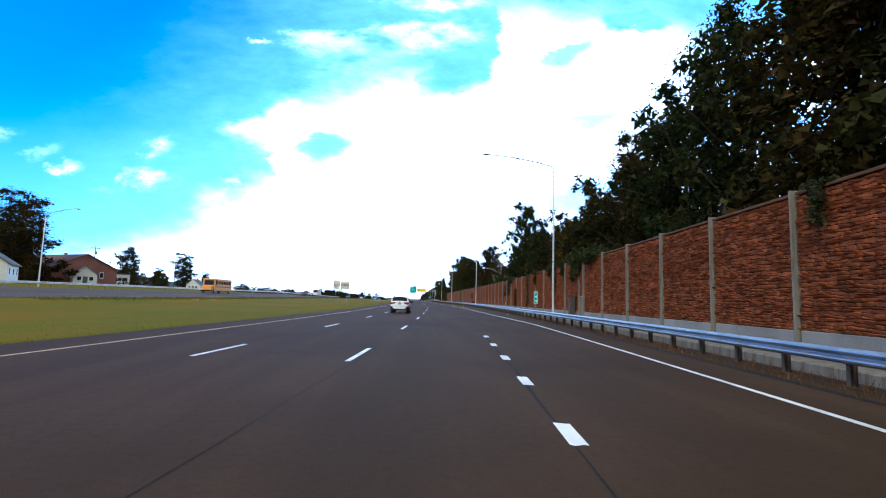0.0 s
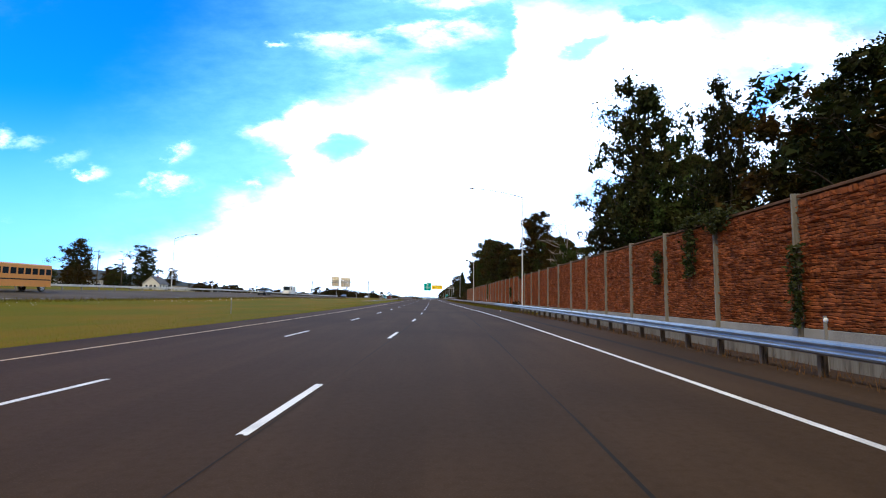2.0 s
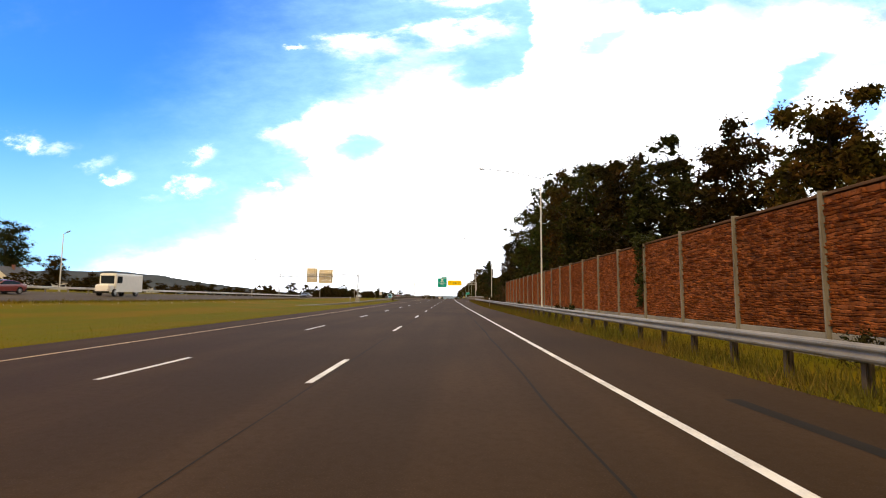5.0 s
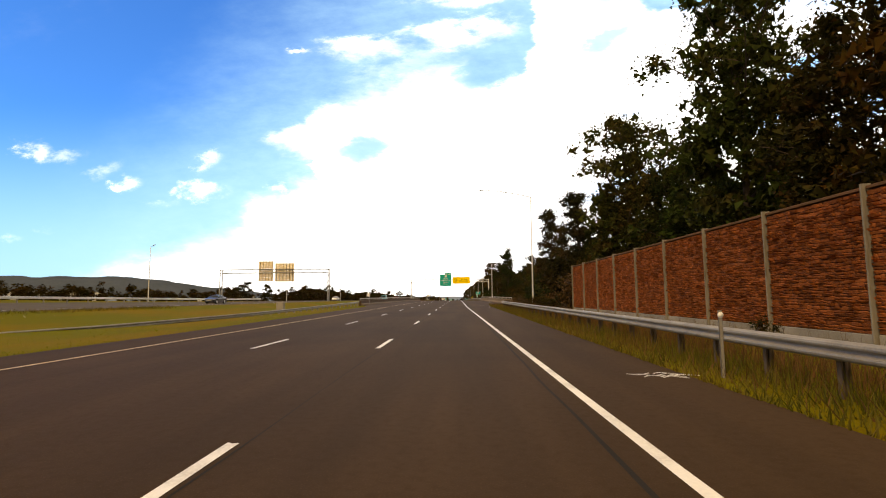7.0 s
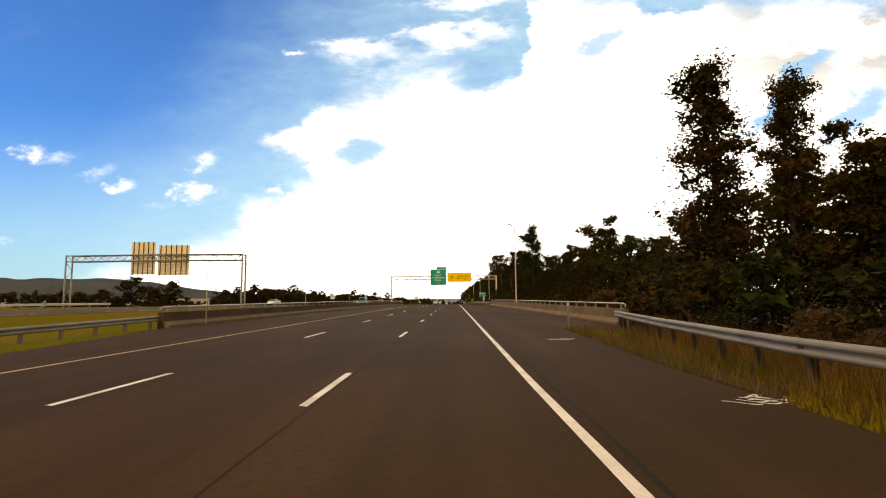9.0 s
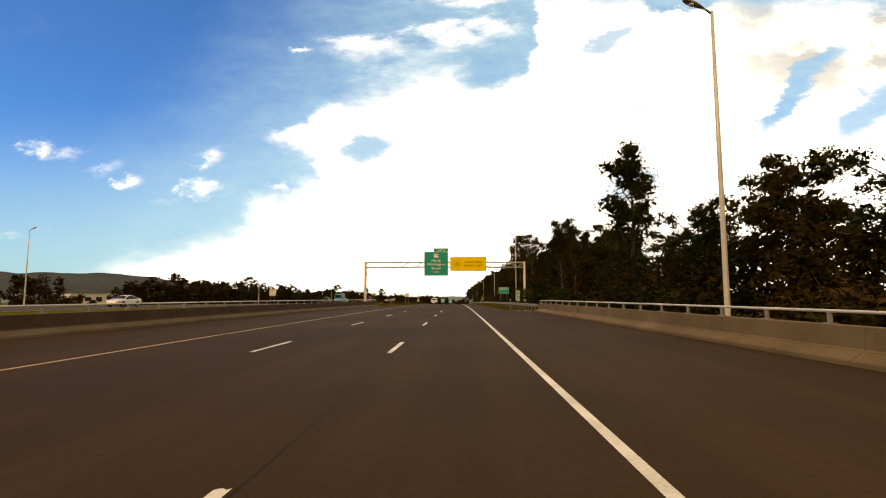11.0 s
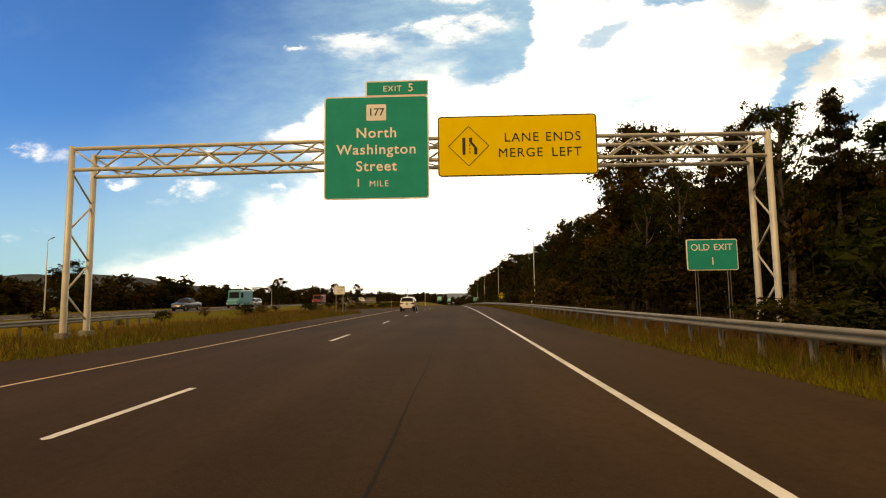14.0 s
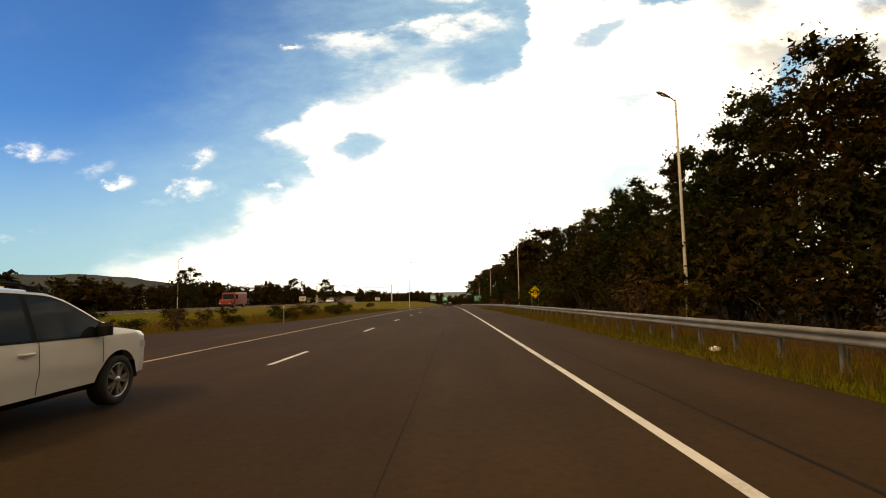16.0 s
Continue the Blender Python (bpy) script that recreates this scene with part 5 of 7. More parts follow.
tree_kind("round", grow(101, 12, 3.0, 0.08, 14, 15000, 0.27, clump=1.0, fill=260), LEAF_B, BARK, "large dense round dark green tree", 12)
tree_kind("thicket", bush_mesh(15, 2800, 0.125), LEAF_B, BARK, "dense dark thicket at the edge of the wood", 1.9, "shrub")
tree_kind("scrub", bush_mesh(5, 1300, 0.17), LEAF_B, BARK, "dark green wild shrub at the roadside", 1.9, "shrub")
tree_kind("scrub2", bush_mesh(6, 1300, 0.17), LEAF_A, BARK, "green wild shrub at the roadside", 1.9, "shrub")
tree_kind("rusty", bush_mesh(7, 1100, 0.14), LEAF_R, BARK, "rust-brown dried scrub at the roadside", 1.9, "shrub")

# s, d, height, kind, and how wide for its kind
RIGHT = [(4, 18, 19, "ash"), (17, 16.5, 19, "oak"), (27, 18, 20, "oak2"), (36, 18, 20, "ash"), (43, 19, 21, "oak"), (48.5, 17.5, 20, "oak2"), (56, 17.2, 19.3, "oak2", 0.75), (64, 18, 18, "ash", 0.9), (70.5, 18, 17.8, "oak", 0.75),
         (76, 18.4, 16, "ash"), (81.5, 18, 14.2, "maple", 0.9), (86.5, 17.5, 13.8, "ash"), (92, 18.5, 12.8, "maple"), (98, 19, 13.2, "maple"), (104, 19, 13.5, "ash"), (109, 19.5, 12.6, "maple"), (114, 18.5, 15.8, "ash", 0.6), (125.5, 18, 21.2, "oak2", 0.72), (121, 19.5, 14, "maple", 0.8),
         (130.5, 19.5, 15, "ash", 0.9), (136, 18, 14, "ash", 0.75), (142.5, 15.6, 8.2, "mid2", 0.6), (147, 16.5, 9.3, "maple", 0.75), (149.3, 16, 12.9, "dead"), (146, 16, 12.4, "dead"), (153, 18, 9.6, "ash"), (158.5, 18, 11.2, "maple", 0.8), (164, 18.5, 10, "ash"), (173.8, 18, 17.7, "oak2", 0.9), (169, 19, 12, "maple", 0.8), (180, 19, 11.5, "ash"),
         (187.5, 18, 10.9, "maple", 0.9), (196, 18.5, 12.5, "ash"), (206, 18.5, 14, "maple"), (215, 18, 16, "oak2"), (226, 17.8, 18.5, "oak"), (236, 17.5, 19.6, "oak2", 0.75), (249, 17.5, 21.2, "oak", 0.78), (242.5, 18.5, 14, "ash"), (257, 19, 12.5, "maple"), (269.2, 17.5, 19.6, "oak", 0.88), (263, 19, 13, "ash", 0.8), (275.5, 18.5, 12.5, "maple"),
         (287.8, 17, 16.2, "pine2", 1.15), (284, 17.5, 10, "pine", 0.8), (307.2, 17, 17.3, "pine2"), (301, 17.5, 13.5, "pine2", 0.8), (280, 18, 10.5, "pine", 0.9), (291, 18.5, 9, "maple"), (296, 17.5, 8.5, "maple", 0.9), (309, 18, 8, "ash"), (316, 20, 7, "maple"), (324, 20, 6.6, "ash"), (333, 20.5, 8.5, "maple"), (344, 20.5, 12, "maple", 0.95), (353, 21, 9.5, "ash"), (362, 21, 10.5, "maple"),
         (371, 20, 9.5, "ash"), (378, 16.2, 15.5, "poplar"), (382.5, 17, 11, "pine"), (388, 19, 9, "ash"), (394.5, 19, 10.4, "maple", 1.0), (398.5, 18.5, 9.6, "ash"), (403.5, 18.5, 11.8, "pine", 0.9), (408.3, 18, 11.6, "pine", 0.8), (418.5, 18.5, 15.3, "oak2", 0.95), (413.5, 19, 12.5, "ash"), (424.5, 18.5, 13.5, "ash", 0.9),
         (435.5, 17.3, 11.8, "pine", 0.8), (430, 19, 10.5, "maple"), (443, 17, 12.8, "ash", 0.7), (447, 17.5, 11.8, "pine", 0.8), (450.5, 16.5, 11.6, "birch"), (454, 15.0, 10.5, "birch"), (437, 15.8, 11.5, "birch"), (399, 15.8, 8.8, "birch"), (404.5, 15.2, 8.2, "birch"), (460.5, 17, 18.7, "oak", 0.92), (455, 19.5, 12, "ash"), (466, 18, 14, "ash"), (471.5, 17, 12, "maple", 0.9),
         (476, 16.5, 12.7, "ash", 0.9), (481.5, 16.5, 13.2, "pine"), (488, 16.5, 13.0, "oak2", 0.9), (494.4, 16.5, 13.3, "ash", 0.9), (500, 16.5, 12.4, "maple", 0.85), (505, 16.5, 12.9, "pine"), (511, 16.5, 12, "ash"), (517.7, 16.5, 12.7, "oak2"), (525, 16.5, 12.2, "maple", 0.85), (534, 17, 12.5, "ash"), (545, 16.5, 13, "oak2"), (557, 17, 13.5, "pine"), (570, 16.5, 16, "far"),
         (584, 16.5, 15, "far"), (600, 17, 15, "far"), (618, 17, 15, "far"), (638, 17, 16, "far"), (660, 16, 16, "far"), (685, 15, 16, "far"), (715, 14, 17, "far"), (750, 14, 17, "far"), (790, 14, 18, "far"), (840, 13, 18, "far")]
spin = random.Random(4)
for s, d, h, key, *wide in RIGHT:
    p = R(s, d, ground_z(s, d) - 0.1)
    plant(key, p.x, p.y, p.z, h - ground_z(s, d), spin.uniform(0, 360), wide[0] if wide else 1.0)
for k in range(64):  # second row closing the wood
    s = -30 + 11.5 * k + spin.uniform(-3, 3)
    d = 27 + spin.uniform(0, 6) - (5 if s > 440 else 0)
    h = spin.uniform(9, 12.5) if s < 290 else spin.uniform(10.5, 13.5)
    if 355 < s < 402:
        h *= 0.75
    if 318 < s < 332:
        continue
    p = R(s, d, ground_z(s, d) - 0.1)
    plant(spin.choice(["mid", "mid2"]), p.x, p.y, p.z, h, spin.uniform(0, 360), 1.3)
for k in range(90):  # dark undergrowth at the wood's edge
    s = 273 + 4.9 * k + spin.uniform(-1.5, 1.5)
    if s < 381:
        d = spin.uniform(12.5, 17) if s > 303 else spin.uniform(11.5, 14) if s > 288 else spin.uniform(9.4, 13.5) if s > 272 else spin.uniform(8.6, 10.8)
    else:
        d = spin.uniform(10.5, 14.5) if not 424 < s < 448 else spin.uniform(15.5, 18)
    p = R(s, d, ground_z(s, d) - 0.05)
    plant(spin.choice(["scrub", "scrub", "scrub2", "scrub", "scrub2", "rusty"]), p.x, p.y, p.z, spin.uniform(1.6, 4.2), spin.uniform(0, 360), spin.uniform(1.0, 1.5))
for k in range(40):  # low reddish growth along the rail
    s = 273 + 1.9 * k if k < 14 else 388 + 3.6 * (k - 14)
    d = (spin.uniform(9.2, 11.4) if s < 290 else spin.uniform(10.8, 12.5)) if k < 14 else spin.uniform(8.6, 10.6) - (0.8 if s > 440 else 0)
    p = R(s, d, ground_z(s, d) - 0.05)
    plant(spin.choice(["rusty", "scrub", "rusty", "scrub2"]), p.x, p.y, p.z, spin.uniform(0.7, 1.7) * (0.5 if 428 < s < 444 else 1.0), spin.uniform(0, 360), spin.uniform(1.0, 1.6))
for k in range(92):  # thicket closing the wood under the crowns
    s = 272 + 5.2 * k + spin.uniform(-1.5, 1.5)
    d = spin.uniform(17, 21) if s < 445 else spin.uniform(14, 18)
    p = R(s, d, ground_z(s, d) - 0.3)
    plant("thicket", p.x, p.y, p.z, spin.uniform(5.0, 8.0) * (0.75 if 405 < s < 440 else 1.0), spin.uniform(0, 360), spin.uniform(0.8, 1.05))
for k in range(26):  # young growth closing the wood behind the exit sign
    s = 421 + 1.35 * k + spin.uniform(-0.8, 0.8)
    d = 17.6 + 2.6 * (k % 3) + spin.uniform(-0.8, 0.8)
    p = R(s, d, ground_z(s, d) - 0.3)
    plant("thicket", p.x, p.y, p.z, (6.2, 8.4, 10.2)[k % 3] * spin.uniform(0.85, 1.1), spin.uniform(0, 360), spin.uniform(0.6, 0.8))
for s, d, h in ((149.4, 10.3, 1.3), (151.0, 10.3, 0.9), (168, 10.2, 1.0), (176.6, 10.3, 0.9), (206, 10.4, 1.0), (212, 10.6, 0.9), (236, 10.2, 0.9)):
    p = R(s, d, ground_z(s, d))
    plant("scrub", p.x, p.y, p.z, h, s * 30, 0.8)

LEFT = [(-160, 308, 23, "ash"), (-131, 309, 20.5, "maple"), (-100, 153, 22, "oak"), (-108, 150, 19, "ash"), (-96, 146, 15, "maple"), (-150, 322, 13, "ash"), (-134, 292, 8.5, "maple"), (-141, 288, 8, "ash"), (-149, 293, 9, "maple"), (-157, 299, 9.5, "ash"), (-127, 305, 8.5, "ash"), (-112, 322, 5, "maple"), (-104, 330, 4.5, "ash"), (-166, 300, 9, "maple"), (-122, 316, 11, "ash"), (-141, 300, 10, "maple"), (-92, 145, 7, "maple"), (-110, 190, 7, "maple"), (-119, 236, 6, "ash"), (-120, 225, 6, "maple"), (-140, 215, 7, "ash"),
        (-131, 262, 7, "ash"), (-150, 330, 9, "pine2"), (-70, 383, 6.5, "far"), (-66, 392, 6, "far2"), (-73, 503, 9.5, "ash"), (-80, 512, 8, "maple"), (-90, 520, 8.5, "ash"), (-72, 530, 8, "maple"), (-60, 575, 9, "oak2"), (-58, 640, 9, "oak2"), (-50, 655, 9, "ash")]
for x, y, h, key in LEFT:
    plant("round" if h > 9.8 else {"ash": "mid", "oak2": "mid", "maple": "mid2", "oak": "mid2"}.get(key, key), x, y, fall(y) + ground_z(y, x) - 0.1, h, spin.uniform(0, 360), 1.2)
def tree_belt(name, label, spots, seed):
    """Many far trees joined: a short trunk and an uneven crown of leaves each."""
    crowns, wood = [], Shape()
    for k, (x, y, z, h, wide) in enumerate(spots):
        rn = np.random.default_rng(seed * 1000 + k)
        n = 9
        c = rn.normal(size=(n, 3)) * np.array([0.26, 0.26, 0.24]) + np.array([0, 0, 0.45])
        c[:, 2] = np.clip(c[:, 2], 0.12, 0.86)
        v = leaf_cloud(rn, c, rn.uniform(0.14, 0.26, n), 420, 0.118, 0.9)
        crowns.append(v * np.array([h * wide * 0.8, h * wide * 0.8, h]) + np.array([x, y, z]))
        wood.tube([(x, y, z - 0.5), (x, y, z + h * 0.5)], [0.02 * h, 0.01 * h], 5)
    tagged(part(name, leaf_mesh(np.concatenate(crowns), name), LEAF_B), label, "trees", "", "stuff")
    tagged(part(name + "_trunks", wood.mesh(), BARK), "dark trunks of the distant tree belt", "trees", "", "stuff")


spots = []
open_to = lambda x, y: y > 292 or all(abs(-x / (y - c) - 121 / (296 - c)) > 0.085 for c in (60, 80, 100, 122))  # clear ground before the white house


for k in range(150):
    s = 120 + 5.8 * k + spin.uniform(-4, 4)
    d = -(92 + spin.uniform(0, 45)) if s < 480 else -(70 + spin.uniform(0, 30))
    if s > 640:
        d = -(45 + spin.uniform(0, 50))
    h, w = spin.uniform(4.5, 9.0) * (0.75 if 205 < s < 420 else 1.0), spin.uniform(1.0, 1.6)
    if open_to(d, s):
        spots.append((d, s, fall(s) + ground_z(s, d) - 0.2, h, w))
for k in range(240):  # closed belt beyond the far carriageway
    s = 445 + 2.3 * k + spin.uniform(-2, 2)
    d = -(68 + spin.uniform(0, 14)) if s < 760 else -(52 + spin.uniform(0, 20))
    spots.append((d, s, fall(s) + ground_z(s, d) - 0.3, spin.uniform(5.0, 8.5), spin.uniform(1.1, 1.6)))
for k in range(150):  # wood closing the view where the road drops out of sight
    d = -95 + 1.05 * k + spin.uniform(-2, 2)
    s = 1010 + spin.uniform(0, 120)
    if abs(d + 4) < 9 and s < 1090:
        s += 90
    spots.append((d, s, fall(s) + ground_z(s, d) - 0.3, spin.uniform(8.0, 15.0), spin.uniform(0.9, 1.4)))
for k in range(130):  # low hedge line along the far side
    s = 205 + 2.8 * k + spin.uniform(-2, 2)
    d = -(72 + spin.uniform(0, 25))
    h, w = spin.uniform(2.2, 4.0), spin.uniform(1.3, 2.0)
    if open_to(d, s):
        spots.append((d, s, fall(s) + ground_z(s, d) - 0.3, h, w))
tree_belt("distant_tree_belt", "dark continuous belt of distant trees", spots, 3)
for k in range(30):  # low growth in the median past the bridge
    s = 424 + 6.2 * k
    d = -spin.uniform(24, 31)
    plant(spin.choice(["scrub2", "rusty", "scrub"]), d, s, fall(s) + ground_z(s, d) - 0.05, spin.uniform(0.5, 1.5), spin.uniform(0, 360), 1.4)


for k in range(22):  # tall weeds round the paved turning place
    s = 482 + 2.6 * k
    d = pave_l(s) - spin.uniform(1.2, 3.6)
    plant(spin.choice(["scrub2", "rusty", "scrub2"]), d, s, fall(s) + ground_z(s, d) - 0.05, spin.uniform(0.7, 1.5), spin.uniform(0, 360), 1.3)


# ---- vines on the wall ----
def vine(s, start, down, wide, over, seed):
    """A vine on the wall from start metres below its top, hanging down, with some mass over the coping."""
    rn = np.random.default_rng(seed)
    top = wall_top(s) - start
    n = int(200 * (down * 0.5 + over * 2.0) * wide) + 60
    t = rn.random(n)
    y = rn.normal(size=n) * wide * 0.35 * (1.15 - 0.6 * t)
    z = top + 0.1 - t * down
    x = -0.16 - np.abs(rn.normal(size=n)) * 0.10
    if over:
        m = int(n * 0.5)
        x[:m] = rn.normal(size=m) * 0.4 * over
        z[:m] = top + np.abs(rn.normal(size=m)) * 0.4 * over
        y[:m] = rn.normal(size=m) * wide * 0.6
    c = np.stack([x, y, z], 1)
    root = thing("climbing_vine", at(s, wall_d(s)), "green climbing vine hanging on the noise barrier", "vine", "wall vines")
    part("leaves", leaf_mesh(leaf_cloud(rn, c, np.full(n, 0.12), n * 3, 0.15), "leaves"), LEAF_V, root)
    st = Shape()
    for k in range(3):
        yy = (k - 1) * wide * 0.2
        st.tube([(-0.13, yy, top), (-0.14, yy + 0.1, top - down * 0.5), (-0.13, yy - 0.05, top - down * 0.9)], 0.012, 4)
    part("stem", st.mesh(), BARK, root)


for s, start, down, wide, over, seed in ((62.5, 0, 0.5, 2.2, 0.8, 1), (65.6, 0, 1.2, 1.6, 0.9, 2), (67.0, 0, 1.7, 0.8, 0.5, 3), (70.6, 0, 1.0, 0.8, 0.6, 4), (74.0, 0, 2.3, 0.7, 0.4, 5), (76.0, 0, 0.8, 0.9, 0.4, 6), (83.4, 0, 1.4, 0.6, 0.3, 7), (87.9, 0, 3.9, 0.5, 0.1, 8),
                                         (97.1, 1.6, 2.4, 0.4, 0, 9), (101.5, 0, 0.6, 1.3, 0.4, 10), (103.6, 0, 2.3, 0.9, 0.55, 11), (107.0, 0.9, 1.6, 0.5, 0, 12), (149.8, 0, 0.5, 1.2, 0.6, 13), (158.7, 1.6, 1.4, 0.6, 0, 14), (193.0, 0, 3.6, 0.8, 0.6, 15), (40.5, 0, 1.2, 0.5, 0.2, 17)):
    vine(s, start, down, wide, over, seed)


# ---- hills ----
# distance haze is put into the blue base colour of both hill materials
HILL = mat("wooded hills tinted with haze", (0.066, 0.080, 0.098), (0.050, 0.062, 0.074), 1.0, 0, 0.05, 0.006, 0, tone=0.25, spec=0.0)


HILL_PALE = mat("hills tinted paler with haze", (0.17, 0.22, 0.28), (0.13, 0.17, 0.22), 1.0, 0, 0.05, 0.006, 0, tone=0.2, spec=0.0)


def ridge(name, dist, table, depth, cover=HILL):
    """A long wooded ridge; table gives azimuth from the drive and height in metres."""
    v = []
    n = 160
    for i in range(n + 1):
        az = table[0][0] + (table[-1][0] - table[0][0]) * i / n
        h = lerp(table, az) * (1 + 0.10 * noise.noise(Vector((az * 0.5, dist, 0)))) + 2.0 * noise.noise(Vector((az * 4.0, dist, 1)))
        a = radians(az)
        for k, f in ((0, -0.4), (1, 0.75), (2, 1.0), (3, 0.7), (4, -0.4)):
            r = dist + (k - 2) * depth / 2
            v.append((r * math.sin(a), 220 + r * math.cos(a), h * f if f > 0 else -40))
    f = [(i * 5 + k, i * 5 + 5 + k, i * 5 + 6 + k, i * 5 + 1 + k) for i in range(n) for k in range(4)]
    tagged(part(name, mesh_of(v, f, name, True), cover), "low wooded hills on the hazy horizon", "hills", "", "structure")


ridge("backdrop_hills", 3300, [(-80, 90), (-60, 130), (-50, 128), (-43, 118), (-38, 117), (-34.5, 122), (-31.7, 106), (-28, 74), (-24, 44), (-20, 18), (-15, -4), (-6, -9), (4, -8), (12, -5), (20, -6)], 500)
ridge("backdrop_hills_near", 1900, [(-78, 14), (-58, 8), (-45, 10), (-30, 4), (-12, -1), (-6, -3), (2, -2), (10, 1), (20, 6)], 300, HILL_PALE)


# ---- vehicles ----
TYRE = mat("tyre rubber", (0.02, 0.02, 0.02), None, 0.85, 0, 60, 3, 0.2)
TRIM = mat("black plastic trim", (0.010, 0.010, 0.012), (0.014, 0.014, 0.016), 0.75, 0, 70, 3, 0.05, spec=0.15)
RIM_D = mat("dark machined alloy", (0.06, 0.06, 0.065), None, 0.35, 0.7, 60, 3, 0)
RIM_L = mat("silver alloy", (0.55, 0.55, 0.56), None, 0.3, 0.85, 60, 3, 0)
GLASS = glass_mat("tinted car glass")
LAMP_R = glass_mat("red lamp glass", (0.20, 0.006, 0.008), 0.12)
LAMP_C = glass_mat("clear lamp glass", (0.6, 0.6, 0.62), 0.1)
PLATE = mat("pale blue plate", (0.35, 0.5, 0.72), (0.5, 0.6, 0.75), 0.4, 0, 40, 3, 0)
PEARL = coat_mat("pearl white paint", (0.88, 0.87, 0.83))
WHITE_C = coat_mat("white paint", (0.86, 0.85, 0.80))
DARK_C = coat_mat("dark blue-black paint", (0.02, 0.022, 0.03))
RED_C = coat_mat("dark red paint", (0.25, 0.03, 0.025))
SILVER_C = coat_mat("silver paint", (0.42, 0.43, 0.44), 0.3, 0.6)
TEAL_C = coat_mat("pale blue paint", (0.10, 0.36, 0.45))
BUS_C = coat_mat("school bus yellow paint", (0.75, 0.30, 0.02))

CROSSOVER = dict(kick=0.26, L=4.47, w=0.90, wb=1.333, r=0.356, sill=0.40, top=[(-2.235, 0.70), (-2.225, 1.02), (-2.19, 1.12), (-2.05, 1.36), (-1.93, 1.535), (-1.80, 1.59), (-1.1, 1.625), (-0.3, 1.63), (0.3, 1.60), (0.56, 1.52), (0.9, 1.31), (1.24, 1.11), (1.5, 1.08), (1.85, 1.02), (2.08, 0.93), (2.2, 0.80), (2.235, 0.62)],
                 plan=[(-2.235, 0.74), (-2.18, 0.82), (-2.05, 0.855), (-1.7, 0.893), (-1.0, 0.9), (0.3, 0.888), (1.3, 0.9), (1.75, 0.875), (2.02, 0.79), (2.16, 0.66), (2.235, 0.5)],
                 belt=[(-2.2, 1.10), (-1.7, 1.12), (-0.6, 1.05), (1.1, 1.0), (2.2, 1.0)], glass=(-1.74, -0.14, -0.06, 1.02), tilt=0.36, windshield=(0.6, 1.2), backlight=(-2.15, -1.92))
SUV = dict(kick=0.05, L=4.62, w=0.91, wb=1.335, r=0.36, sill=0.40, top=[(-2.31, 0.66), (-2.29, 1.0), (-2.22, 1.14), (-2.08, 1.53), (-1.98, 1.66), (-1.85, 1.71), (-1.2, 1.75), (-0.3, 1.75), (0.25, 1.71), (0.48, 1.63), (0.85, 1.42), (1.22, 1.18), (1.5, 1.15), (1.9, 1.08), (2.15, 0.97), (2.27, 0.80), (2.31, 0.6)],
           plan=[(-2.31, 0.72), (-2.25, 0.81), (-2.1, 0.87), (-1.7, 0.9), (-1.0, 0.91), (0.3, 0.9), (1.3, 0.91), (1.8, 0.885), (2.08, 0.8), (2.23, 0.67), (2.31, 0.5)],
           belt=[(-2.2, 1.12), (-1.7, 1.12), (-0.6, 1.06), (1.1, 1.02), (2.2, 1.02)], glass=(-1.95, -0.2, -0.12, 1.0), tilt=0.34, windshield=(0.52, 1.18), backlight=(-2.2, -2.0))
SEDAN = dict(kick=0.0, L=4.7, w=0.9, wb=1.36, r=0.33, sill=0.28, top=[(-2.35, 0.62), (-2.32, 0.95), (-2.2, 1.02), (-1.75, 1.05), (-1.2, 1.30), (-0.75, 1.43), (-0.1, 1.46), (0.35, 1.42), (0.75, 1.2), (1.15, 1.0), (1.6, 0.93), (2.1, 0.82), (2.28, 0.7), (2.35, 0.55)],
             plan=[(-2.35, 0.66), (-2.27, 0.79), (-2.1, 0.85), (-1.5, 0.89), (0, 0.9), (1.4, 0.9), (1.9, 0.86), (2.2, 0.72), (2.35, 0.5)],
             belt=[(-2.3, 0.96), (-1.2, 0.98), (1.1, 0.92), (2.3, 0.92)], glass=(-1.35, -0.2, -0.12, 0.95), tilt=0.45, windshield=(0.4, 1.1), backlight=(-1.7, -1.15))
PICKUP = dict(kick=0.0, L=5.4, w=0.97, wb=1.75, r=0.39, sill=0.42, top=[(-2.7, 0.7), (-2.68, 1.16), (-2.6, 1.2), (-0.85, 1.2), (-0.72, 1.5), (-0.55, 1.78), (0.0, 1.84), (0.45, 1.8), (0.85, 1.5), (1.2, 1.24), (1.6, 1.2), (2.3, 1.12), (2.6, 0.98), (2.7, 0.65)],
              plan=[(-2.7, 0.85), (-2.6, 0.94), (-1.5, 0.97), (1.5, 0.97), (2.3, 0.92), (2.6, 0.78), (2.7, 0.6)],
              belt=[(-2.7, 1.2), (-0.6, 1.2), (1.1, 1.14), (2.7, 1.14)], glass=(-0.6, 0.05, 0.12, 1.05), tilt=0.3, windshield=(0.5, 1.15), backlight=(-0.8, -0.6))


def lathe(profile, n=28):
    """Turns (radius, x) pairs about the x axis."""
    v, f, m = [], [], len(profile)
    for k in range(n):
        a = 2 * math.pi * k / n
        v += [(x, r * math.cos(a), r * math.sin(a)) for r, x in profile]
    for k in range(n):
        b = ((k + 1) % n) * m
        f += [(k * m + i, b + i, b + i + 1, k * m + i + 1) for i in range(m - 1)]
    return Shape().add(v, f)


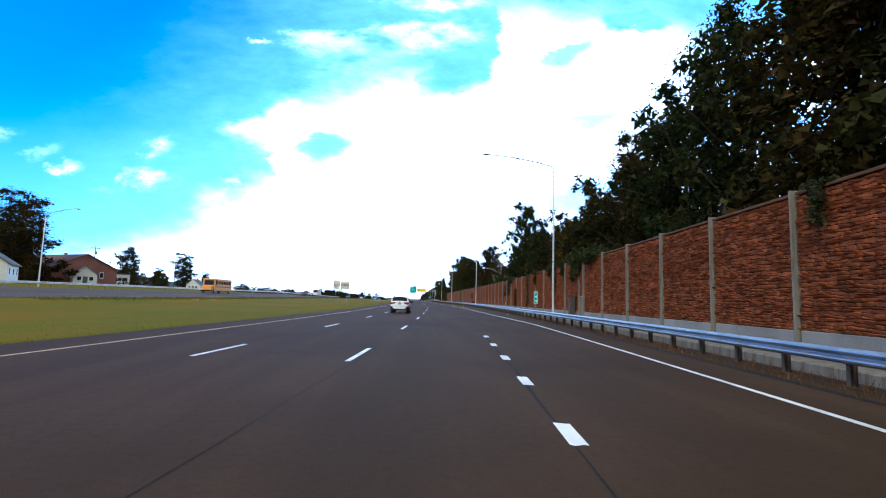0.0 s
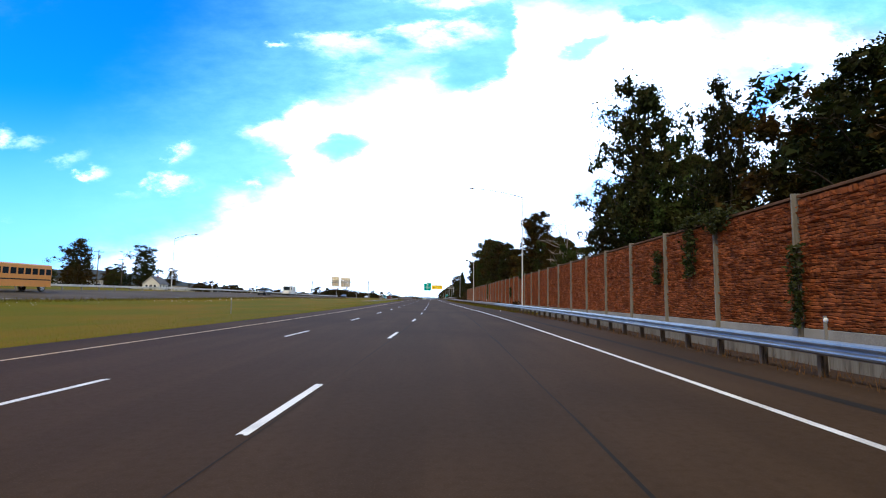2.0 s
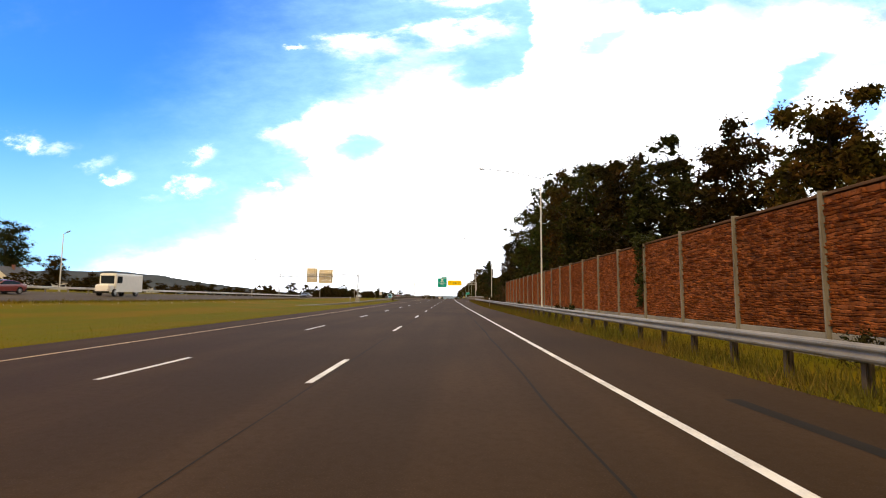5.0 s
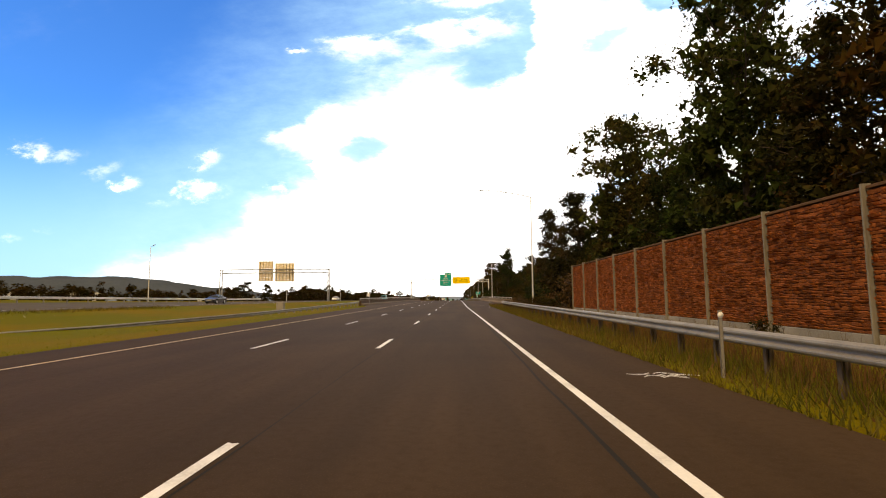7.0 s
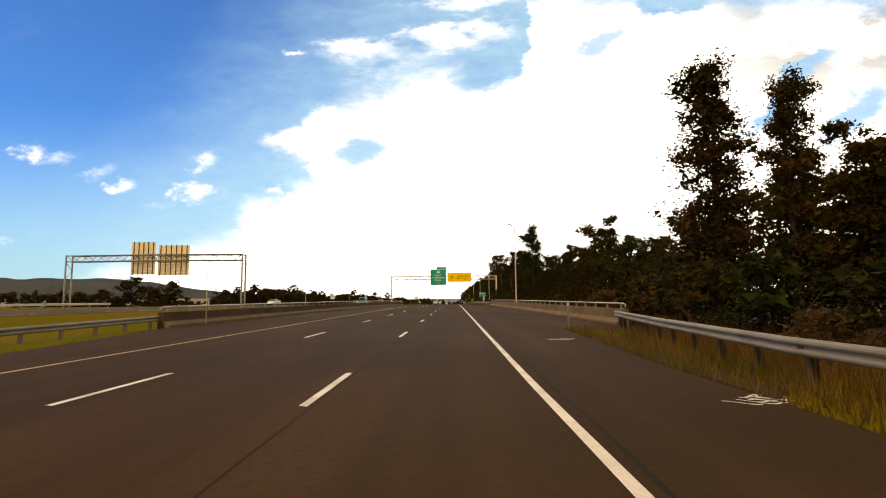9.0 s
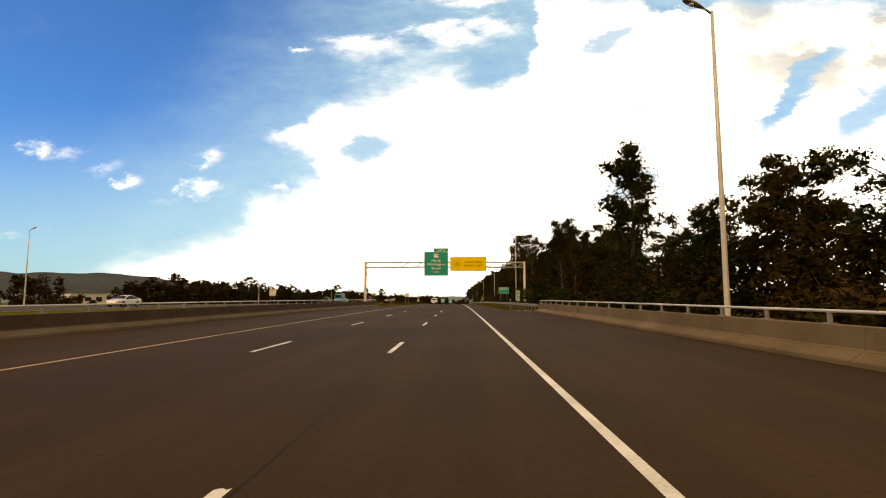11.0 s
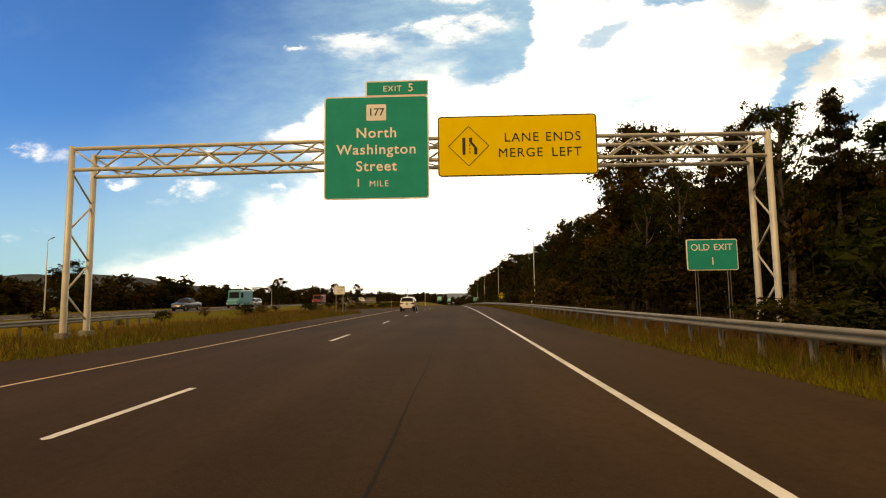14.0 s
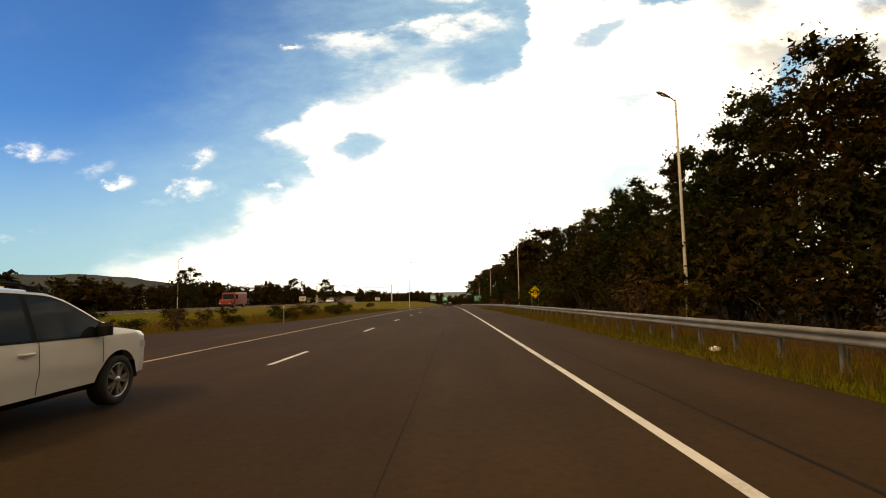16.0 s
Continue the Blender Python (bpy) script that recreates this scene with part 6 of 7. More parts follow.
def wheel(parent, x, y, r, rim, outward):
    """Wheel at x, y whose face looks to +x (outward 1) or -x."""
    g = outward
    m = pose(x, y, r)
    w = part("wheel", lathe([(0.05, 0), (r * 0.3, 0.0), (r * 0.64, -0.02 * g)]).mesh("wheel", True), TRIM, parent, m=m)
    part("tyre", lathe([(r * 0.66, 0.02 * g), (r * 0.70, 0.04 * g), (r * 0.9, 0.045 * g), (r * 0.985, 0.02 * g), (r, -0.02 * g), (r, -0.17 * g), (r * 0.95, -0.2 * g), (r * 0.66, -0.2 * g)]).mesh("tyre", True), TYRE, w)
    part("rim", lathe([(r * 0.68, 0.035 * g), (r * 0.655, 0.04 * g), (r * 0.63, 0.02 * g), (r * 0.62, -0.06 * g)]).mesh("rim", True), RIM_L, w, "bright alloy rim lip")
    sp = Shape()
    for k in range(5):
        a = 2 * math.pi * k / 5
        for off in (-0.15, 0.15):
            c, s = math.cos(a + off * 0.5), math.sin(a + off * 0.5)
            c2, s2 = math.cos(a + off * 1.4), math.sin(a + off * 1.4)
            p, q = Vector((0.025 * g, r * 0.1 * c, r * 0.1 * s)), Vector((0.02 * g, r * 0.645 * c2, r * 0.645 * s2))
            t = (q - p).normalized().cross(Vector((1, 0, 0))) * 0.026
            dx = Vector((0.03 * g, 0, 0))
            sp.add([p - t, p + t, q + t * 0.8, q - t * 0.8, p - t - dx, p + t - dx, q + t * 0.8 - dx, q - t * 0.8 - dx], [(0, 1, 2, 3), (7, 6, 5, 4), (0, 4, 5, 1), (1, 5, 6, 2), (2, 6, 7, 3), (3, 7, 4, 0)])
    part("spoke_ring", sp.mesh("spoke_ring"), rim, w)
    part("hub", lathe([(0.001, 0.04 * g), (r * 0.13, 0.04 * g), (r * 0.17, 0.015 * g)], 16).mesh("hub", True), rim, w)


class Body:
    """The skin of a car as a surface: half width at (y, z) and height at (y, x)."""

    def __init__(self, st):
        self.st = st

    def zt(self, y):
        return lerp(self.st["top"], y)

    def ze(self, y):
        return self.zt(y) - 0.05 - 0.03 * (self.zt(y) > 1.3)

    def floor(self, y):
        st = self.st
        z = st["sill"]
        for c in (-st["wb"], st["wb"]):
            R_ = st["r"] + 0.075
            if abs(y - c) < R_:
                z = max(z, st["r"] + math.sqrt(R_ * R_ - (y - c) ** 2))
        if abs(y) > st["L"] / 2 - 0.25:
            z += 0.05
        return z

    def X(self, y, z):
        st = self.st
        w, b = lerp(st["plan"], y), lerp(st["belt"], y)
        low = w * (1 - 0.05 * ((z - 0.72) / 0.45) ** 2) - (0.018 if z < 0.6 and abs(y) < 1.0 else 0.0)
        if z <= b:
            return low
        base = w * (1 - 0.05 * ((b - 0.72) / 0.45) ** 2)
        return base - (z - b) * st["tilt"] - 0.5 * max(0, z - b - 0.35) ** 2

    def top(self, y, x):
        e = max(self.X(y, self.ze(y)), 0.05)
        return self.ze(y) + (self.zt(y) - self.ze(y)) * (1 - min(1, (x / e) ** 2))


def patch(fn, us, vs, flip=False):
    """A grid surface through fn(u, v)."""
    n = len(vs)
    v = [fn(a, b) for a in us for b in vs]
    f = [(i * n + k, i * n + k + 1, i * n + n + k + 1, i * n + n + k) for i in range(len(us) - 1) for k in range(n - 1)]
    if flip:
        f = [t[::-1] for t in f]
    return v, f


def span(a, b, n):
    return [a + (b - a) * i / n for i in range(n + 1)]


def car(st, m, paint, label, rim=None, rails=False, fine=True, cladding=True, group="vehicles"):
    """A car whose nose points along local +y."""
    root = thing("car", m, label, "car", group)
    B = Body(st)
    L2 = st["L"] / 2
    ny = 96 if fine else 48
    ys = [L2 * math.sin(math.pi / 2 * q) * 0.15 + L2 * q * 0.85 for q in span(-1, 1, ny)]
    sh = Shape()
    for g in (1, -1):
        def side(y, q, g=g):
            lo, hi = B.floor(y), max(B.ze(y), B.floor(y) + 0.02)
            z = lo + (hi - lo) * q
            return (g * B.X(y, z), y, z)
        sh.add(*patch(side, ys, span(0, 1, 14), g < 0))
    sh.add(*patch(lambda y, q: (q * B.X(y, max(B.ze(y), B.floor(y) + 0.02)), y, B.top(y, q * B.X(y, B.ze(y)))), ys, span(-1, 1, 12), True))
    for y, fl in ((-L2, False), (L2, True)):
        sh.add(*patch(lambda q, k, y=y: (q * B.X(y, B.floor(y) + (B.ze(y) - B.floor(y)) * k), y, B.floor(y) + (B.top(y, q * B.X(y, B.ze(y))) - B.floor(y)) * k), span(-1, 1, 8), span(0, 1, 4), fl))
    bm = bmesh.new()
    bm.from_mesh(mesh_of(sh.v, sh.f))
    bmesh.ops.remove_doubles(bm, verts=bm.verts, dist=0.004)
    bmesh.ops.recalc_face_normals(bm, faces=bm.faces)
    for f in bm.faces:
        f.smooth = True
    part("body", bm, paint, root)
    # floor pan and wheel wells
    part("underbody", Shape().box(-0.72, 0.72, -L2 + 0.2, L2 - 0.25, st["sill"] - 0.1, st["sill"] + 0.16, 0.03).box(-0.62, 0.62, -st["wb"] - 0.5, st["wb"] + 0.5, st["sill"], 0.85, 0.03).mesh(), TRIM, root)
    # side glass
    a, b, c, d = st["glass"]

    def glass_limits(y, inset):
        back = max(0.0, min(1.0, (a + 0.75 - y) / 0.8))
        lo = lerp(st["belt"], y) + inset + st["kick"] * back ** 2
        hi = B.ze(y) - 0.025 - inset - (0.12 * back ** 2 if st["kick"] else 0.0)
        return lo, max(hi, lo + 0.004)

    for g in (1, -1):
        for y0, y1 in ((a, b), (c, d)):
            def pane(y, q, g=g, y0=y0):
                lo, hi = glass_limits(y, 0.025)
                z = lo + (hi - lo) * q
                return (g * (B.X(y, z) + 0.006), y, z)
            part("window", mesh_of(*patch(pane, span(y0, y1, 18), span(0, 1, 5), g < 0), "window", True), GLASS, root)
        # black frame round the glass
        def frame_(y, q, g=g):
            lo, hi = glass_limits(y, 0.0)
            z = lo + (hi - lo) * q
            return (g * (B.X(y, z) + 0.003), y, z)
        part("window_frame", mesh_of(*patch(frame_, span(a - 0.05, d + 0.06, 24), span(0, 1, 5), g < 0), "window_frame", True), TRIM, root)
        # seams, handles, mirrors, arches, sills
        if fine:
            for y in (-0.10, -1.02 if st is not PICKUP else -0.62, 0.98):
                part("door_seam", mesh_of(*patch(lambda z, k, y=y, g=g: (g * (B.X(y, z) + 0.002), y + (k - 0.5) * 0.012, z), span(max(B.floor(y), B.floor(y + 0.02)) + 0.02, lerp(st["belt"], y), 8), [0, 1], g > 0)), TRIM, root)
            for y in (-0.28, -1.12):
                z = lerp(st["belt"], y) - 0.13
                x = B.X(y, z)
                part("door_handle", Shape().tube([(g * (x - 0.01), y - 0.11, z), (g * (x + 0.03), y - 0.08, z), (g * (x + 0.03), y + 0.08, z), (g * (x - 0.01), y + 0.11, z)], 0.017, 8).mesh("door_handle", True), paint, root)
        mx = B.X(0.92, lerp(st["belt"], 0.92))
        zb_ = lerp(st["belt"], 0.92)
        mir = Shape().box(mx - 0.02, mx + 0.2, 0.83, 0.95, zb_ + 0.02, zb_ + 0.19, 0.04)
        part("wing_mirror", mesh_of([(g * p[0], p[1], p[2]) for p in mir.v], mir.f), TRIM, root, "black wing mirror")
        if cladding:
            for cy in (-st["wb"], st["wb"]):
                r0, r1 = st["r"] + 0.06, st["r"] + 0.15
                lo = math.asin(max(-1, (st["sill"] - st["r"]) / r1))
                def arch(t, q, g=g, cy=cy):
                    rr = r0 + (r1 - r0) * q
                    y, z = cy + rr * math.cos(t), st["r"] + rr * math.sin(t)
                    return (g * (B.X(y, z) + 0.012), y, z)
                part("arch_trim", mesh_of(*patch(arch, span(lo, math.pi - lo, 18), span(0, 1, 2), g > 0), "arch_trim", True), TRIM, root)
            def sill(y, q, g=g):
                z = st["sill"] - 0.05 + 0.10 * q
                return (g * (B.X(y, max(z, st["sill"])) + 0.012), y, z)
            part("sill_trim", mesh_of(*patch(sill, span(-st["wb"] + st["r"] + 0.1, st["wb"] - st["r"] - 0.1, 10), span(0, 1, 2), g < 0), "sill_trim", True), TRIM, root)
        for cy in (-st["wb"], st["wb"]):
            wheel(root, g * (lerp(st["plan"], cy) - 0.05), cy, st["r"], rim or RIM_L, g)
        if rails:
            y0, y1 = -1.5, 0.25
            pts = []
            for q in span(0, 1, 10):
                y = y0 + (y1 - y0) * q
                x = B.X(y, B.ze(y)) - 0.06
                pts.append((g * x, y, B.top(y, x) + 0.075 * min(1, 6 * q, 6 * (1 - q)) + 0.005))
            part("roof_rail", tube(pts, 0.021, 8), TRIM, root, "black roof rail")
            for y in (-1.35, -0.6, 0.1):
                x = B.X(y, B.ze(y)) - 0.06
                part("rail_foot", Shape().box(g * x - 0.02, g * x + 0.02, y - 0.07, y + 0.07, B.top(y, x) - 0.02, B.top(y, x) + 0.075, 0.01).mesh(), TRIM, root)
        # corner lamps wrapped round the body
        def wrap(q, k, y0, y1, x0, z0, z1, g=g, off=0.012):
            y = y0 + (y1 - y0) * q
            z = z0 + (z1 - z0) * k
            x = B.X(y, z)
            return (g * (x + off), y - off * (1 if y < 0 else -1), z)
        zl = lerp(st["belt"], -L2 + 0.15)
        def tail(q, k, g=g):
            y = -L2 + 0.42 * q ** 1.6
            t_ = max(0.0, (q - 0.35) / 0.65)
            deep = 0.09 + 0.11 * min(1.0, q / 0.2) if q < 0.35 else 0.20 - 0.13 * t_
            z = zl - 0.05 + 0.03 * t_ - deep * (1 - k)
            inner = lerp(st["plan"], -L2) * 0.52
            if q < 0.35:
                t = q / 0.35
                y = -L2
                while B.ze(y) < z and y < -L2 + 0.2:
                    y += 0.004
                return (g * (inner + (B.X(y, z) - inner) * t), y - 0.014, z)
            y = -L2 + 0.03 + 0.30 * ((q - 0.35) / 0.65)
            return (g * (B.X(y, z) + 0.012), y, z)
        part("tail_lamp", mesh_of(*patch(tail, span(0, 1, 14), span(0, 1, 3), g < 0), "tail_lamp", False), LAMP_R, root, "red tail lamp")
        zh = min(B.ze(L2 - 0.28), 0.9)
        part("headlamp", mesh_of(*patch(lambda q, k: wrap(q, k, L2 - 0.48, L2 - 0.12, 0, zh - 0.12 - 0.02 * q, zh - 0.0 - 0.06 * q, off=0.010), span(0, 1, 8), span(0, 1, 3), g < 0), "headlamp", True), LAMP_C, root, "clear headlamp")
    # screens
    for (y0, y1), nm in ((st["windshield"], "windshield"), (st["backlight"], "rear_window")):
        def screen(y, q):
            x = q * (B.X(y, B.ze(y)) - 0.07)
            return (x, y - (0.008 if y < 0 else -0.008), B.top(y, x) + 0.008)
        part(nm, mesh_of(*patch(screen, span(y0, y1, 8), span(-1, 1, 10), True), nm, True), GLASS, root)
    # tail: bumper cladding, plate, badge, spoiler
    z0 = st["sill"] - 0.02
    def bumper(q, k):
        a_ = (q - 0.5) * 2
        y = -L2 + 0.45 * max(0, abs(a_) - 0.55) / 0.45
        z = z0 - 0.04 + (0.06 + 0.27 * min(1.0, max(0.0, (abs(a_) - 0.40) / 0.05)) - 0.2 * max(0.0, (abs(a_) - 0.8) / 0.2)) * k
        x = (a_ / 0.55) * B.X(-L2, 0.6) if abs(a_) < 0.55 else math.copysign(B.X(y, 0.6) + 0.014, a_)
        return (x, y - 0.016, z)
    part("rear_bumper", mesh_of(*patch(bumper, span(0, 1, 24), span(0, 1, 3)), "rear_bumper", True), TRIM, root, "black lower bumper")
    part("hatch_seam", Shape().box(-0.62, 0.62, -L2 - 0.012, -L2 + 0.02, 0.68, 0.692).box(-0.3, 0.3, -L2 - 0.02, -L2 + 0.02, 0.99, 1.005).mesh(), TRIM, root)
    part("number_plate", Shape().box(-0.155, 0.155, -L2 - 0.03, -L2 + 0.02, 0.82, 0.98).mesh(), PLATE, root, "pale blue plate with a plain bar")
    part("plate_bar", Shape().box(-0.11, 0.11, -L2 - 0.034, -L2 - 0.028, 0.87, 0.93).mesh(), DARK_C, root)
    part("badge", lathe([(0.001, 0.0), (0.04, 0.0), (0.045, -0.02)], 16).mesh("badge", True), DARK_C, root, m=pose(0, -L2 + 0.0, 1.06, 0, 0, -90) @ Matrix.Diagonal((1, 1.5, 1, 1)))
    if fine:
        for g in (1, -1):
            part("reflector", Shape().box(g * 0.66 - 0.06, g * 0.66 + 0.06, -L2 - 0.02, -L2 + 0.01, z0 + 0.03, z0 + 0.12, 0.01).mesh(), LAMP_R, root)
            part("reversing_lamp", Shape().box(g * 0.62 - 0.08, g * 0.62 + 0.08, -L2 - 0.022, -L2 + 0.03, zl - 0.245, zl - 0.205, 0.008).mesh(), LAMP_C, root, "clear reversing lamp")
        part("lip", Shape().box(-0.58, 0.58, -L2 - 0.022, -L2 + 0.05, z0 + 0.03, z0 + 0.05, 0.005).mesh(), RIM_L, root, "thin silver bumper lip")
        if st["kick"] > 0.2:
            for g in (1, -1):
                part("window_pillar", mesh_of(*patch(lambda z, k, g=g: (g * (B.X(-1.12, z) + 0.009), -1.14 + 0.05 * k - 0.25 * (z - 1.08), z), span(lerp(st["belt"], -1.12) + 0.03, B.ze(-1.2) - 0.06, 6), [0, 1], g > 0)), TRIM, root)
                part("door_cladding", mesh_of(*patch(lambda y, q, g=g: (g * (B.X(y, st["sill"] + 0.1) + 0.016 * (1 if 0 < q < 1 else 0.2)), y, st["sill"] + 0.06 + 0.09 * q), span(-0.9, 0.9, 8), span(0, 1, 3), g < 0), "door_cladding", True), RIM_L, root, "pale grey strip low on the doors")
        y = st["backlight"][1] + 0.03
        xs = B.X(y, B.ze(y))
        part("spoiler", mesh_of(*patch(lambda q, k: (q * (xs + 0.01), y + 0.08 - 0.24 * k, B.top(y, q * xs) + 0.025 - 0.02 * k), span(-1, 1, 10), span(0, 1, 3), False), "spoiler", True), TRIM if st is CROSSOVER else paint, root)
        part("wiper", tube([(-0.3, st["backlight"][0] + 0.03, B.top(st["backlight"][0], 0) + 0.05), (0.12, st["backlight"][0] + 0.02, B.top(st["backlight"][0], 0) + 0.05)], 0.012, 6), TRIM, root)
    return root


car(CROSSOVER, at(77.05, -4.1), PEARL, "white compact crossover with black cladding driving in the middle lane", RIM_D, True)
car(SUV, at(472.1, -6.95), WHITE_C, "cream-white sport utility vehicle with roof rails in the passing lane", RIM_L, True, cladding=False)

for st, s, d, paint, label in ((SUV, 68, -41, DARK_C, "dark blue sport utility vehicle on the far carriageway"), (PICKUP, 205, -42, DARK_C, "dark pickup truck on the far carriageway"), (SEDAN, 214, -45, RED_C, "dark red car on the far carriageway"),
                               (SEDAN, 302, -40, DARK_C, "dark sedan on the far carriageway"), (SEDAN, 392, -42, WHITE_C, "white car on the far carriageway"), (PICKUP, 484, -41, DARK_C, "dark pickup truck on the far carriageway"), (SUV, 508, -41, SILVER_C, "silver car on the far carriageway"),
                               (SUV, 640, -45, WHITE_C, "white car on the far carriageway")):
    car(st, at(s, d, opp_z(s, d), 180), paint, label, None, False, False, False, "far vehicles")
car(SEDAN, at(760, -7.3), DARK_C, "dark car far ahead on the carriageway", None, False, False, False, "far vehicles")
car(SUV, at(700, -3.6), DARK_C, "dark car far ahead on the carriageway", None, False, False, False, "far vehicles")


def box_vehicle(name, m, L, W, H, paint, label, category, cab=2.0, stripe=None, windows=0, hood=1.0, cargo=None):
    """A truck, van or bus: hood, cab and body with glass, wheels and bumpers; nose to +y."""
    root = thing(name, m, label, category, "far vehicles")
    part("body", Shape().box(-W / 2, W / 2, -L / 2, L / 2 - hood - (cab if cargo else 0.0), 0.55 if not cargo else 0.9, H, 0.12).mesh(), cargo or paint, root)
    if cargo:
        part("cab", Shape().box(-W / 2 + 0.08, W / 2 - 0.08, L / 2 - hood - cab + 0.1, L / 2 - hood, 0.55, H * 0.86, 0.18).mesh(), paint, root)
    part("hood", Shape().box(-W / 2 + 0.15, W / 2 - 0.15, L / 2 - hood - 0.05, L / 2, 0.5, 0.5 + min(1.0, H * 0.42), 0.15).mesh(), paint, root)
    zt = H * (0.8 if cargo else 0.9)
    part("windshield", Shape().box(-W / 2 + 0.22, W / 2 - 0.22, L / 2 - hood - 0.05, L / 2 - hood + 0.03, zt * 0.62, zt, 0.05).mesh(), GLASS, root)
    for g in (1, -1):
        x = g * (W / 2 + (-0.08 if cargo else 0.0))
        part("window", Shape().box(min(x, x + g * 0.012), max(x, x + g * 0.012), L / 2 - hood - min(cab, 1.2), L / 2 - hood - 0.25, zt * 0.64, zt * 0.97).mesh(), GLASS, root)
        for k in range(windows):
            y1 = L / 2 - hood - 1.6 - k * 0.95
            part("window", Shape().box(min(x, x + g * 0.012), max(x, x + g * 0.012), y1 - 0.72, y1, H * 0.62, H * 0.84).mesh(), GLASS, root)
        if stripe:
            part("stripe", Shape().box(min(x, x + g * 0.014), max(x, x + g * 0.014), -L / 2 + 0.2, L / 2 - hood - 0.2, H * 0.42, H * 0.46).mesh(), stripe, root)
        part("headlamp", Shape().box(g * W * 0.36 - 0.12, g * W * 0.36 + 0.12, L / 2, L / 2 + 0.03, 0.75, 0.93, 0.01).mesh(), LAMP_C, root)
        for y in ((L / 2 - hood * 0.7 - 0.3), -L / 2 + 1.3):
            wheel(root, g * (W / 2 - 0.05), y, 0.46, RIM_L, g)
    part("bumper", Shape().box(-W / 2 + 0.1, W / 2 - 0.1, L / 2 - 0.02, L / 2 + 0.12, 0.42, 0.66, 0.04).mesh(), TRIM, root)
    return root


box_vehicle("school_bus", at(135, -46, opp_z(135, -46), 180), 10.5, 2.4, 3.0, BUS_C, "yellow school bus with dark windows on the far carriageway", "bus", 1.2, TRIM, 8, 1.3)
box_vehicle("delivery_truck", at(229, -43, opp_z(229, -43), 180), 6.5, 2.2, 2.9, WHITE_C, "white delivery van on the far carriageway", "truck", 1.6, None, 0, 1.0)
box_vehicle("box_truck", at(503, -41.5, opp_z(503, -41.5), 180), 6.4, 2.3, 3.2, TEAL_C, "light blue box truck on the far carriageway", "truck", 2.0, None, 0, 1.0)
box_vehicle("dump_truck", at(556, -41.5, opp_z(556, -41.5), 180), 6.5, 2.4, 2.7, RED_C, "red work truck on the far carriageway", "truck", 2.0, None, 0, 1.4)


# ---- buildings and masts beyond the far carriageway ----
SIDING = mat("pale painted siding", (0.66, 0.64, 0.58), (0.56, 0.54, 0.48), 0.7, 0, 20, 0.8, 0.15, tone=0.1, stretch=(1, 1, 8))
BRICK = mat("red-brown brick", (0.22, 0.09, 0.06), (0.16, 0.07, 0.05), 0.9, 0, 12, 0.5, 0.4, tone=0.25)
ROOF_G = mat("grey roof shingle", (0.10, 0.10, 0.105), (0.075, 0.075, 0.08), 0.9, 0, 14, 0.6, 0.3, tone=0.25)
ROOF_B = mat("brown roof shingle", (0.13, 0.065, 0.045), (0.10, 0.05, 0.035), 0.9, 0, 14, 0.6, 0.3, tone=0.25)
WINDOW = glass_mat("house window glass", (0.03, 0.035, 0.04), 0.08)


def house(x, y, z, w, l, h, rise, wall, roof, label, spin=0, nwin=3):
    """Gabled building; the gable looks along local -y."""
    root = thing("house", pose(x, y, z, 0, 0, spin), label, "house", "roadside buildings")
    walls = Shape().box(-w / 2, w / 2, -l / 2, l / 2, -1.0, h)
    walls.add([(-w / 2, -l / 2, h), (w / 2, -l / 2, h), (0, -l / 2, h + rise), (-w / 2, l / 2, h), (w / 2, l / 2, h), (0, l / 2, h + rise)], [(0, 1, 2), (5, 4, 3)])
    part("wall", mesh_of(walls.v, walls.f), wall, root)
    o, t = 0.45, 0.16
    for g in (1, -1):
        r = Shape()
        e = Vector((g * (w / 2 + o), 0, h - rise * o / (w / 2)))
        top = Vector((0, 0, h + rise + 0.02))
        v = []
        for yy in (-l / 2 - o, l / 2 + o):
            v += [(e.x, yy, e.z), (top.x, yy, top.z), (top.x, yy, top.z + t), (e.x, yy, e.z + t)]
        r.add(v, [(0, 1, 2, 3), (7, 6, 5, 4), (0, 4, 5, 1), (1, 5, 6, 2), (2, 6, 7, 3), (3, 7, 4, 0)])
        part("roof", r.mesh("roof"), roof, root)
        for k in range(nwin):
            yy = -l / 2 + l * (k + 0.5) / nwin
            wn = part("window", Shape().box(min(g * w / 2, g * (w / 2 + 0.03)), max(g * w / 2, g * (w / 2 + 0.03)), yy - 0.5, yy + 0.5, h * 0.38, h * 0.78).mesh(), WHITE, root)
            part("pane", Shape().box(min(g * (w / 2 + 0.03), g * (w / 2 + 0.04)), max(g * (w / 2 + 0.03), g * (w / 2 + 0.04)), yy - 0.42, yy + 0.42, h * 0.41, h * 0.75).mesh(), WINDOW, wn)
    for xx in (-w * 0.25, w * 0.25):
        wn = part("window", Shape().box(xx - 0.5, xx + 0.5, -l / 2 - 0.03, -l / 2, h * 0.38, h * 0.8).mesh(), WHITE, root)
        part("pane", Shape().box(xx - 0.42, xx + 0.42, -l / 2 - 0.04, -l / 2 - 0.03, h * 0.41, h * 0.77).mesh(), WINDOW, wn)
    part("door", Shape().box(-0.5, 0.5, -l / 2 - 0.05, -l / 2, 0.0, 2.05, 0.02).mesh(), ROOF_G, root)
    part("chimney", Shape().box(0.4, 1.0, -0.3, 0.3, h, h + rise + 0.7, 0.03).mesh(), BRICK, root)
    return root


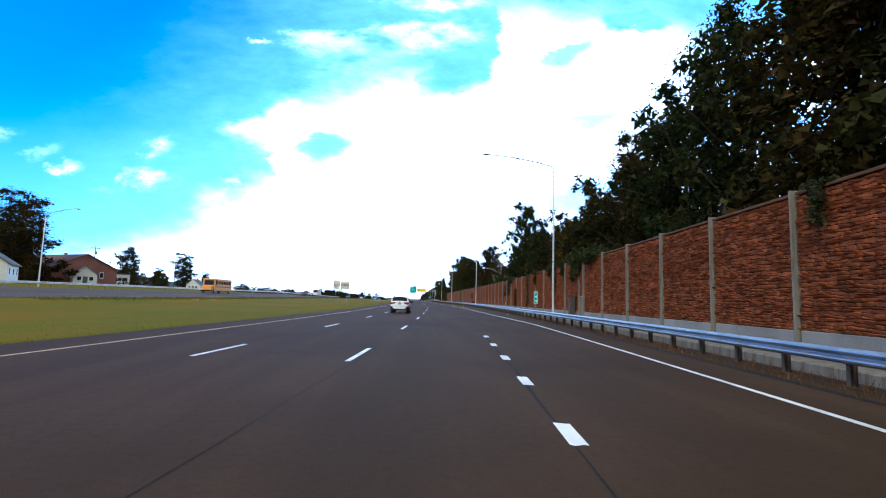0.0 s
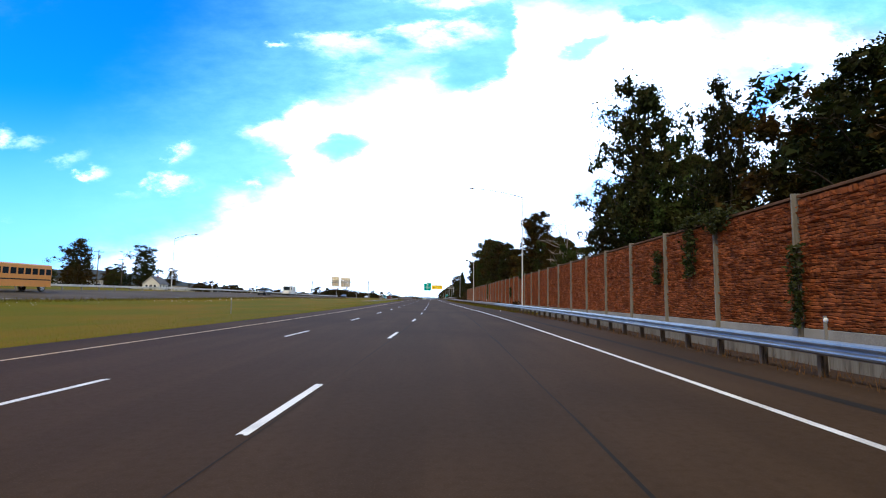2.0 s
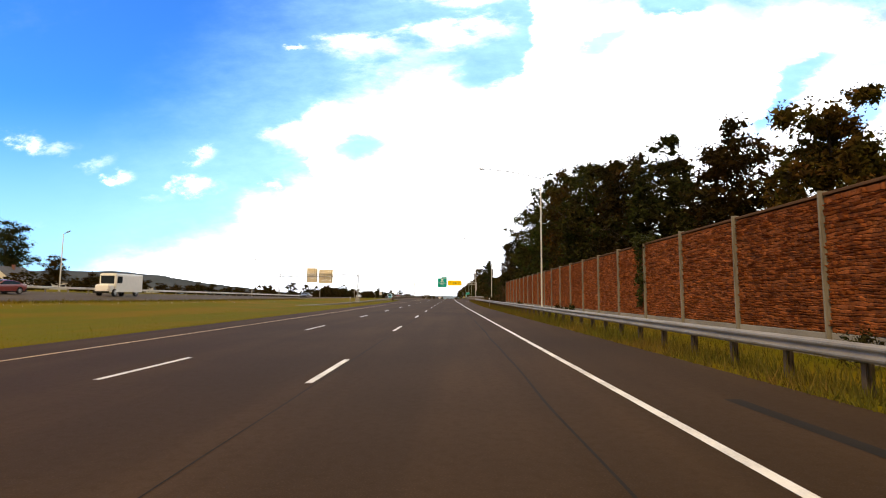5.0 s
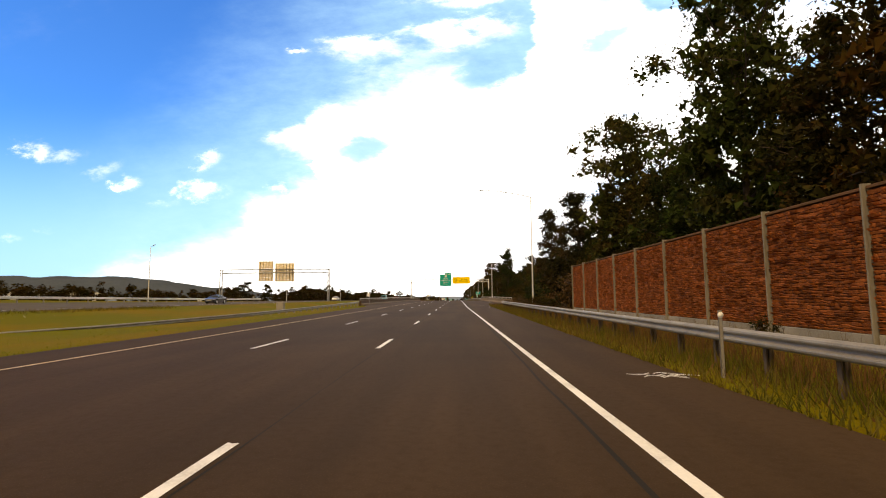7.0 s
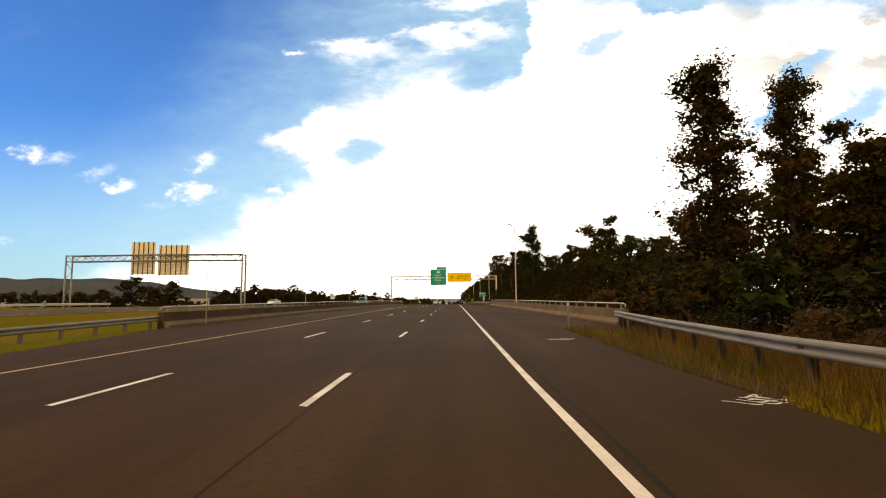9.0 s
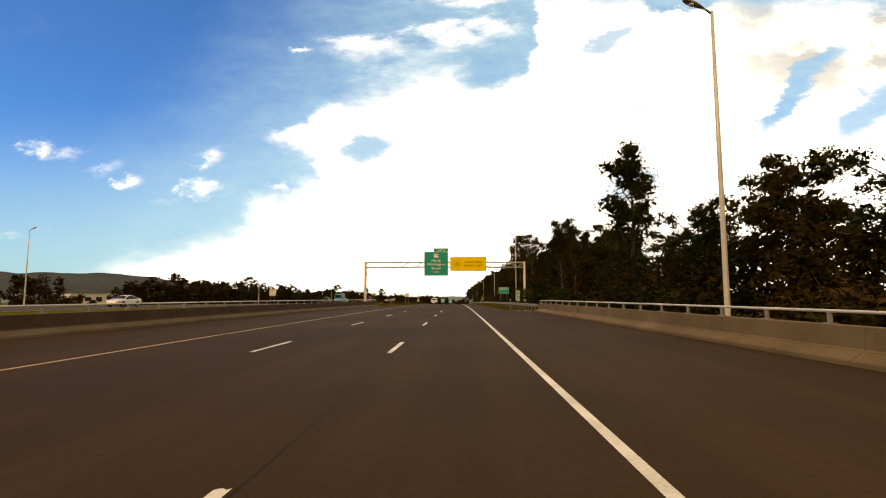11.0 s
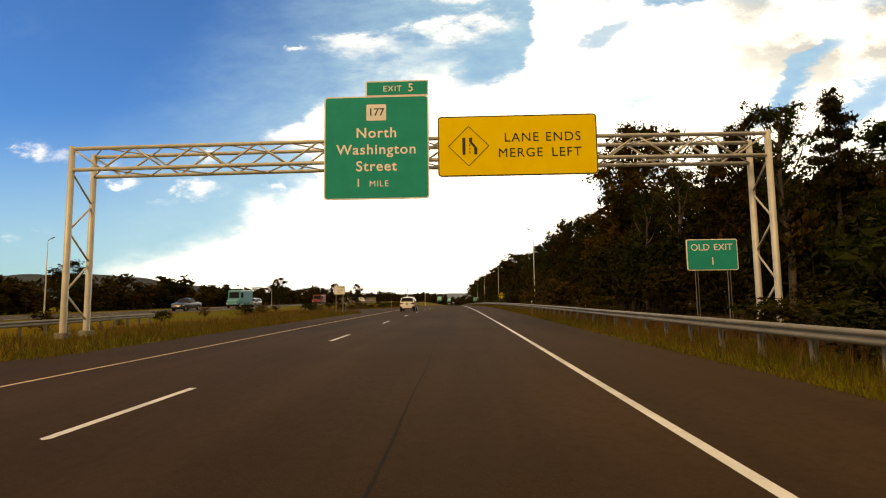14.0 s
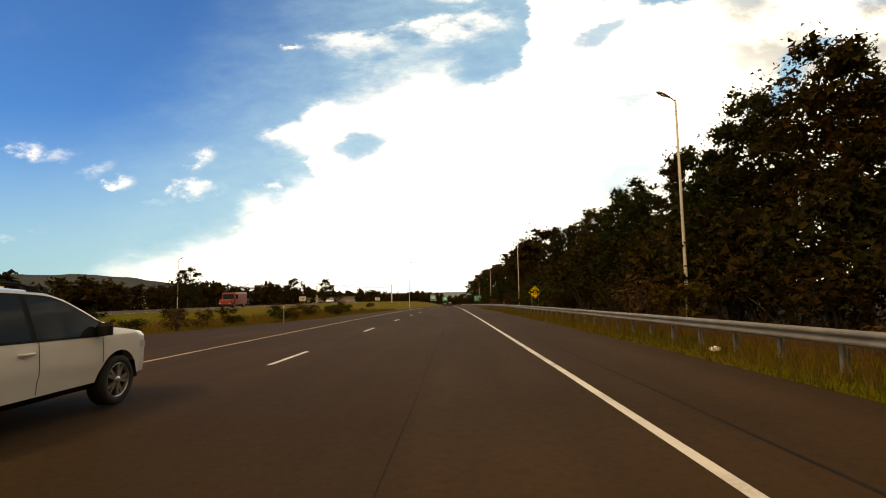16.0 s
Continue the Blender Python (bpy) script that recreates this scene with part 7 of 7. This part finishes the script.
def flat_building(x, y, z, w, l, h, wall, label, spin=0, bays=6):
    root = thing("commercial_building", pose(x, y, z, 0, 0, spin), label, "building", "roadside buildings")
    part("wall", Shape().box(-w / 2, w / 2, -l / 2, l / 2, -1.0, h).mesh(), wall, root)
    part("roof", Shape().box(-w / 2 - 0.2, w / 2 + 0.2, -l / 2 - 0.2, l / 2 + 0.2, h, h + 0.35, 0.05).mesh(), ROOF_G, root)
    for k in range(bays):
        a = -l / 2 + l * (k + 0.2) / bays
        wn = part("window", Shape().box(w / 2, w / 2 + 0.04, a, a + l * 0.6 / bays, h * 0.35, h * 0.75).mesh(), WHITE, root)
        part("pane", Shape().box(w / 2 + 0.04, w / 2 + 0.05, a + 0.08, a + l * 0.6 / bays - 0.08, h * 0.38, h * 0.72).mesh(), WINDOW, wn)
        b = -w / 2 + w * (k + 0.2) / bays
        wn = part("window", Shape().box(b, b + w * 0.6 / bays, -l / 2 - 0.04, -l / 2, h * 0.35, h * 0.75).mesh(), WHITE, root)
        part("pane", Shape().box(b + 0.08, b + w * 0.6 / bays - 0.08, -l / 2 - 0.05, -l / 2 - 0.04, h * 0.38, h * 0.72).mesh(), WINDOW, wn)
    return root


house(-82, 121, ground_z(121, -82), 9, 12, 3.4, 3.2, SIDING, ROOF_G, "pale house with a grey gabled roof beside the highway", 30)
house(-100, 168, ground_z(168, -100), 16, 22, 4.0, 3.6, BRICK, ROOF_B, "long red-brown brick house with a brown roof", 62)
house(-89, 160, ground_z(160, -89), 5, 6, 2.6, 2.0, SIDING, ROOF_G, "small white gabled shed beside the brick house", 40)
house(-119, 297, ground_z(297, -119) + 0.2, 6.4, 10.0, 2.7, 2.9, SIDING, ROOF_G, "small white house with a dark gabled roof", 8)
flat_building(-113, 304, ground_z(304, -113), 6, 7, 2.0, SIDING, "low white outbuilding beside the house", 50, 2)
flat_building(-124, 214, ground_z(214, -124), 20, 26, 3.8, SIDING, "low pale commercial building with a flat roof", 55)
flat_building(-140, 240, ground_z(240, -140), 16, 22, 4.5, CONC, "low grey commercial building with a flat roof", 55)
for x, y, w, l, h in ((-190, 330, 40, 26, 6), (-215, 400, 50, 30, 6.5), (-175, 372, 24, 18, 4.5), (-230, 480, 60, 34, 7), (-185, 450, 26, 16, 4.5), (-150, 540, 30, 18, 5)):
    flat_building(x, y, fall(y) + ground_z(y, x) - 0.3, w, l, h, SIDING if l != 30 else CONC, "long low white warehouse beyond the highway", 50, 8)
flat_building(-62, 700, fall(700) - 1.5, 26, 14, 6.5, CONC, "pale flat-roofed building beyond the far gantry", 10)

mast = thing("cell_tower", pose(-246, 360, 0.5), "tall slender cell tower with antenna clusters", "mast")
part("pole", tube([(0, 0, 0), (0, 0, 25), (0, 0, 45)], [0.7, 0.5, 0.28], 10), GALV_OLD, mast)
for z in (36, 40, 44.5):
    part("platform", tube([(0, 0, z - 0.1), (0, 0, z + 0.1)], [1.2, 1.2], 12), GALV_OLD, mast)
    for k in range(9):
        a = 2 * math.pi * k / 9
        part("antenna", Shape().box(1.25 * math.cos(a) - 0.14, 1.25 * math.cos(a) + 0.14, 1.25 * math.sin(a) - 0.14, 1.25 * math.sin(a) + 0.14, z - 0.9, z + 1.1, 0.03).mesh(), CONC, mast)


def utility_pole(x, y, z, h):
    root = thing("utility_pole", pose(x, y, z, 0, 0, 35), "wooden utility pole with a crossarm", "utility pole", "utility poles")
    part("pole", tube([(0, 0, -0.5), (0, 0, h)], [0.16, 0.1], 8), WOODPOST, root)
    part("crossarm", Shape().box(-1.3, 1.3, -0.06, 0.06, h - 0.75, h - 0.6).mesh(), WOODPOST, root)
    for x_ in (-1.15, -0.5, 0.5, 1.15):
        part("insulator", tube([(x_, 0, h - 0.6), (x_, 0, h - 0.42)], [0.05, 0.03], 8), CONC, root)
    part("transformer", tube([(0.3, 0, h - 2.6), (0.3, 0, h - 1.6)], 0.24, 10), GALV_OLD, root)


for x, y, h in ((-104, 188, 12), (-98, 228, 11), (-112, 262, 11), (-100, 560, 8.5), (-108, 600, 8.5), (-84, 690, 9)):
    utility_pole(x, y, fall(y) + ground_z(y, x) - 0.1, h)


# ---- grasses ----
def blades(name, label, material, count, seed, place_at, h0, h1, width, lean=0.35):
    """Single grass blades, each a thin bent sliver, at (s, d) drawn by place_at."""
    rn = np.random.default_rng(seed)
    v, f = np.zeros((count * 3, 3), np.float32), []
    for k in range(count):
        s, d = place_at(rn)
        p = R(s, d, ground_z(s, d) - 0.02)
        h = h0 + (h1 - h0) * rn.random() ** 2
        a, w = rn.random() * 6.283, width * (0.6 + 0.8 * rn.random())
        ca, sa = math.cos(a), math.sin(a)
        lx, ly = rn.normal() * lean * h, rn.normal() * lean * h
        v[3 * k] = (p.x - ca * w, p.y - sa * w, p.z)
        v[3 * k + 1] = (p.x + ca * w, p.y + sa * w, p.z)
        v[3 * k + 2] = (p.x + lx, p.y + ly, p.z + h)
        f.append((3 * k, 3 * k + 1, 3 * k + 2))
    tagged(part(name, mesh_of(v, f, name), material), label, "grass", "", "stuff")


def verge(s0, s1, w, side=1, bias=1.6):
    def draw(rn):
        while True:
            s = s0 + (s1 - s0) * rn.random()
            t = rn.random() ** bias * w
            if noise.noise(Vector((s * 0.22, t * 0.5, side))) > -0.35 + 0.5 * rn.random() - 0.3:
                break
        if side > 0:
            return s, pave_r(s) - 0.05 + t
        return s, pave_l(s) + 0.05 - t
    return draw


blades("verge_grass", "uneven yellow-green grass along the paved shoulder", BLADE, 52000, 1, verge(132, 300, 5.5), 0.06, 0.34, 0.014)
blades("verge_grass", "uneven yellow-green grass along the paved shoulder", BLADE, 52000, 2, verge(386, 560, 5.5), 0.06, 0.36, 0.014)
blades("seed_grass", "reddish dry seed grass along the guard rail", SEED, 16000, 3, verge(215, 300, 6.0, 1, 0.7), 0.15, 0.75, 0.008)
blades("seed_grass", "reddish dry seed grass along the guard rail", SEED, 20000, 4, verge(386, 560, 6.0, 1, 0.7), 0.15, 0.8, 0.008)
blades("median_grass", "mown yellow-green grass of the median", BLADE_G, 52000, 5, verge(20, 302, 9.0, -1, 1.8), 0.03, 0.10, 0.016)
blades("median_grass", "rough dry grass of the median", BLADE, 40000, 6, verge(421, 560, 10.0, -1, 1.5), 0.08, 0.5, 0.016)
blades("seed_grass", "tall dry weeds in the median", SEED, 28000, 7, verge(424, 560, 13.0, -1, 0.8), 0.15, 0.8, 0.012)
blades("wall_weeds", "brown dry weeds below the guard rail", SEED, 9000, 8, lambda rn: (20 + 125 * rn.random(), 7.4 + 1.6 * rn.random()), 0.04, 0.28, 0.012)
blades("road_edge_weeds", "tall dry weeds along the far carriageway", BLADE, 9000, 15, lambda rn: (70 + 210 * rn.random(), -34.9 + 0.55 * rn.normal()), 0.12, 0.42, 0.03)
blades("clover", "white clover flowers in the median", WHITE, 420, 9, lambda rn: (90 + 170 * rn.random(), -33.2 + 0.9 * rn.normal()), 0.08, 0.2, 0.014)

RAIL_D = [(150, 7.6), (225, 6.3), (284, 6.1), (292, 7.1), (300, 8.4)]
RAIL_E = [(388, 7.5), (440, 6.5), (480, 6.4), (560, 5.4)]
blades("rail_grass", "unmown grass and weeds standing under the guard rail", BLADE, 24000, 10, lambda rn: (lambda s: (s, lerp(RAIL_D, s) + 0.1 + 0.45 * rn.normal()))(140 + 158 * rn.random()), 0.2, 0.62, 0.012, 0.25)
blades("rail_grass", "unmown grass and weeds standing under the guard rail", BLADE, 24000, 11, lambda rn: (lambda s: (s, lerp(RAIL_E, s) + 0.1 + 0.45 * rn.normal()))(388 + 150 * rn.random()), 0.2, 0.62, 0.012, 0.25)
blades("seed_grass", "reddish dry seed grass behind the guard rail", SEED, 9000, 12, lambda rn: (lambda s: (s, lerp(RAIL_D, s) + 0.6 + 1.6 * rn.random()))(225 + 75 * rn.random()), 0.4, 1.1, 0.01, 0.2)
blades("seed_grass", "reddish dry seed grass behind the guard rail", SEED, 12000, 13, lambda rn: (lambda s: (s, lerp(RAIL_E, s) + 0.6 + 2.2 * rn.random()))(388 + 150 * rn.random()), 0.4, 1.1, 0.01, 0.2)
